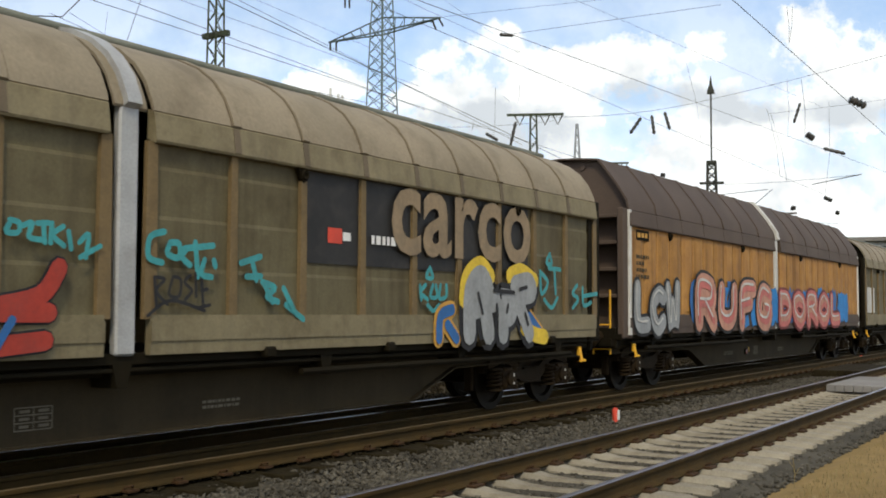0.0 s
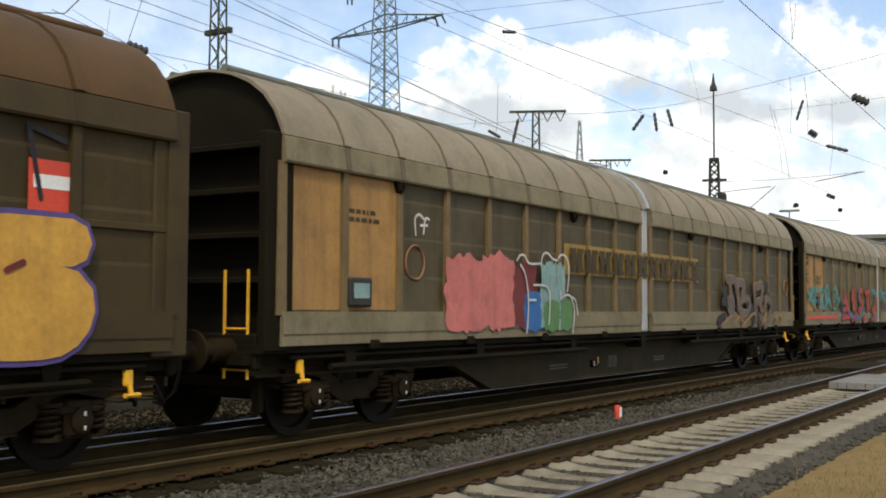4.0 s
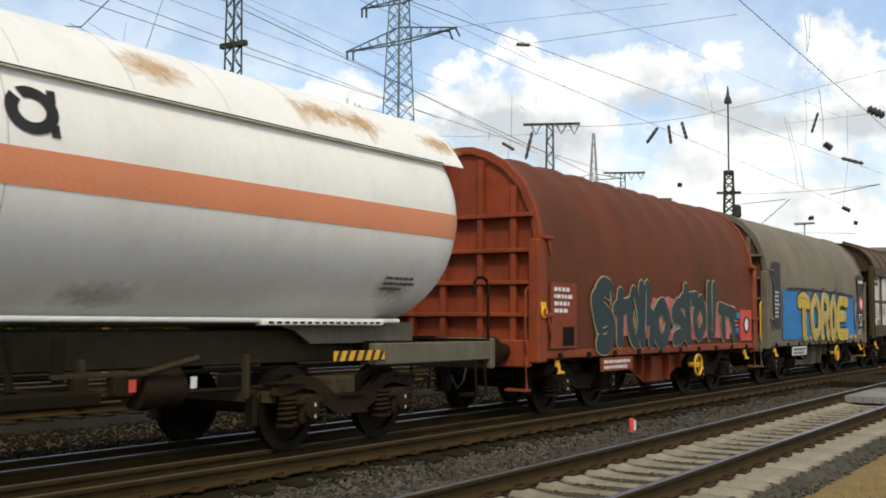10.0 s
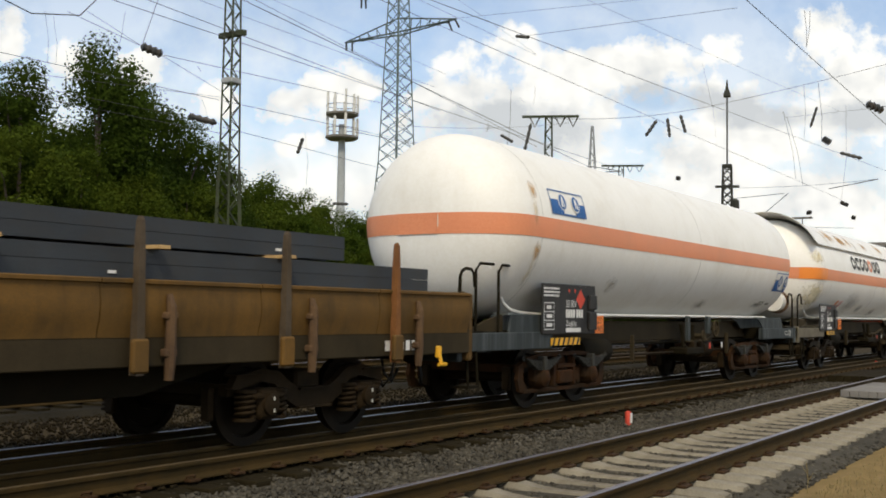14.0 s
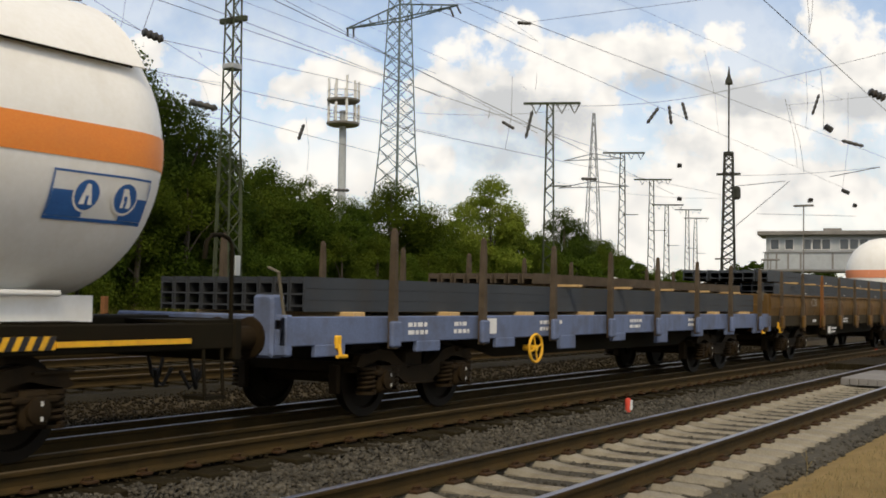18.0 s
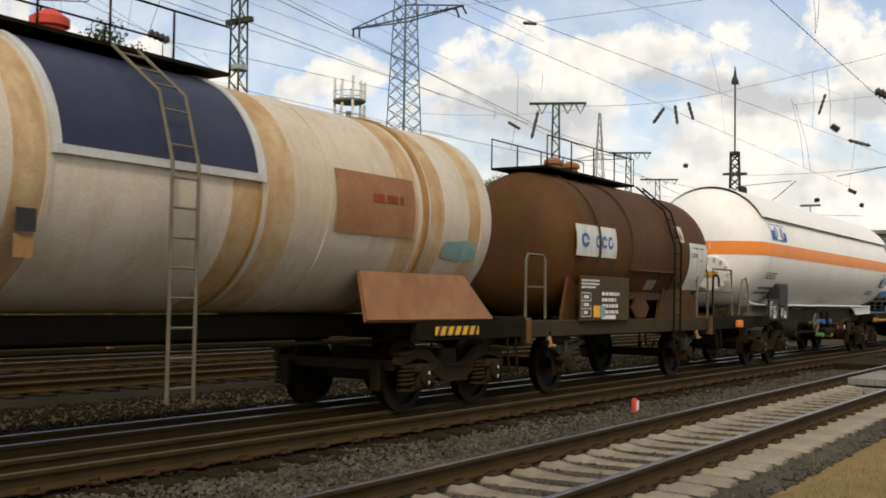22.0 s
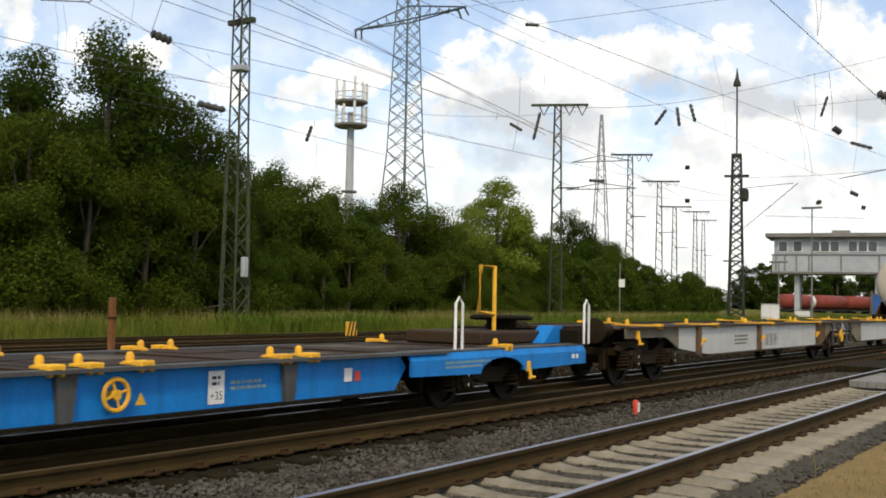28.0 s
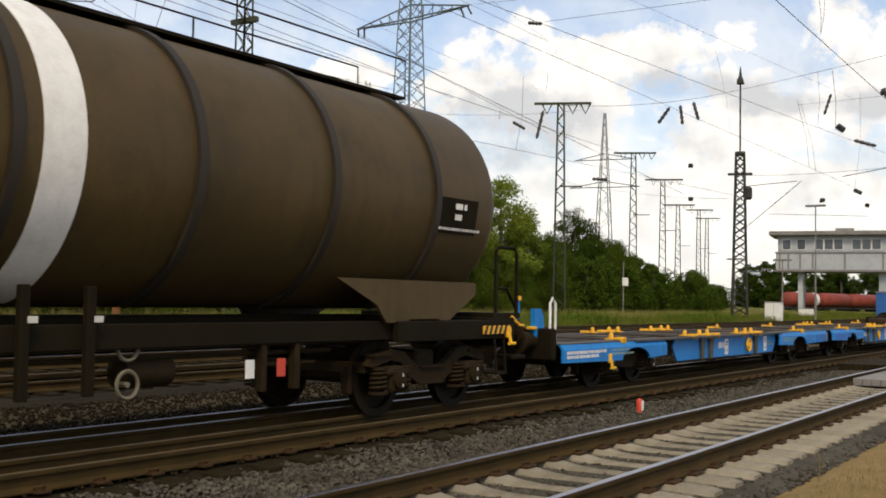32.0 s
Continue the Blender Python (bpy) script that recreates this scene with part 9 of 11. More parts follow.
def gas_wagon(u0, u1, rim0, rim1, label, stripe_m, frame_m, bog, leaf=False, shield=False, zs=(2.66, 2.98)):
    cy = (u0 + u1) / 2
    L = (u1 - u0) / 2
    w = wagon("gas_tank_wagon", cy, label)
    R, zc = 1.47, 2.86
    a, b = rim0 - cy, rim1 - cy
    tank(w, R, zc, a, b, 1.0, M_TANKWHITE, "white gas tank")
    stripe(w, R, zc, a, b, 1.0, zs[0], zs[1], stripe_m)
    for s in (-1, 1):
        part("belly_flange", G().box(min(s * 0.52, s * 0.80), max(s * 0.52, s * 0.80), a + 0.4, b - 0.4, 1.46, 1.50), M_TANKWHITE, w)
        part("tank_ledge", G().tube([(s * 0.92, a - 0.12, 1.80), (s * 0.92, a + 0.02, 1.64), (s * 0.92, a + 0.22, 1.54), (s * 0.92, a + 0.55, 1.495), (s * 0.92, a + 1.1, 1.475), (s * 0.92, b - 0.3, 1.475)], [0.022, 0.03, 0.034, 0.034, 0.03, 0.03], 8), M_TANKWHITE, w, smooth=60)
    if shield:
        sunshield(w, R + 0.07, zc, a - (0.75 if shield > 1 else 0.06), b + (0.6 if shield > 1 else 0.25), M_TANKWHITE, 28 if shield > 1 else 29, 0.12 if shield > 1 else 0.0)
        for s in (-1, 1):
            part("shield_edge", G().tube([(s * (R + 0.065) * math.cos(radians(28.5)), y, zc + (R + 0.065) * math.sin(radians(28.5))) for y in (a + 0.1, b + 0.1)], 0.012, 5), M_FRAME, w)
    for f in (0.02, 0.53):
        hoop(w, "weld_seam", R, zc, a + (b - a) * f, 0.008, M_GREYPATCH, 0.002, -60, 240)
    tank_frame(w, L, frame_m)
    for e, y in ((-1, a), (1, b)):
        saddle(w, y, e, M_SLATE if leaf else (M_TANKWHITE if shield == 1 and e > 0 else M_GREYSTEEL))
    for y in bog:
        bogie(w, y - cy, leaf=leaf, m=M_BOGIERUST if leaf else (M_BOGIETAN if shield == 2 else None))
    ends(w, L)
    part("air_tank", G().lathe([(0.05, -0.62), (0.2, -0.58), (0.23, -0.5), (0.23, 0.5), (0.2, 0.58), (0.05, 0.62)], (0.85, a + 3.3, 0.84), n=20), M_FRAME, w, smooth=40)
    part("valve_gear", G().tube([(0.9, 1.0, 1.3), (0.95, 1.0, 0.85), (0.95, 1.3, 0.75)], 0.05, 7).tube([(0.95, 1.5, 1.3), (0.95, 1.5, 0.9)], 0.06, 7).box(0.7, 1.1, 0.8, 1.9, 0.66, 0.82, 0.03), M_FRAME, w)
    for k, y in enumerate((2.2, 3.0)):
        rect("small_plate", w, (M_RED, M_WHITE)[k], y, y + 0.09, 0.78, 0.9, 1.1)
    for s in (-1, 1):
        part("inner_sill", G().box(min(s * 0.60, s * 0.68), max(s * 0.60, s * 0.68), -L + 2.0, L - 2.0, 0.98, 1.36, 0.012), M_SOLE, w)
    yb = bog[1] - cy - 2.9
    part("brake_cylinder", G().lathe([(0.06, -0.30), (0.2, -0.28), (0.21, -0.1), (0.19, 0.1), (0.21, 0.26), (0.06, 0.30)], (0.80, yb, 0.78), n=20), M_BOGIE, w, "grimy brake cylinder", 40)
    part("brake_lever", G().box(0.96, 1.02, yb - 1.4, yb - 0.2, 0.92, 0.97, 0.01).tube([(1.0, yb - 0.3, 0.95), (1.05, yb + 0.35, 1.08)], 0.04, 6), M_SOLE, w)
    for d in (-1.2, -0.75):
        part("valve_block", G().box(0.95, 1.08, yb + d, yb + d + 0.16, 0.74, 0.94, 0.015), M_BOGIE, w)
    part("brake_rod", G().tube([(0.8, a + 2.5, 0.72), (0.8, b - 2.5, 0.72)], 0.028, 6), M_BOGIE, w)
    for d in (-0.2, 0.2, 0.45):
        part("hanger", G().box(0.90, 0.98, L * d - 0.03, L * d + 0.03, 0.62, 1.1, 0.008), M_SOLE, w)
    return w, cy, a, b, on_tank(R, zc)


# white tank with the round-letter name and a sunshield
w, cy, a, b, xt = gas_wagon(-92.25, -74.55, -90.35, -76.2, "white gas tank wagon with salmon stripe and sunshield", M_TANKSTRIPE, M_GREYSTEEL, (-88.94, -77.7), shield=2, zs=(2.58, 2.90))
ring_letters(w, -86.6 - cy, -82.3 - cy, 3.02, 3.44, 7, xt, M_BLACK, (4, M_TANKSTRIPE), (1, 6))
data_panel(w, -89.98 - cy, -88.05 - cy, 1.12, 1.88, 1.30, seed=4, codes=("33 RIV", "Zagkks"))
hazard(w, -87.75 - cy, 1.14, 1.28, 0.31)
for y0, y1, z0, z1 in ((-87.0, -84.4, 1.62, 2.33), (-84.4, -83.4, 1.66, 1.95), (-82.0, -80.9, 1.58, 1.82), (-77.3, -76.5, 1.75, 1.98)):
    patch("repaint_patch", w, M_STAINGREY, y0 - 0.15 - cy, y1 + 0.15 - cy, z0 - 0.06, z1 + 0.06, xt, 5, 0.05, "greyish repaint patch")
part("danger_diamond", G().add([(xt(0, z) + 0.004, y - cy, z) for y, z in ((-87.14, 1.76), (-86.96, 1.76), (-86.78, 2.02), (-86.96, 2.02))], [(0, 1, 2, 3)]), M_RED, w)
bars(w, M_GREYSTEEL, -77.2 - cy, -76.5 - cy, 1.85, 2.05, 3, 7, lambda y, z: xt(y, z) + 0.006)
for k in range(10):
    rgk = random.Random(k)
    y = rgk.uniform(-91, -76)
    patch("rust_stain", w, M_STAINRUST, y - cy, y + rgk.uniform(0.6, 1.6) - cy, 3.70, 4.0 + rgk.uniform(0.06, 0.25), on_tank(1.54, 2.86, 0.008), k, 0.1, "rust stain on the sunshield")
for k in range(11):
    y = -90.3 + 1.27 * k - cy
    hoop(w, "shield_seam", 1.54, 2.86, y, 0.006, M_GREYPATCH, 0.003, 30, 150)
    if k in (1, 4, 9, 10):
        patch("rust_run", w, M_STAINPALE, y - 0.15, y + 0.2, 3.60, 4.15, on_tank(1.54, 2.86, 0.010), 3 * k, 0.1, "rust run on the sunshield", 16)
nose = lambda y, z: domed_side(1.47, 2.86, 90.35 + cy, 1.0, 0.02)(-y, z)
patch("yellowed_paint", w, M_STAINCREAM, -91.25 - cy, -89.75 - cy, 1.55, 2.66, nose, 8, 0.04, "yellowed cream paint on the tank's nose", 40)
patch("yellowed_paint", w, M_STAINCREAM, -91.05 - cy, -90.05 - cy, 2.95, 3.45, nose, 9, 0.08, "yellowed cream paint on the tank's nose", 40)
wrap("fresh_stripe", w, M_TANKORANGE, -91.15 - cy, -89.85 - cy, 2.575, 2.905, lambda y, z: nose(y, z) + 0.006, "brighter orange stretch of the stripe", 14)
lid = part("manhole", G().lathe([(0.27, -0.45), (0.27, -0.02), (0.22, 0.05), (0.05, 0.09)], (0.45, -91.30 - cy, 1.92), "y", 24), M_TANKWHITE, w, "round flanged manhole", 40, Matrix.Identity(4))
part("flange", G().lathe([(0.27, -0.10), (0.33, -0.10), (0.33, -0.03), (0.27, -0.03)], (0.45, -91.30 - cy, 1.92), "y", 24), M_HINGERUST, lid, "rusty bolted flange", 40)
part("warning_flag", G().add([(xt(0, z) + 0.004, y - cy, z) for y, z in ((-87.62, 1.80), (-87.36, 1.80), (-87.22, 2.02), (-87.48, 2.02))], [(0, 1, 2, 3)]), M_ORANGE, w)
striped_plate(w, -89.1 - cy, -88.2 - cy, 0.98, 1.27), striped_plate(w, -78.3 - cy, -77.3 - cy, 1.0, 1.27)
part("perforated_rim", G().box(0.86, 0.98, -79.2 - cy, -76.9 - cy, 1.42, 1.48, 0.01), M_TANKWHITE, w)
for k in range(16):
    rect("slot", w, M_FRAME, -79.1 + 0.135 * k - cy, -79.02 + 0.135 * k - cy, 1.437, 1.463, 0.981)

# white tank with the framed blue emblem
w, cy, a, b, xt = gas_wagon(-109.75, -92.55, -107.9, -93.9, "white gas tank wagon with salmon stripe and blue emblem", M_TANKSTRIPE, M_SLATE, (-106.05, -95.75), leaf=True)
emblem(w, -107.3 - cy, -106.05 - cy, 3.06, 3.46, xt), emblem(w, -94.85 - cy, -93.62 - cy, 2.14, 2.60, domed_side(1.47, 2.86, -93.9 - cy, 1.0))
data_panel(w, -107.29 - cy, -105.34 - cy, 1.16, 1.97, 1.30, True, 6, codes=("33 RIV", "Zagkks"))
hazard(w, -105.28 - cy, 1.16, 1.26, 0.30)
for y, z in ((-107.85, 2.42), (-107.95, 3.35)):
    patch("rust_stain", w, M_STAINRUST, y - 0.05 - cy, y + 0.27 - cy, z - 0.16, z + 0.20, xt, 3, 0.1, "rust stain")
    patch("rust_run", w, M_STAINPALE, y - cy, y + 0.20 - cy, z - 0.60, z + 0.02, lambda p, q: xt(p, q) + 0.002, 4, 0.1, "pale rust run")
for y0, y1, z0, z1 in ((-104.7, -104.3, 1.88, 2.15), (-99.6, -98.8, 1.62, 1.85), (-95.7, -94.7, 1.72, 1.85)):
    patch("repaint_patch", w, M_STAINGREY, y0 - 0.12 - cy, y1 + 0.12 - cy, z0 - 0.05, z1 + 0.05, xt, 6, 0.05, "greyish repaint patch")
bars(w, M_GREYSTEEL, -95.2 - cy, -94.75 - cy, 1.78, 1.88, 2, 12, lambda y, z: xt(y, z) + 0.005), bars(w, M_GREYSTEEL, -94.6 - cy, -94.3 - cy, 1.78, 1.86, 1, 13, lambda y, z: xt(y, z) + 0.005)
handwheel(w, -98.8 - cy, 1.21, 1.20, M_SOLE, 0.17), handwheel(w, -99.6 - cy, 1.06, 1.20, M_SOLE, 0.10)
part("wheel_bracket", G().box(1.02, 1.10, -99.02 - cy, -98.84 - cy, 1.10, 1.48, 0.01), M_SLATE, w), part("wheel_bracket", G().box(0.95, 1.02, -100.05 - cy, -99.9 - cy, 0.95, 1.48, 0.01), M_SLATE, w)
rect("white_frame", w, M_GREYPATCH, -93.52 - cy, -93.24 - cy, 1.02, 1.12, 1.262), rect("frame_field", w, M_SLATE, -93.50 - cy, -93.26 - cy, 1.035, 1.105, 1.264)
frame_table(w, M_GREYPATCH, -93.15 - cy, -93.0 - cy, 1.0, 1.14, 2, 3, 1.264, 5)
striped_plate(w, -106.95 - cy, -105.9 - cy, 0.98, 1.27)
for y in (-109.2, -108.55):
    part("platform_rail", G().tube([(1.22, y - cy, 1.2), (1.22, y - cy, 2.1), (1.22, y + 0.12 - cy, 2.2), (1.22, y + 0.5 - cy, 2.2)], 0.022, 7), M_FRAME, w, smooth=60)
part("rubbing_plate", G().box(1.28, 1.285, -108.4 - cy, -108.1 - cy, 2.7, 2.95), M_GREYPATCH, w)

# white tank with bright orange stripe, sunshield and end platform
w, cy, a, b, xt = gas_wagon(-166.55, -147.55, -163.2, -149.3, "white gas tank wagon with bright orange stripe and sunshield", M_TANKORANGE, M_FRAME, (-161.8, -150.9), shield=1)
emblem(w, -162.85 - cy, -161.6 - cy, 3.06, 3.46, xt), emblem(w, -150.1 - cy, -148.95 - cy, 2.12, 2.55, domed_side(1.47, 2.86, -149.3 - cy, 1.0))
part("valve_box", G().box(1.0, 1.32, -161.75 - cy, -161.0 - cy, 1.45, 2.02, 0.03), M_BLACK, w, "black valve box")
data_panel(w, -162.55 - cy, -161.78 - cy, 1.12, 1.62, 1.30, seed=9), data_panel(w, -161.6 - cy, -160.9 - cy, 1.12, 1.45, 1.30, seed=11)
bars(w, M_GREYSTEEL, -162.9 - cy, -162.0 - cy, 2.1, 2.28, 3, 3, lambda y, z: xt(y, z) + 0.005), bars(w, M_GREYSTEEL, -162.9 - cy, -161.7 - cy, 1.72, 1.95, 2, 4, lambda y, z: xt(y, z) + 0.005, "wagon_number_bars")
bars(w, M_GREYSTEEL, -151.4 - cy, -150.4 - cy, 1.85, 2.0, 2, 4, lambda y, z: xt(y, z) + 0.005), wrap("repaint_patch", w, M_WHITE, -156.0 - cy, -154.9 - cy, 1.52, 1.62, xt)
lid = part("manhole", G().lathe([(0.36, 0.5), (0.36, 0.02), (0.43, 0.02), (0.43, -0.05), (0.36, -0.06), (0.1, -0.07)], (0, 0, 0), "y", 26), M_TANKWHITE, w, "round flanged manhole", 40, pose(0.38, -164.13 - cy, 2.22, 20, 0, 14))
for k in range(14):
    part("bolt", G().lathe([(0.035, -0.09), (0.035, -0.04)], (0.385 * math.cos(k * 0.449), 0, 0.385 * math.sin(k * 0.449)), "y", 8), M_GREYPATCH, lid)
part("yellow_label", G().box(-0.16, 0.16, -0.085, -0.072, -0.06, 0.06), M_YELLOW, lid)
for x in (-1.15, 1.15):
    part("platform_rail", G().tube([(x, -166.2 - cy, 1.22), (x, -166.2 - cy, 2.25), (x, -165.0 - cy, 2.25), (x, -164.9 - cy, 1.22)], 0.024, 7).tube([(x, -166.2 - cy, 1.75), (x, -164.95 - cy, 1.75)], 0.018, 6), M_GREYSTEEL, w, smooth=60)
    part("platform_rail", G().tube([(x, -164.5 - cy, 1.22), (x, -164.2 - cy, 2.05), (x, -163.95 - cy, 2.1), (x, -163.8 - cy, 1.9), (x, -163.75 - cy, 1.22)], 0.024, 7), M_GREYSTEEL, w, smooth=60)
part("orange_lamp", G().box(1.28, 1.36, -165.1 - cy, -164.75 - cy, 0.95, 1.12, 0.02), M_ORANGE, w)
handwheel(w, -157.2 - cy, 0.98, 1.05, M_GREYSTEEL, 0.26)
for k, (y, m) in enumerate(((-156.1, M_BLUE), (-155.3, M_BLUE), (-156.2, P_GREEN), (-155.2, P_YELLOW))):
    part("valve_cap", G().lathe([(0.08, 0.8), (0.085, 1.0), (0.05, 1.03)], (0, y - cy, 1.0 if k < 2 else 0.62), "x", 18), m, w, "coloured valve cap", 40, Matrix.Identity(4))
striped_plate(w, -150.7 - cy, -149.9 - cy, 0.98, 1.27)
part("side_bar", G().box(1.27, 1.30, -149.9 - cy, -148.3 - cy, 1.0, 1.05), M_YELLOW, w)


def catwalk(w, y0, y1, z, width=0.55):
    c = part("catwalk", G().box(-width, width, y0, y1, z, z + 0.04), M_FRAME, w, "dark walkway on the tank's top")
    for s in (-1, 1):
        pts = [(s * width, y0, z), (s * width, y0, z + 0.55), (s * width, y1, z + 0.55), (s * width, y1, z)]
        part("railing", G().tube(pts, 0.014, 5), M_FRAME, c)
        for k in range(1, 4):
            y = y0 + (y1 - y0) * k / 4
            part("rail_post", G().tube([(s * width, y, z), (s * width, y, z + 0.55)], 0.014, 5), M_FRAME, c)
    return c


def ladder(w, y, x, z0, pts, m=None):
    """Side rails that follow pts of (x, z), with rungs."""
    m = m or M_FRAME
    la = part("ladder", G().tube([(a, y - 0.17, z) for a, z in pts], 0.02, 6).tube([(a, y + 0.17, z) for a, z in pts], 0.02, 6), m, w)
    for (a0, b0), (a1, b1) in zip(pts, pts[1:]):
        n = max(1, round(math.hypot(a1 - a0, b1 - b0) / 0.3))
        for k in range(n):
            f = (k + 0.5) / n
            part("rung", G().tube([(a0 + (a1 - a0) * f, y - 0.17, b0 + (b1 - b0) * f), (a0 + (a1 - a0) * f, y + 0.17, b0 + (b1 - b0) * f)], 0.013, 5), m, la)
    return la


# short rust-brown tank on two axles
w = wagon("tank_wagon", -170.75, "rust-brown two-axle tank wagon with a white name panel")
cy = -170.75
R, zc = 1.27, 2.47
tank(w, R, zc, -1.95, 3.75, 0.72, M_TANKBROWN, "rust-brown tank")
xt = on_tank(R, zc)
for y in (-1.55, 1.35, 2.05):
    hoop(w, "strap", R, zc, y, 0.035, M_TANKBROWN, 0.03, -70, 250)
wrap("name_panel", w, M_WHITEWALL, -173.2 - cy, -171.6 - cy, 2.25, 2.78, xt, "white company name panel")
ring_letters(w, -172.5 - cy, -171.75 - cy, 2.4, 2.62, 3, lambda y, z: xt(y, z) + 0.006, M_BLUE), ring_letters(w, -173.05 - cy, -172.7 - cy, 2.4, 2.64, 1, lambda y, z: xt(y, z) + 0.006, M_BLUE)
wrap("white_field", w, M_WHITEWALL, -167.98 - cy, -166.68 - cy, 1.76, 2.72, domed_side(R, zc, 3.75, 0.42), "white painted field", 14, 8)
rect("dark_mark", w, M_BLACK, -167.4 - cy, -167.25 - cy, 2.36, 2.52, 1.276)
bars(w, M_BLACK, -167.85 - cy, -167.1 - cy, 2.6, 2.64, 1, 4, lambda y, z: xt(y, z) + 0.006)
wrap("warning_field", w, M_WHITEWALL, -168.72 - cy, -168.35 - cy, 2.70, 3.02, lambda y, z: xt(y, z) + 0.045, "white warning field")
part("warning_triangle", G().add([(xt(0, z) + 0.055, y - cy, z) for y, z in ((-168.64, 2.76), (-168.42, 2.76), (-168.53, 2.94))], [(0, 1, 2)]), M_OCHRE, w)
hoop(w, "jacket_sheet", R, zc, -169.72 - cy, 1.18, M_TANKBROWN, 0.035, -17, 197)
for s in (-1, 1):
    part("jacket_lip", G().box(min(s * 1.22, s * 1.36), max(s * 1.22, s * 1.36), -170.9 - cy, -168.54 - cy, 2.06, 2.10), M_TANKBROWN, w)
    for y0, y1 in ((-173.0, -171.2), (-171.2, -170.55), (-168.98, -166.9)):
        part("frame_skirt", G().box(min(s * 1.02, s * 1.05), max(s * 1.02, s * 1.05), y0 - cy, y1 - cy, 1.18, 1.66), M_TANKBROWN, w)
    part("frame_skirt", G().box(min(s * 1.02, s * 1.05), max(s * 1.02, s * 1.05), -170.55 - cy, -168.98 - cy, 1.54, 1.68), M_TANKBROWN, w)
    part("hex_plate", G().plate([(-170.5 - cy, 1.38), (-170.3 - cy, 1.56), (-169.85 - cy, 1.56), (-169.65 - cy, 1.38), (-169.85 - cy, 1.20), (-170.3 - cy, 1.20)], s * 1.06, s * 1.09), M_TANKBROWN, w)
wrap("small_field", w, P_FADED, -169.92 - cy, -169.45 - cy, 1.73, 1.92, lambda y, z: xt(y, z) + 0.004)
data_panel(w, -173.1 - cy, -171.1 - cy, 1.16, 1.92, 1.30, seed=13, m=M_BROWN)
rect("small_plate", w, M_YELLOW, -172.6 - cy, -172.35 - cy, 1.22, 1.42, 1.305), rect("small_plate", w, P_SKY, -172.35 - cy, -172.15 - cy, 1.22, 1.42, 1.305)
word("tank_code", w, "L100H", M_BLACK, -167.9 - cy, -167.55 - cy, 2.42, 2.52, lambda y, z: domed_side(R, zc, 3.75, 0.42)(y, z) + 0.006)
catwalk(w, -172.9 - cy, -169.2 - cy, 3.78)
for y in (-171.6, -170.9):
    part("dome_valve", G().lathe([(0.14, 3.7), (0.14, 3.98), (0.18, 4.0), (0.18, 4.06), (0.08, 4.12)], (0, y - cy, 0), "z", 16), M_FADEDBROWN, w, smooth=40)
ladder(w, -168.9 - cy, 1.36, 0.5, [(1.36, 0.5), (1.38, 2.6), (1.15, 3.3), (0.55, 3.8)])
part("frame_sill", G().box(1.10, 1.24, -4.1, 4.1, 0.92, 1.18, 0.015), M_SOLE, w), part("frame_sill", G().box(-1.24, -1.10, -4.1, 4.1, 0.92, 1.18, 0.015), M_SOLE, w)
part("floor_frame", G().box(-1.1, 1.1, -4.0, 4.0, 1.0, 1.16), M_FRAME, w)
for y in (-1.55, 2.6):
    for s in (-1, 1):
        part("saddle", G().plate([(y - 1.0, 1.16), (y + 1.0, 1.16), (y + 0.75, 1.9), (y - 0.75, 1.9)], s * 1.0, s * 1.06), M_TANKBROWN, w)
for y in (-2.55, 2.95):
    wheelset(w, y)
    for s in (-1, 1):
        part("axle_guard", G().plate([(y - 0.38, 0.95), (y + 0.38, 0.95), (y + 0.2, 0.28), (y + 0.12, 0.28), (y + 0.12, 0.5), (y - 0.12, 0.5), (y - 0.12, 0.28), (y - 0.2, 0.28)], s * 1.0, s * 1.03), M_BOGIERUST, w)
        part("axle_box", BOXLID, M_BOGIERUST, w, at=pose(s * 1.06, y, 0.46, 0, 0, 0 if s > 0 else 180))
        part("leaf_spring", LEAF, M_BOGIERUST, w, at=pose(s * 1.08, y, 0.72))
for e in (-1, 1):
    a, b = sorted((e * 4.0, e * 4.12))
    part("buffer_beam", G().box(-1.3, 1.3, a, b, 0.82, 1.22, 0.02), M_WBROWN, w)
    part("handrail", G().tube([(1.2, e * 4.05, 1.2), (1.2, e * 4.05, 2.12), (1.2, e * 3.98, 2.2), (1.2, e * 3.5, 2.2), (1.2, e * 3.42, 2.12), (1.2, e * 3.4, 1.2)], 0.022, 6).tube([(1.2, e * 4.05, 1.7), (1.2, e * 3.42, 1.7)], 0.016, 6), M_GREYSTEEL, w, smooth=60)
    part("handrail", G().tube([(-1.2, e * 4.05, 1.2), (-1.2, e * 4.05, 2.12), (-1.2, e * 3.98, 2.2), (-1.2, e * 3.5, 2.2), (-1.2, e * 3.42, 2.12), (-1.2, e * 3.4, 1.2)], 0.022, 6), M_GREYSTEEL, w, smooth=60)
ends(w, 4.12)
lashing(w, -3.3, 0.92, 1.2, M_OCHRE), lashing(w, 3.3, 0.92, 1.2, M_OCHRE)

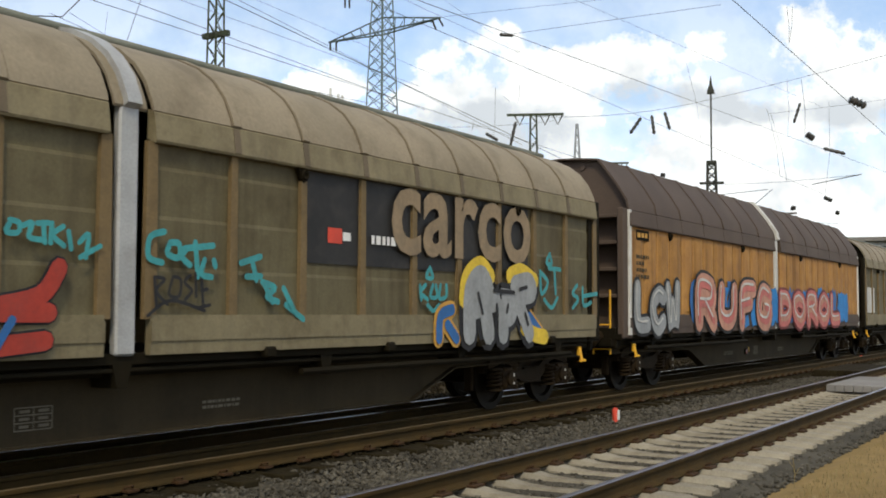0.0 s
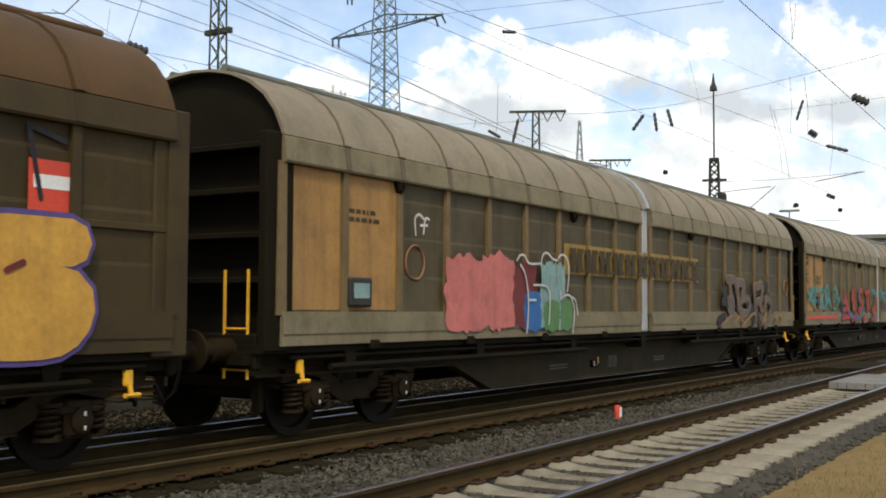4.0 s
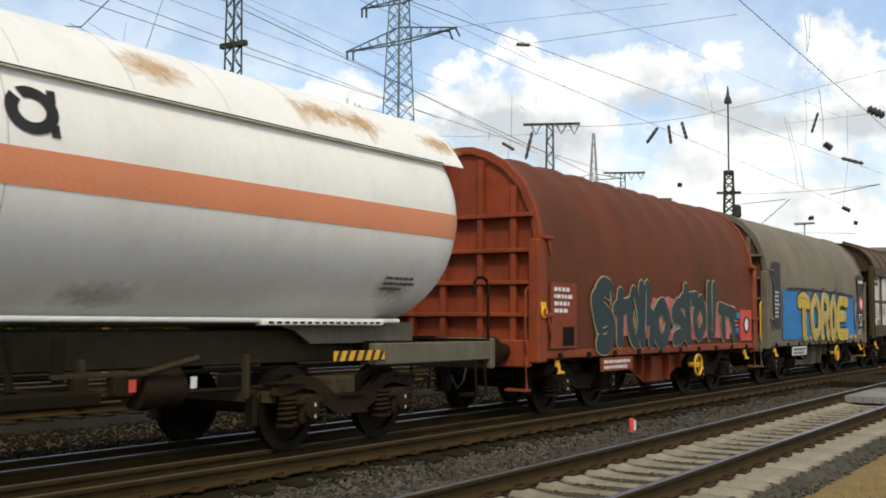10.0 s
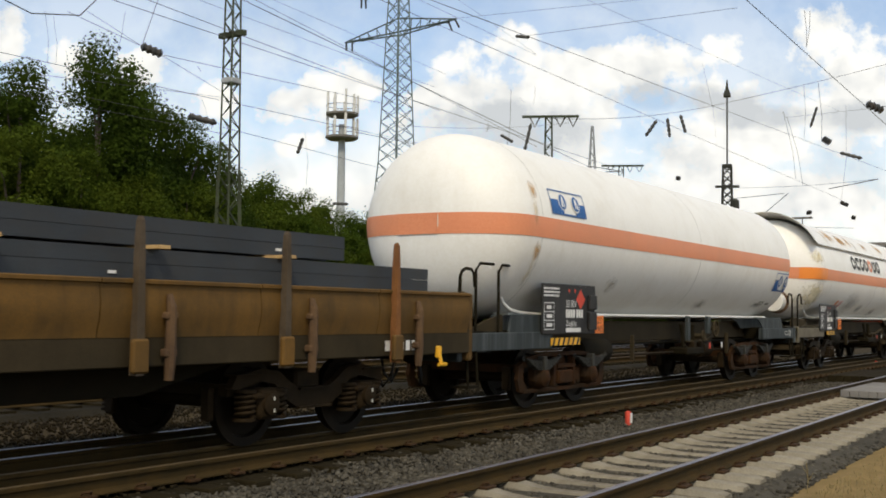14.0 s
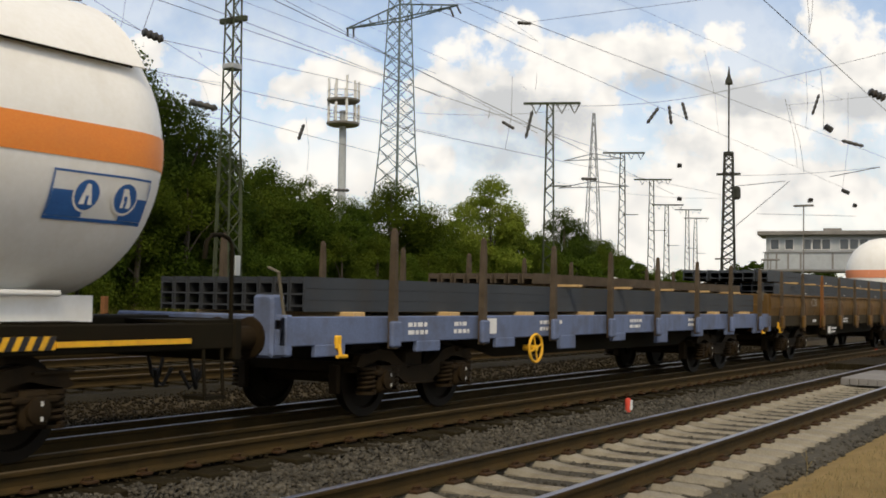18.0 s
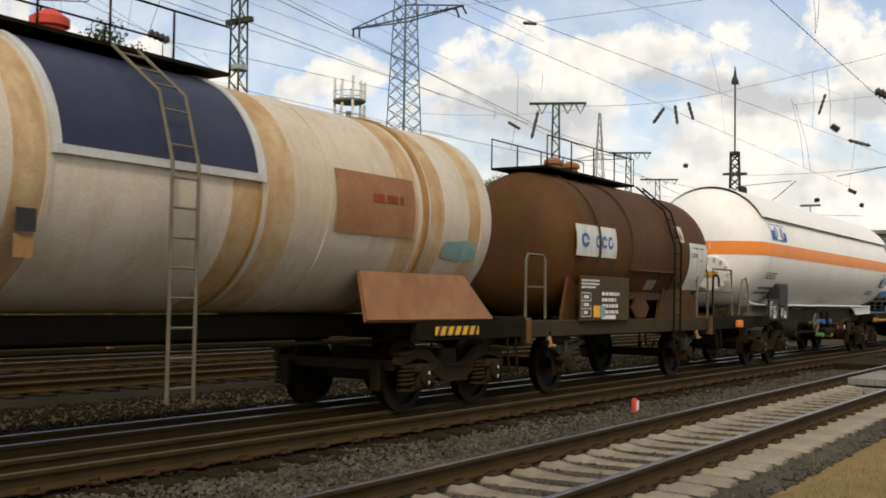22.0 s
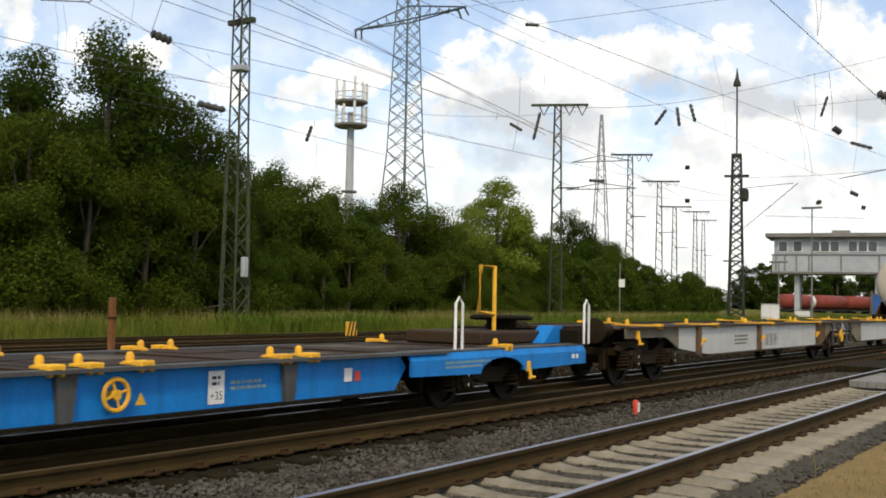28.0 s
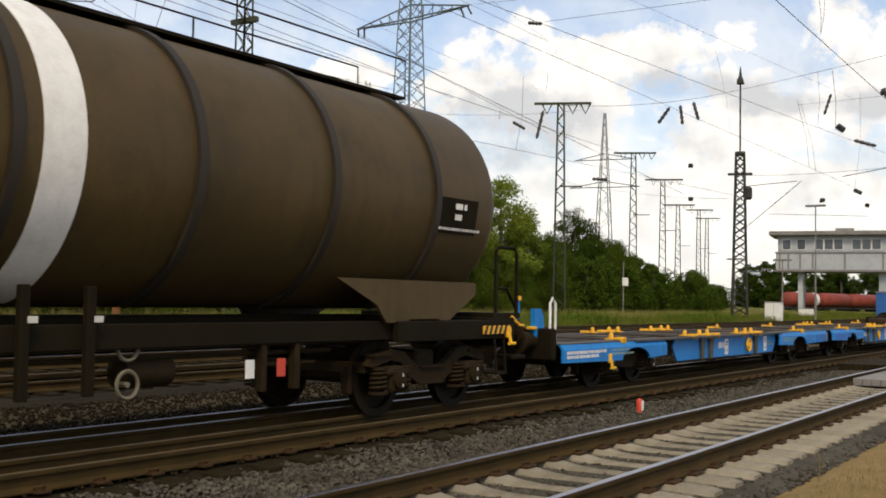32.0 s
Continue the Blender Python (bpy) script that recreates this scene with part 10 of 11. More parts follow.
# cream tank with straps, dark lid and brown saddles
w = wagon("tank_wagon", -182.0, "stained cream tank wagon with a dark lid panel and ladder")
cy = -182.0
R, zc = 1.32, 2.60
tank(w, R, zc, -187.5 - cy, -176.1 - cy, 0.42, M_TANKCREAM, "stained cream tank")
xt = on_tank(R, zc)
for y in (-187.4, -186.2, -184.9, -183.55, -180.9, -179.7, -177.75, -176.3):
    hoop(w, "strap", R, zc, y - cy, 0.05 if y in (-186.2, -177.75) else 0.03, M_OCHRE if y in (-186.2, -177.75, -180.9) else M_TANKCREAM, 0.035 if y in (-186.2, -177.75) else 0.015, -75, 255)
for y, q in ((-186.55, 0.22), (-185.9, 0.2), (-183.75, 0.16), (-181.1, 0.2), (-180.55, 0.22), (-178.1, 0.2), (-177.45, 0.16), (-176.5, 0.14)):
    hoop(w, "rust_run", R, zc, y - cy, q, M_RUSTRUN, 0.004, -75, 255)
hoop(w, "lid_panel", R, zc, -182.2 - cy, 1.28, M_NAVYGLASS, 0.03, 8, 172)
for y in (-183.5, -180.9):
    hoop(w, "lid_rim", R, zc, y - cy, 0.05, M_SILVER, 0.05, 4, 176)
part("lid_rim", G().box(1.32, 1.37, -183.5 - cy, -180.9 - cy, 2.70, 2.78), M_SILVER, w)
ring_letters(w, -186.15 - cy, -184.4 - cy, 2.58, 2.80, 6, lambda y, z: xt(y, z) + 0.02, M_FADEDBROWN, None, (1, 5))
part("emblem_ring", G().ring((xt(0, 2.72) + 0.004, -187.0 - cy, 2.72), 0.27, 0.028, "x", 26, 4).ring((xt(0, 2.72) + 0.012, -187.0 - cy, 2.72), 0.15, 0.025, "x", 20, 4), M_FADEDBROWN, w, "ring emblem in faded red")
data_panel(w, -187.45 - cy, -185.5 - cy, 1.62, 2.18, 1.34, seed=21), data_panel(w, -187.45 - cy, -185.4 - cy, 1.12, 1.6, 1.34, seed=22)
wrap("faded_field", w, M_FADEDBROWN, -179.6 - cy, -178.0 - cy, 2.25, 3.0, lambda y, z: xt(y, z) + 0.010, "faded brown painted field")
bars(w, M_REDSTEEL, -178.9 - cy, -178.1 - cy, 2.62, 2.8, 1, 5, lambda y, z: xt(y, z) + 0.018)
patch("blue_patch", w, P_SKY, -177.3 - cy, -176.3 - cy, 2.0, 2.3, lambda y, z: xt(y, z) + 0.01, 5, 0.1), patch("blue_patch", w, P_SKY, -185.2 - cy, -184.5 - cy, 1.75, 1.95, lambda y, z: xt(y, z) + 0.01, 6, 0.1)
rect("small_sign", w, M_BLACK, -183.85 - cy, -183.65 - cy, 2.0, 2.2, 1.30), rect("small_sign", w, M_OCHRE, -183.85 - cy, -183.65 - cy, 1.78, 1.98, 1.27)
catwalk(w, -184.0 - cy, -180.6 - cy, 3.96)
part("dome_valve", G().lathe([(0.16, 3.85), (0.16, 4.14), (0.2, 4.16), (0.2, 4.24), (0.08, 4.32)], (0, -182.6 - cy, 0), "z", 16), M_RED, w, smooth=40)
ladder(w, -182.1 - cy, 1.46, 0.45, [(1.46, 0.45), (1.46, 2.75), (1.25, 3.45), (0.55, 3.98)], M_GREYSTEEL)
tank_frame(w, 7.1, M_FRAME, rails=False)
for e, y in ((-1, -186.6 - cy), (1, -177.4 - cy)):
    for s in (-1, 1):
        part("saddle_plate", G().skin([[(s * 1.22, y - 1.5, 1.18), (s * 1.22, y + 1.5, 1.18), (s * 1.28, y + 1.5, 1.22), (s * 1.28, y - 1.5, 1.22)], [(s * 1.10, y - 0.9 - 0.6 * (e > 0), 1.78), (s * 1.10, y + 0.9 + 0.6 * (e < 0), 1.78), (s * 1.14, y + 0.9 + 0.6 * (e < 0), 1.82), (s * 1.14, y - 0.9 - 0.6 * (e > 0), 1.82)]]), M_FADEDBROWN if e > 0 else M_TANKBROWN, w, "flared brown saddle plate")
for y in (-186.33, -176.6):
    bogie(w, y - cy)
ends(w, 7.1)
part("yellow_rail", G().tube([(1.22, -7.1, 1.2), (1.22, -7.1, 2.14), (1.22, -7.06, 2.2), (1.22, -6.80, 2.2), (1.22, -6.74, 2.16), (1.22, -6.71, 2.1), (1.22, -6.71, 1.74), (1.22, -6.74, 1.66), (1.22, -6.80, 1.62), (1.22, -7.08, 1.62)], 0.024, 7), M_YELLOW, w, smooth=60)
part("grey_rail", G().tube([(-1.22, -7.1, 1.2), (-1.22, -7.1, 2.1), (-1.22, -7.06, 2.18), (-1.22, -6.98, 2.22), (-1.22, -6.90, 2.22), (-1.22, -6.82, 2.18), (-1.22, -6.8, 2.1), (-1.22, -6.8, 1.2)], 0.024, 7), M_GREYSTEEL, w, smooth=60)
striped_plate(w, -177.4 - cy, -176.3 - cy, 1.0, 1.27)

# large sooty tank at the end
w = wagon("tank_wagon", -265.2, "large sooty umber tank wagon with a white band")
cy = -265.2
R, zc = 1.46, 2.80
tank(w, R, zc, -7.5, 7.05, 0.55, M_TANKUMBER, "sooty umber tank")
xt = on_tank(R, zc)
for k in range(8):
    hoop(w, "strap", R, zc, 5.70 - 2.08 * k, 0.055, M_STRAP, 0.05, -75, 255)
hoop(w, "white_band", R, zc, -265.25 - cy, 0.22, M_WHITE, 0.012, -75, 255)
catwalk(w, -6.5, 6.4, 4.27, 0.42)
part("name_field", G().add([(xt(0, z) + 0.01, y - cy, z) for y, z in ((-259.4, 2.35), (-258.5, 2.35), (-258.5, 2.82), (-259.4, 2.82))], [(0, 1, 2, 3)]), M_FRAME, w, "dark grey writing field")
bars(w, M_WHITE, -259.1 - cy, -258.75 - cy, 2.5, 2.78, 2, 5, lambda y, z: xt(y, z) + 0.03), bars(w, M_WHITE, -259.5 - cy, -258.3 - cy, 2.38, 2.44, 1, 7, lambda y, z: xt(y, z) + 0.03)
tank_frame(w, 8.1, M_FRAME, rails=False)
for e in (-1, 1):
    for s in (-1, 1):
        part("saddle_plate", G().plate([(e * 4.0, 1.72), (e * 7.1, 1.72), (e * 7.1, 1.55), (e * 6.4, 1.18), (e * 5.0, 1.18), (e * 4.8, 1.4)], s * 1.16, s * 1.20), M_TANKUMBER, w)
    bogie(w, e * 6.2)
ends(w, 8.1)
striped_plate(w, 7.2, 8.0, 1.0, 1.27)
lashing(w, 7.9, 1.0, 1.27)
for x in (-1.15, 1.15):
    part("end_railing", G().tube([(x, 7.75, 1.3), (x, 7.75, 2.2), (x, 7.82, 2.26), (x, 8.28, 2.26), (x, 8.36, 2.18), (x, 8.36, 1.3)], 0.028, 7).tube([(x, 7.75, 1.66), (x, 8.05, 1.66), (x, 8.36, 1.35)], 0.022, 6), M_FRAME, w, smooth=60)
part("end_platform", G().box(-1.2, 1.2, 7.6, 8.4, 1.22, 1.3, 0.01), M_FRAME, w), part("end_step", G().box(0.95, 1.3, 8.0, 8.4, 0.62, 0.68, 0.01), M_FRAME, w)
part("yellow_lever", G().tube([(1.25, 8.05, 1.25), (1.3, 8.2, 1.12), (1.3, 8.32, 1.12)], 0.022, 6), M_YELLOW, w)
part("brake_cylinder", G().lathe([(0.05, -0.35), (0.16, -0.3), (0.16, 0.3), (0.05, 0.35)], (0.85, 1.4, 0.72), n=18), M_BOGIE, w, smooth=40)
for y in (-0.2, 0.5):
    part("hanger", G().box(1.12, 1.2, y - 0.05, y + 0.05, 0.55, 1.55, 0.01), M_FRAME, w)
    part("hanger_tag", G().box(1.2, 1.206, y + 0.02, y + 0.12, 1.22, 1.28), M_GREYPATCH, w)
for y, z in ((1.05, 0.98), (1.05, 0.62)):
    part("valve_wheel", G().ring((1.05, y, z), 0.13, 0.02, "x", 18, 5).tube([(0.9, y, z), (1.06, y, z)], 0.03, 6), M_GREYSTEEL, w)
for x, z in ((0.7, 0.70), (0.95, 0.86)):
    part("brake_rod", G().tube([(x, -4.0, z), (x, 4.2, z)], 0.03, 6), M_BOGIE, w)
for y in (2.9, 3.45):
    part("hanger_bracket", G().box(1.0, 1.1, y - 0.04, y + 0.04, 0.45, 1.1), M_BOGIE, w)
for s in (-1, 1):
    part("side_sill", G().box(min(s * 1.02, s * 1.12), max(s * 1.02, s * 1.12), -7.8, 7.8, 0.96, 1.20, 0.012), M_FRAME, w)
for y in (2.6, 3.1):
    rect("small_plate", w, M_RED if y > 3 else M_WHITE, y, y + 0.14, 0.6, 0.8, 1.1)

# ---- flat wagons with steel, and container carriers ----
def beam_mesh(L, h, wd):
    """A rolled H-beam."""
    t = 0.022
    p, m = wd / 2, h / 2                             # it lies on its side, flanges upright
    prof = [(-p, 0), (-p + t, 0), (-p + t, m - t / 2), (p - t, m - t / 2), (p - t, 0), (p, 0), (p, h), (p - t, h), (p - t, m + t / 2), (-p + t, m + t / 2), (-p + t, h), (-p, h)]
    return G().prism(prof, -L / 2, L / 2).mesh("steel_beam")


def load(name, me, m, u, x, z, label, category, group):
    ob = part(name, me, m)
    ob.matrix_basis = pose(TRACK_X + x, u, z)
    tagged(ob, label, category, group)
    TRAIN.append((ob, u, x, z))
    return ob


M_STAKE = mat("dark rusty stake steel", (0.060, 0.042, 0.024), (0.085, 0.062, 0.040), scale=3.0, rough=0.8, bump=0.15, dirt=(0.03, 0.022, 0.014), amount=0.5)
M_HINGE = mat("rusty brown hinge casting", (0.115, 0.066, 0.032), (0.080, 0.046, 0.024), scale=3.0, rough=0.8, bump=0.15, dirt=(0.05, 0.03, 0.02), amount=0.5)


def stake(w, y, x, z0, z1, m, red=False):
    s = 1 if x > 0 else -1
    st = part("stake", G().skin([[(x - a, y - b, z), (x + a, y - b, z), (x + a, y + b, z), (x - a, y + b, z)] for z, a, b in ((z0, 0.045, 0.048), (z0 + 0.5, 0.045, 0.046), (z1 - 0.25, 0.038, 0.034), (z1 - 0.04, 0.03, 0.028), (z1, 0.015, 0.014))]), M_RUSTPOST if red else M_STAKE, w)
    part("stake_pocket", G().box(min(x, x + s * 0.07), max(x, x + s * 0.07), y - 0.10, y + 0.10, z0 + 0.02, z0 + 0.34, 0.02), m, st)
    return st


def flat_wagon(u0, u1, label, m, walls, stakes, bog, top):
    L, cy = (u1 - u0) / 2, (u0 + u1) / 2
    w = wagon("stake_wagon", cy, label)
    part("deck", G().box(-1.3, 1.3, -L, L, 1.12, 1.22), M_DECK, w)
    for s in (-1, 1):
        part("side_sill", G().box(min(s * 1.26, s * 1.36), max(s * 1.26, s * 1.36), -L, L, 0.93, 1.26, 0.012), M_SOLE if walls else m, w)
        part("truss_web", G().plate([(-L * 0.6, 1.0), (-L * 0.42, 0.62), (L * 0.42, 0.62), (L * 0.6, 1.0)], s * 0.9, s * 0.93), M_FRAME, w)
        if walls:
            n = 9
            for i in range(n):
                a, b = -L + 0.15 + (2 * L - 0.3) * i / n, -L + 0.15 + (2 * L - 0.3) * (i + 1) / n - 0.014
                part("drop_side", G().prism([(s * 1.33, 1.21), (s * 1.365, 1.21), (s * 1.375, 1.28), (s * 1.400, 1.38), (s * 1.412, 1.48), (s * 1.405, 1.58), (s * 1.388, 1.68), (s * 1.392, 1.705), (s * 1.418, 1.715), (s * 1.418, 1.745), (s * 1.40, 1.757), (s * 1.33, 1.757)], a, b), m, w, smooth=40)
                y = (a + b) / 2 - 0.25
                if s > 0:
                    part("hinge", G().tube([(1.44, y, 0.80), (1.45, y, 1.05), (1.45, y, 1.5), (1.42, y, 1.62)], [0.045, 0.055, 0.05, 0.03], 8).box(1.38, 1.48, y - 0.075, y + 0.075, 1.02, 1.10, 0.015).box(1.38, 1.48, y - 0.075, y + 0.075, 1.38, 1.45, 0.015), M_HINGE, w)
        for k, y in enumerate(stakes):
            stake(w, y - cy, s * 1.44, 0.86, top, m, walls and k in (1, 7))
    for e in (-1, 1):
        a, b = sorted((e * (L - 0.12), e * L))
        part("buffer_beam", G().box(-1.36, 1.36, a, b, 0.82, 1.75 if walls else 1.28, 0.02), m, w)
        part("end_pocket", G().box(0.9, 1.2, a - 0.05, b + 0.05, 0.8, 1.5, 0.03), m, w)
        part("end_rail", G().tube([(1.25, e * (L - 0.1), 1.2), (1.25, e * (L + 0.02), 1.75), (1.1, e * (L + 0.02), 1.8)], 0.02, 6), M_GREYSTEEL, w)
    for y in bog:
        bogie(w, y - cy)
    ends(w, L)
    for y in (-L + 0.9, L - 0.9):
        lashing(w, y, 0.94, 1.36)
    return w, cy, L


# khaki-brown wagon with drop sides
w, cy, L = flat_wagon(-128.95, -109.5, "khaki-brown stake wagon with drop sides, loaded with steel beams", M_WBROWN, True, [-125.98 + 2.07 * k for k in range(8)] + [-128.0], (-125.8, -112.6), 2.34)
part("side_box", G().box(1.2, 1.42, -123.3 - cy, -122.0 - cy, 0.62, 0.92, 0.02), M_FRAME, w)
rect("white_notice", w, M_WHITE, -123.15 - cy, -122.85 - cy, 0.68, 0.88, 1.424), bars(w, M_WHITE, -122.75 - cy, -122.1 - cy, 0.68, 0.88, 2, 4, 1.424)
word("chalk_mark", w, "628", P_FADED, -125.0 - cy, -124.42 - cy, 1.47, 1.68, 1.422, label="chalked number"), bars(w, M_WHITE, -121.4 - cy, -120.3 - cy, 0.98, 1.14, 2, 8, 1.364, "wagon_number_bars")
frame_table(w, M_WHITE, -119.2 - cy, -118.8 - cy, 0.96, 1.18, 2, 3, 1.364, 5), bars(w, M_WHITE, -124.6 - cy, -124.2 - cy, 1.0, 1.12, 1, 9, 1.364)
bars(w, M_WHITE, -111.6 - cy, -110.6 - cy, 0.98, 1.14, 1, 12, 1.364, "lettering", 0.8)
LOW, UP = beam_mesh(17.5, 0.142, 0.30), beam_mesh(15.9, 0.142, 0.30)
for row in range(2):
    for k in range(8):
        load("steel_beam", LOW, M_BEAM, -119.1 + 0.05 * (k * 5 % 7 - 3), -1.1 + 0.315 * k, 1.76 + 0.147 * row, "blue-grey rolled steel I-beam stacked on the stake wagon", "steel beam", "steel beams on the brown wagon")
    for k in range(7):
        load("steel_beam", UP, M_BEAM, -120.1 + 0.05 * (k * 3 % 7 - 3), -0.95 + 0.315 * k, 2.09 + 0.147 * row, "blue-grey rolled steel I-beam stacked on the stake wagon", "steel beam", "steel beams on the brown wagon")
TAG = G().box(0.0, 0.004, -0.05, 0.05, 0, 0.03).mesh("chain_tag")
CHOCK = G().box(-1.28, 1.28, -0.07, 0.07, 0, 0.036).mesh("timber")
CHOCK2 = G().box(-1.25, 1.34, -0.12, 0.12, 0, 0.09, 0.01).mesh("timber")
BEARER = G().box(-1.25, 1.25, -0.1, 0.1, 0, 0.54, 0.01).mesh("timber")
for k in range(8):
    load("chain_tag", TAG, M_WHITE, -125.0 + 2.3 * k, 1.265, 1.80 + 0.33 * (k % 2), "small white tag on a steel beam", "tag", "tags on the steel beams")
    load("timber_bearer", BEARER, M_DUNNAGE, -127.0 + 2.1 * k, 0, 1.22, "pale timber bearer under the steel beams", "timber", "timber bearers")
    load("timber_spacer", CHOCK, M_DUNNAGE, -126.4 + 1.85 * k, 0.14, 2.052, "pale timber spacer between layers of steel beams", "timber", "timber spacers")

# lavender-blue wagon with stakes
w, cy, L = flat_wagon(-146.95, -128.65, "lavender-blue stake wagon loaded with steel sections", M_WBLUE, False, [-145.04 + 2.17 * k for k in range(8)], (-143.9, -131.8), 2.35)
for i in range(9):
    y = -L + 0.5 + i * 2.05
    part("lower_flap", G().box(1.30, 1.37, y, y + 0.55, 0.72 if i in (3, 5) else 0.80, 0.94, 0.01), M_WBLUE, w)
handwheel(w, -141.2 - cy, 0.76, 1.40, M_YELLOW, 0.21)
for y, wd in ((-144.6, 0.5), (-143.5, 0.5), (-141.0, 0.9), (-137.5, 0.6), (-134.5, 0.6)):
    bars(w, M_WHITE, y - cy, y + wd - cy, 1.0, 1.2, 2, int(-y * 10), 1.364)
rect("white_notice", w, M_WHITE, -142.65 - cy, -142.35 - cy, 1.0, 1.22, 1.364)
SEC, TOPS = beam_mesh(17.0, 0.132, 0.22), beam_mesh(10.6, 0.16, 0.2)
for row in range(3):
    for k in range(10):
        load("steel_section", SEC, M_BEAM, -137.9, -1.08 + 0.235 * k, 1.31 + 0.136 * row, "dark grey rolled steel section lying on the stake wagon", "steel section", "steel sections on the blue wagon")
for k in range(8):
    load("steel_section", TOPS, M_BEAM if k > 2 else M_STAKE, -135.2, -0.95 + 0.26 * k, 1.765, "steel section on top of the stacked load", "steel section", "upper steel sections on the blue wagon")
for k in range(8):
    load("timber_bearer", CHOCK2, M_DUNNAGE, -145.6 + 2.17 * k, 0, 1.22, "pale timber bearer on the blue wagon's deck", "timber", "timber bearers")
for k in range(5):
    load("timber_spacer", CHOCK, M_DUNNAGE, -139.6 + 2.1 * k, 0.1, 1.725, "pale timber spacer between layers of steel", "timber", "timber spacers")


def spigot(w, y, x, z, arm=0.30):
    """A container spigot on a folding arm that reaches over the deck's edge."""
    s = 1 if x > 0 else -1
    xi, xo, tip = x - s * arm, x + s * 0.08, x - s * (arm * 1.35 + 0.06)
    g = G().skin([[(p, y - q, z), (p, y + q, z), (p, y + q, z + h), (p, y - q, z + h)] for p, q, h in ((tip, 0.02, 0.02), (xi - s * 0.05, 0.04, 0.03), (x, 0.045, 0.035), (xo, 0.045, 0.035))])
    g.lathe([(0.042, z + 0.02), (0.042, z + 0.085), (0.034, z + 0.11), (0.016, z + 0.125), (0.003, z + 0.128)], (xi, y, 0), "z", 14)
    g.box(min(x - s * 0.06, xo + s * 0.02), max(x - s * 0.06, xo + s * 0.02), y - 0.09, y + 0.09, z - 0.005, z + 0.05, 0.012)
    g.box(min(x + s * 0.03, xo + s * 0.02), max(x + s * 0.03, xo + s * 0.02), y - 0.09, y - 0.03, z - 0.06, z + 0.02, 0.012).box(min(x + s * 0.03, xo + s * 0.02), max(x + s * 0.03, xo + s * 0.02), y + 0.03, y + 0.09, z - 0.06, z + 0.02, 0.012)
    g.box(xi - 0.055, xi + 0.055, y - 0.055, y + 0.055, z, z + 0.035, 0.008)
    return part("container_spigot", g, M_YELLOW, w, smooth=35)


# grey twin container carrier
POSTS = {False: (-1.25, 0.95, 1.45), True: (0.08, 4.2)}


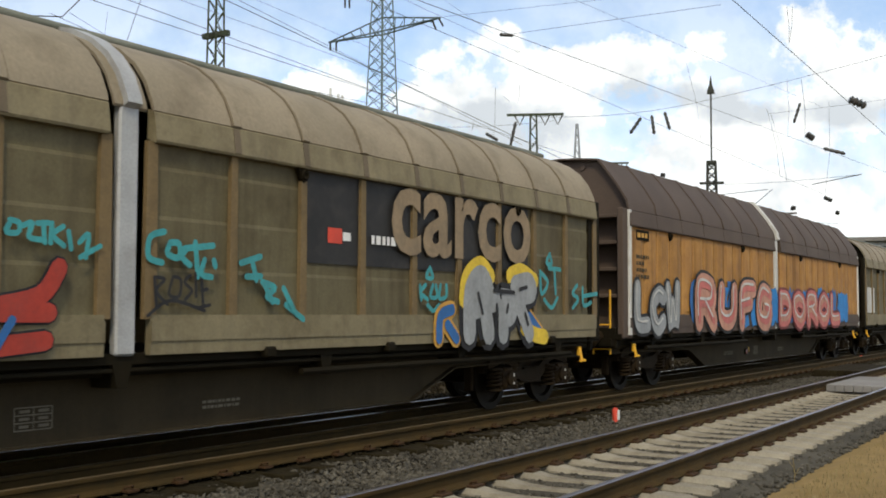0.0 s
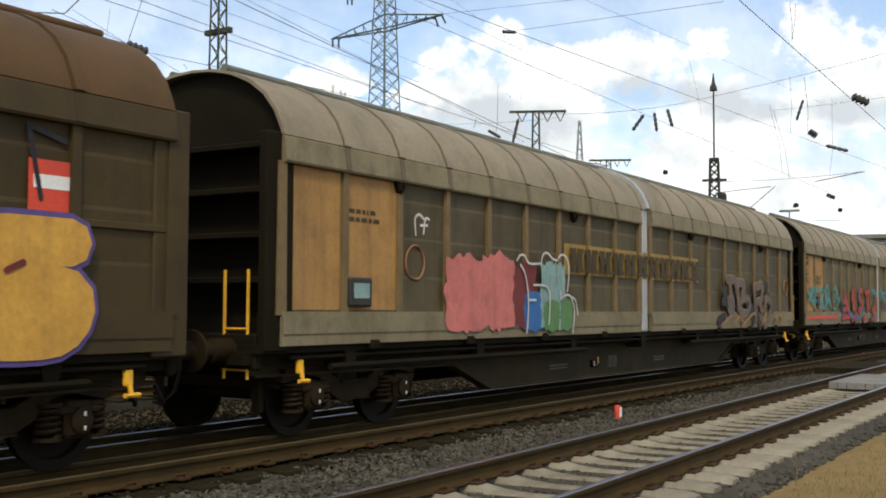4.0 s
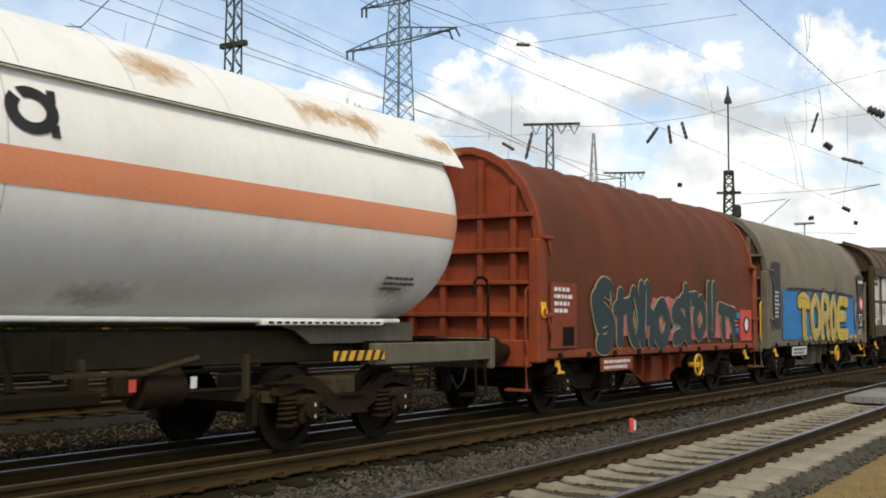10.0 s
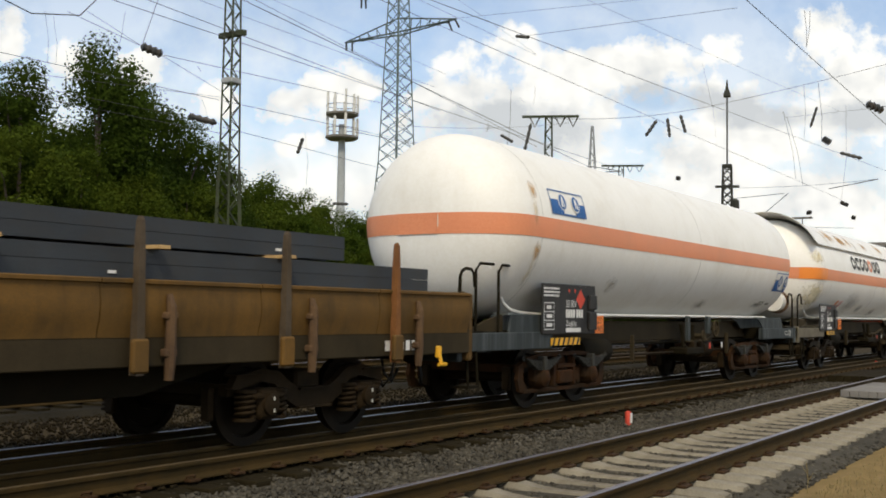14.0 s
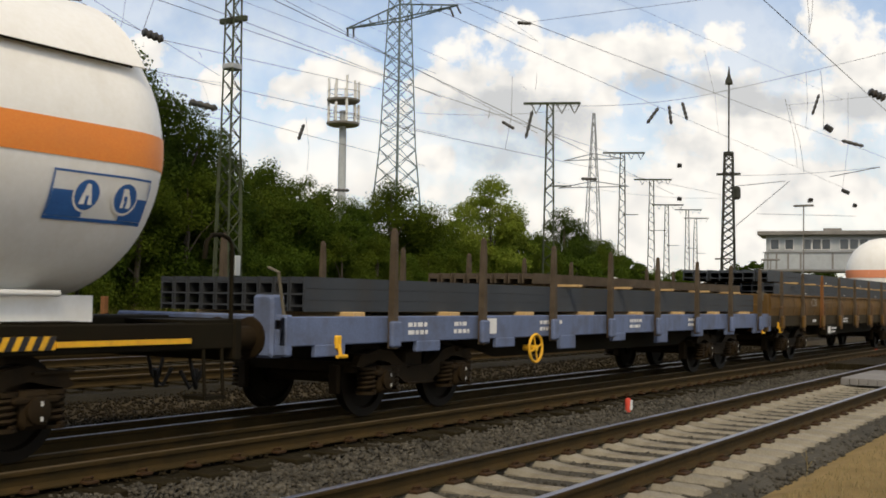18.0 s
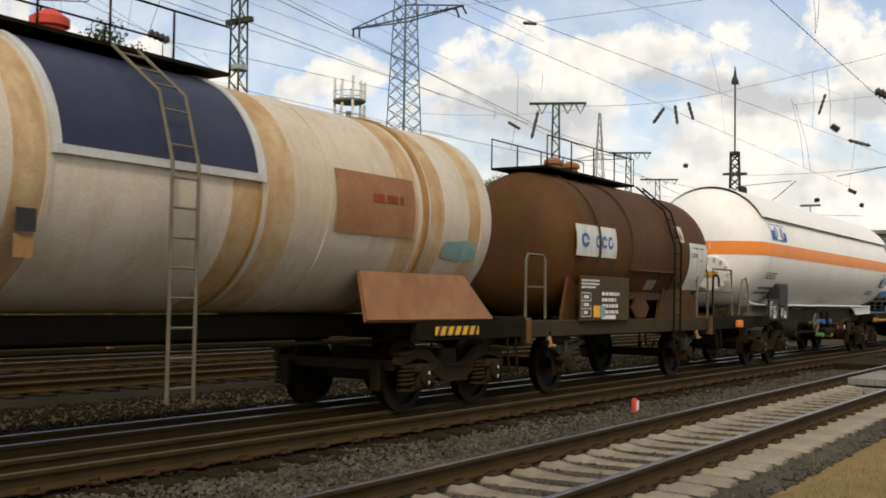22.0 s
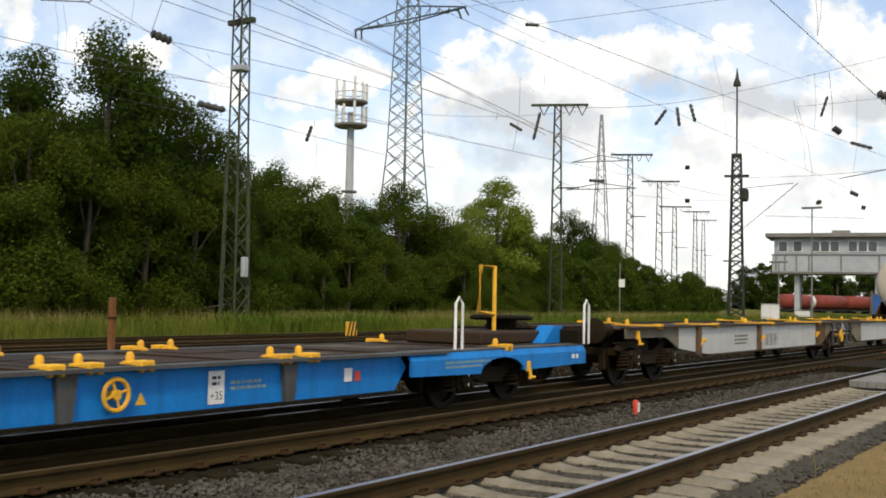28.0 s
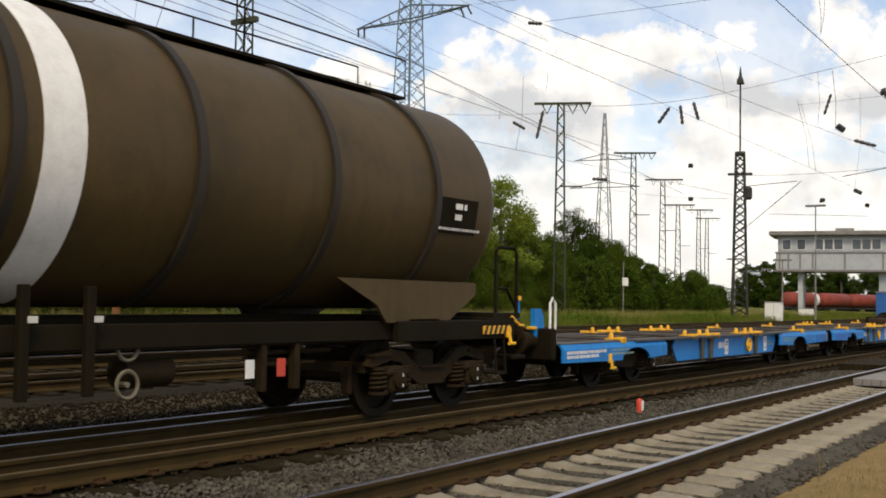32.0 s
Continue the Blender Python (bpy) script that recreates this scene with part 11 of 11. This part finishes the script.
def grey_unit(w, y0, y1, mirror):
    zt, L, c = 1.04, (y1 - y0) / 2, (y0 + y1) / 2
    f = -1 if mirror else 1
    Y = lambda d: c + f * d                          # d runs from the joint (-L) to the outer end (L)
    for s in (-1, 1):
        x = s * 1.22
        part("side_web", G().plate([(Y(-L + 2.69), zt), (Y(L - 2.6), zt), (Y(L - 2.6), 0.62), (Y(L - 4.3), 0.46), (Y(-L + 2.69), 0.46)], x - 0.012, x + 0.012), M_SILVER, w, "pale silver side web")
        part("joint_web", G().plate([(Y(-L + 1.0), zt), (Y(-L + 2.69), zt), (Y(-L + 2.69), 0.45), (Y(-L + 2.12), 0.45), (Y(-L + 1.05), 0.82), (Y(-L + 1.0), 0.86)], x - 0.014, x + 0.014), M_WBROWN if mirror else M_BEIGEBAND, w, "brown painted joint web")
        part("web_rim", G().tube([(x, Y(-L + 2.7), 0.45), (x, Y(-L + 2.12), 0.45), (x, Y(-L + 1.05), 0.82), (x, Y(-L + 0.98), zt)], 0.024, 6), M_HINGERUST if mirror else M_DECK, w)
        part("end_plate", G().box(min(x, x - s * 0.03), max(x, x - s * 0.03), *sorted((Y(-L + 0.25), Y(-L + 0.97))), 0.82, zt - 0.005, 0.01), M_WHITE, w, "white end plate")
        if s > 0:
            for q in range(2):
                rect("plate_mark", w, M_GREYDARK, Y(-L + 0.42 + 0.36 * q) - 0.04, Y(-L + 0.42 + 0.36 * q) + 0.04, 0.86, 0.88, x + 0.001)
            if mirror:
                part("pale_corner", G().plate([(Y(-L + 1.05), zt - 0.01), (Y(-L + 1.6), zt - 0.01), (Y(-L + 1.6), 0.68), (Y(-L + 1.08), 0.84)], x + 0.014, x + 0.018), M_BEIGEBAND, w, "pale primed corner of the web")
                part("yellow_catch", G().box(1.23, 1.34, -207.74 + 204.85, -207.74 + 204.99, 0.74, 0.82, 0.02).tube([(1.28, -2.82, 0.78), (1.28, -2.92, 0.68)], 0.03, 6), M_YELLOW, w)
            for q in (0.52, 0.90):
                rect("web_slot", w, M_DECKDARK, Y(-L + 2.45) - 0.06, Y(-L + 2.45) + 0.06, q, q + 0.07, x + 0.015)
        part("outer_web", G().plate([(Y(L - 2.6), zt), (Y(L), zt), (Y(L), 0.86), (Y(L - 1.9), 0.86), (Y(L - 2.6), 0.62)], x - 0.014, x + 0.014), M_SILVER if not mirror else M_GREYSTEEL, w)
        a, b = sorted((Y(-L + 0.1), Y(L)))
        part("top_flange", G().box(x - 0.10, x + 0.10, a, b, zt, zt + 0.025), M_DECK, w)
        a, b = sorted((Y(-L + 2.12), Y(L - 4.3)))
        part("bottom_flange", G().box(x - 0.10, x + 0.10, a, b, 0.435, 0.46), M_DECK, w)
        for d in POSTS[mirror]:
            part("web_post", G().box(min(x, x + s * 0.09), max(x, x + s * 0.09), Y(d) - 0.08, Y(d) + 0.08, 0.46, zt, 0.01), M_HINGERUST, w)
            if s > 0:
                part("yellow_catch", G().box(1.25, 1.36, Y(d) + 0.10, Y(d) + 0.24, 0.72, 0.80, 0.02).tube([(1.3, Y(d) + 0.1, 0.76), (1.3, Y(d) + 0.04, 0.66)], 0.03, 6), M_YELLOW, w)
    a, b = sorted((Y(-L + 0.1), Y(L)))
    part("centre_sill", G().box(-0.3, 0.3, a, b, 0.7, zt, 0.02), M_DECK, w)
    part("deck_plate", G().box(-1.12, 1.12, min(Y(L - 2.4), Y(L)), max(Y(L - 2.4), Y(L)), zt - 0.03, zt), M_DECK, w)
    for d in (-L + 2.5, -4.5, -1.7, 1.0, 3.5, L - 3.0):
        part("cross_bearer", G().box(-1.2, 1.2, Y(d) - 0.08, Y(d) + 0.08, 0.72, zt - 0.03), M_DECK, w)
    bars(w, M_GREYSTEEL, Y(1.2) - 0.6, Y(1.2) + 0.6, 0.60, 0.85, 3, 5, 1.236), frame_table(w, M_GREYSTEEL, Y(-1.0) - 0.5, Y(-1.0) + 0.5, 0.56, 0.82, 3, 3, 1.236, 7)


w = wagon("container_wagon", -204.9, "pale silver articulated container wagon with empty deck")
cy = -204.9
for y in (-7.02, -2.50, 6.78, 8.35, 8.91, 15.26, -14.30, -11.10):
    spigot(w, y, 1.20, 1.065, 0.62)
for y in (-3.64, 1.15, 6.01, 7.91, 12.77, -12.60):
    spigot(w, y, -1.20, 1.065, 0.62)
grey_unit(w, 0.05, -188.95 - cy, False)
grey_unit(w, -220.75 - cy, -0.15, True)
for y in (-190.45, -205.35, -219.3):
    bogie(w, y - cy)
ends(w, 15.85, 1.0)
for y0, y1 in ((-1.10, -0.56), (0.58, 1.14)):
    for x in (-1.29, 1.29):
        part("step_frame", G().tube([(x * 0.95, y0, 0.98), (x, y0, 1.0), (x, y0, 0.42), (x, y1, 0.42), (x, y1, 1.0), (x * 0.95, y1, 0.98)], 0.026, 6).box(x - 0.07, x + 0.05, y0, y1, 0.42, 0.45, 0.008).box(x - 0.05, x + 0.05, y0 - 0.05, y0 + 0.05, 0.86, 1.0, 0.02).box(x - 0.05, x + 0.05, y1 - 0.05, y1 + 0.05, 0.86, 1.0, 0.02), M_GREYDARK, w, "dark grey step frame")
handwheel(w, -0.33, 0.68, 1.34, M_YELLOW, 0.17)
for y in (-15.4, 15.4, 14.6):
    lashing(w, y, 0.9, 1.26)
bars(w, M_BLUE, 9.15, 9.7, 0.74, 0.85, 1, 31, 1.238, "name_bars", 0.9)
part("end_plate", G().box(1.1, 1.3, 15.6, 15.85, 0.82, 1.05, 0.02), M_WHITE, w)


# blue twin container carrier
def blue_unit(w, y0, y1, cy, spigots, wheel, notices, posts, fair):
    """A low deck: raised fairings over both bogies, a deep side sill between them."""
    zt = 0.80
    for s in (-1, 1):
        x = s * 1.30
        for a, b, mid in fair:
            n = 12
            R = 0.62
            foot = [(a, 0.50)] + [(mid - R * math.cos(math.pi * k / n), 0.47 + 0.21 * math.sin(math.pi * k / n)) for k in range(n + 1)] + [(b, 0.50)]
            fa = part("fairing", G().plate([(b, 0.70), (a, 0.70)] + foot, x - 0.02, x + 0.02), M_SKYBLUE, w, "bright blue fairing over the bogie")
            part("sloped_top", G().prism([(x - s * 0.02, 0.70), (x + s * 0.02, 0.70), (x - s * 0.045, zt), (x - s * 0.085, zt)], a, b), M_SKYBLUE, fa)
            part("fairing_top", G().prism([(x - s * 0.25, zt - 0.02), (x - s * 0.03, zt - 0.01), (x - s * 0.03, zt + 0.008), (x - s * 0.25, zt + 0.02)], a, b), M_GREYDARK, w)
        a, b = fair[0][1] + 0.75, fair[1][0] - 0.1
        part("side_sill", G().plate([(a, zt), (b, zt), (b + 0.15, 0.62), (b - 0.1, 0.34), (a + 0.1, 0.34), (a - 0.15, 0.62)], s * 1.16, s * 1.19), M_SKYBLUE, w, "bright blue deep side sill")
        part("sill_flange", G().box(s * 1.17 - 0.10, s * 1.17 + 0.10, a, b, 0.315, 0.34), M_FRAME, w)
        part("deck_edge", G().box(s * 1.20 - 0.10, s * 1.20 + 0.12, y0 + 3.2, y1 - 4.2, zt - 0.02, zt + 0.015), M_GREYDARK, w)
        for y in (a - 0.4,):
            part("sill_joint", G().plate([(y - 0.45, zt - 0.02), (y + 0.45, zt - 0.02), (y + 0.30, 0.44), (y - 0.30, 0.44)], s * 1.12, s * 1.15), M_FRAME, w)
        for y in posts:
            part("stiffener", G().plate([(y - 0.07, 0.34), (y + 0.07, 0.34), (y + 0.12, zt - 0.02), (y - 0.12, zt - 0.02)], s * 1.19, s * 1.25), M_GREYDARK, w)
        for y in spigots:
            spigot(w, y, s * 1.20, zt + 0.015, 0.16)
    part("deck", G().box(-1.1, 1.1, y0 + 0.05, y1 - 0.05, zt - 0.05, zt - 0.01), M_DECK, w, "rusty brown deck plates")
    for k in range(6):
        y = y0 + 1.5 + k * (y1 - y0 - 3) / 5
        part("deck_plate", G().box(-0.95, 0.95, y - 1.1, y + 1.1, zt - 0.01, zt + 0.012), M_DECK, w)
        # pale worn plates; the near-black ones are painted in for shaded deck recesses
        for q, (u0, u1, v0, v1) in enumerate(((-0.9, -0.2, 0.35, 0.85), (-0.1, 0.75, 0.45, 0.9), (-0.75, 0.1, -0.7, -0.1), (0.25, 0.95, -0.5, 0.3), (-0.5, 0.3, -0.05, 0.3))):
            if (k + q) % 4 != 3:
                part("worn_plate", G().box(v0, v1, y + u0, y + u1, zt + 0.012, zt + 0.018 + 0.002 * (q % 3), 0.003), (M_DECKPALE, M_DECKDARK, M_DECKPALE, M_DECK, M_DECKDARK)[(k * 2 + q) % 5], w)
    part("centre_sill", G().box(-0.35, 0.35, y0, y1, 0.45, zt - 0.05), M_FRAME, w)
    for f in fair:
        bogie(w, f[2] + 0.05, r=0.40)
    m = wheel + 1.1
    handwheel(w, wheel, 0.56, 1.26, M_YELLOW, 0.145)
    for y in notices:
        rect("white_notice", w, M_WHITE, y, y + 0.23, 0.38, 0.72, 1.195), bars(w, M_BLACK, y + 0.05, y + 0.18, 0.56, 0.68, 2, 3, 1.201), word("load_code", w, "+35", M_BLACK, y + 0.03, y + 0.20, 0.42, 0.51, 1.201)
    part("warning_triangle", G().add([(1.196, wheel + 0.28, 0.44), (1.196, wheel + 0.42, 0.44), (1.196, wheel + 0.35, 0.56)], [(0, 1, 2)]), M_YELLOW, w)
    bars(w, P_SKY, m + 0.45, m + 1.1, 0.5, 0.62, 2, 6, 1.196), bars(w, M_WHITE, m - 3.0, m - 2.3, 0.52, 0.66, 1, 8, 1.196, "lettering", 0.9)
    rect("small_plate", w, M_WHITE, m + 2.35, m + 2.5, 0.5, 0.66, 1.2), rect("small_plate", w, M_RED, m + 2.55, m + 2.66, 0.5, 0.62, 1.2)
    bars(w, P_SKY, y1 - 4.3, y1 - 2.9, 0.56, 0.68, 2, 9, 1.324)
    if y1 > 0:
        bars(w, M_WHITE, y1 - 0.55, y1 - 0.25, 0.56, 0.69, 1, 10, 1.324), lashing(w, y1 - 2.0, 0.5, 1.31)
    if y0 < -10:
        lashing(w, fair[0][0] + 1.75, 0.5, 1.31)
        bars(w, M_WHITE, fair[0][0] + 0.12, fair[0][0] + 1.7, 0.55, 0.69, 2, 21, 1.324, "lettering", 0.7), bars(w, P_SKY, fair[0][0] + 1.8, fair[0][0] + 2.9, 0.56, 0.69, 2, 22, 1.324)


w = wagon("container_wagon", -239.2, "bright blue articulated container wagon with empty low deck")
cy = -239.2
blue_unit(w, -238.85 - cy, -222.55 - cy, cy, [y - cy for y in (-236.8, -233.0, -232.58, -231.98, -230.0, -229.52, -225.07)], -232.32 - cy, (-231.09 - cy,), [y - cy for y in (-233.7, -232.86, -229.88)],
          ((-238.66 - cy, -234.79 - cy, -236.35 - cy), (-227.63 - cy, -222.57 - cy, -225.3 - cy)))
blue_unit(w, -255.9 - cy, -239.3 - cy, cy, [y - cy for y in (-253.2, -249.6, -248.76, -248.28, -246.37, -245.72, -245.29, -241.7)], -246.1 - cy, (-247.59 - cy, -244.8 - cy), [y - cy for y in (-249.07, -248.55, -245.5)],
          ((-255.6 - cy, -251.25 - cy, -252.7 - cy), (-243.85 - cy, -239.3 - cy, -242.05 - cy)))
for a, b, z in ((-240.43, -239.58, 0.69), (-238.45, -237.19, 0.68), (-240.86, -240.74, 0.62), (-236.95, -236.5, 0.69)):
    rect("repainted_patch", w, M_REPAINT, a - cy, b - cy, 0.56 if b > -236.6 else 0.505, z, 1.321, "deeper blue repainted patch")
rect("worn_corner", w, M_GREYSTEEL, -239.55 - cy, -239.45 - cy, 0.505, 0.70, 1.321)
for y, z in ((-240.31, 0.66), (-240.80, 0.56), (-238.02, 0.66), (-236.09, 0.67), (-239.5, 0.53), (-238.8, 0.53)):
    scrawl(w, M_WHITE, [[(y - cy - 0.012, z + 0.03), (y - cy + 0.014, z + 0.012), (y - cy - 0.005, z - 0.03)]], 1.326, 0.009)
part("joint_block", G().box(-1.18, 1.18, -239.40 - cy, -238.45 - cy, 0.47, 0.775, 0.02), M_DECK, w, "dusty brown bellows block between the units")
for x in (-1.15, 1.15):
    for y in ((-222.3, -226.35, -255.75) if x > 0 else (-255.75,)):
        part("grab_hoop", G().tube([(x, y - cy, 0.8), (x, y - cy, 1.45), (x, y + 0.09 - cy, 1.53), (x, y + 0.18 - cy, 1.45), (x, y + 0.18 - cy, 0.8)], 0.022, 7), M_WHITE, w, smooth=60)
part("yellow_gate", G().tube([(0.3, -223.85 - cy, 0.82), (0.3, -223.85 - cy, 2.05), (0.3, -224.28 - cy, 2.05), (0.3, -224.33 - cy, 1.32), (0.3, -223.85 - cy, 1.28)], 0.035, 8), M_YELLOW, w, smooth=60)
part("trailer_hitch", G().box(-0.7, 0.7, -224.9 - cy, -222.7 - cy, 0.82, 1.02, 0.03), M_DECK, w, "rusty trailer hitch")
part("hitch_plate", G().lathe([(0.5, 1.18), (0.55, 1.22), (0.5, 1.26), (0.1, 1.27)], (0, -223.1 - cy, 0), "z", 20).lathe([(0.25, 1.0), (0.25, 1.18)], (0, -223.1 - cy, 0), "z", 14), M_FRAME, w, "round dark hitch plate", 35, Matrix.Identity(4))
part("blue_bracket", G().plate([(-223.3 - cy, 0.8), (-222.6 - cy, 0.8), (-222.6 - cy, 1.1), (-222.9 - cy, 1.1)], 0.6, 0.9), M_SKYBLUE, w)
for x in (-0.95, 0.95):
    br = part("end_bracket", G().plate([(-16.75, 0.85), (-16.45, 0.85), (-16.45, 1.22), (-16.55, 1.36), (-16.75, 1.36)], x - 0.04, x + 0.04), M_SKYBLUE, w)
    part("yellow_tip", G().box(x - 0.05, x + 0.06, -16.88, -16.70, 1.03, 1.08, 0.01), M_YELLOW, br)
part("lamp_stalk", G().tube([(0.6, -16.6, 0.8), (0.6, -16.6, 1.48)], 0.025, 6), M_SKYBLUE, w), part("lamp_cap", G().box(0.56, 0.64, -16.65, -16.55, 1.48, 1.56, 0.015), M_YELLOW, w)
ends(w, 16.65, 0.86)
for e in (-1, 1):
    a, b = sorted((e * 16.5, e * 16.66))
    part("buffer_beam", G().box(-1.25, 1.25, a, b, 0.55, 1.05, 0.02), M_FRAME, w)
    a, b = sorted((e * 15.9, e * 16.5))
    part("end_block", G().box(-1.0, 1.0, a, b, 0.5, 0.82), M_FRAME, w)


def motions():
    for ob, u, *at in TRAIN:
        x, z = at or (0.0, 0.0)
        walk(ob, [(float(t), pose(TRACK_X + x, u + run_of(t), z)) for t in range(33)])
    # the wheels roll on the rails: 80 degrees from key to key
    for ax, y, r in WHEELSETS:
        n = int(run_of(32.0) / r / radians(80)) + 1
        rows, t = [(0.0, pose(0, y, r))], 0.0
        step = 32.0 / n
        for k in range(1, n + 1):
            t = step * k
            rows.append((t, pose(0, y, r, -math.degrees(run_of(t) / r))))
        walk(ax, rows)


motions()
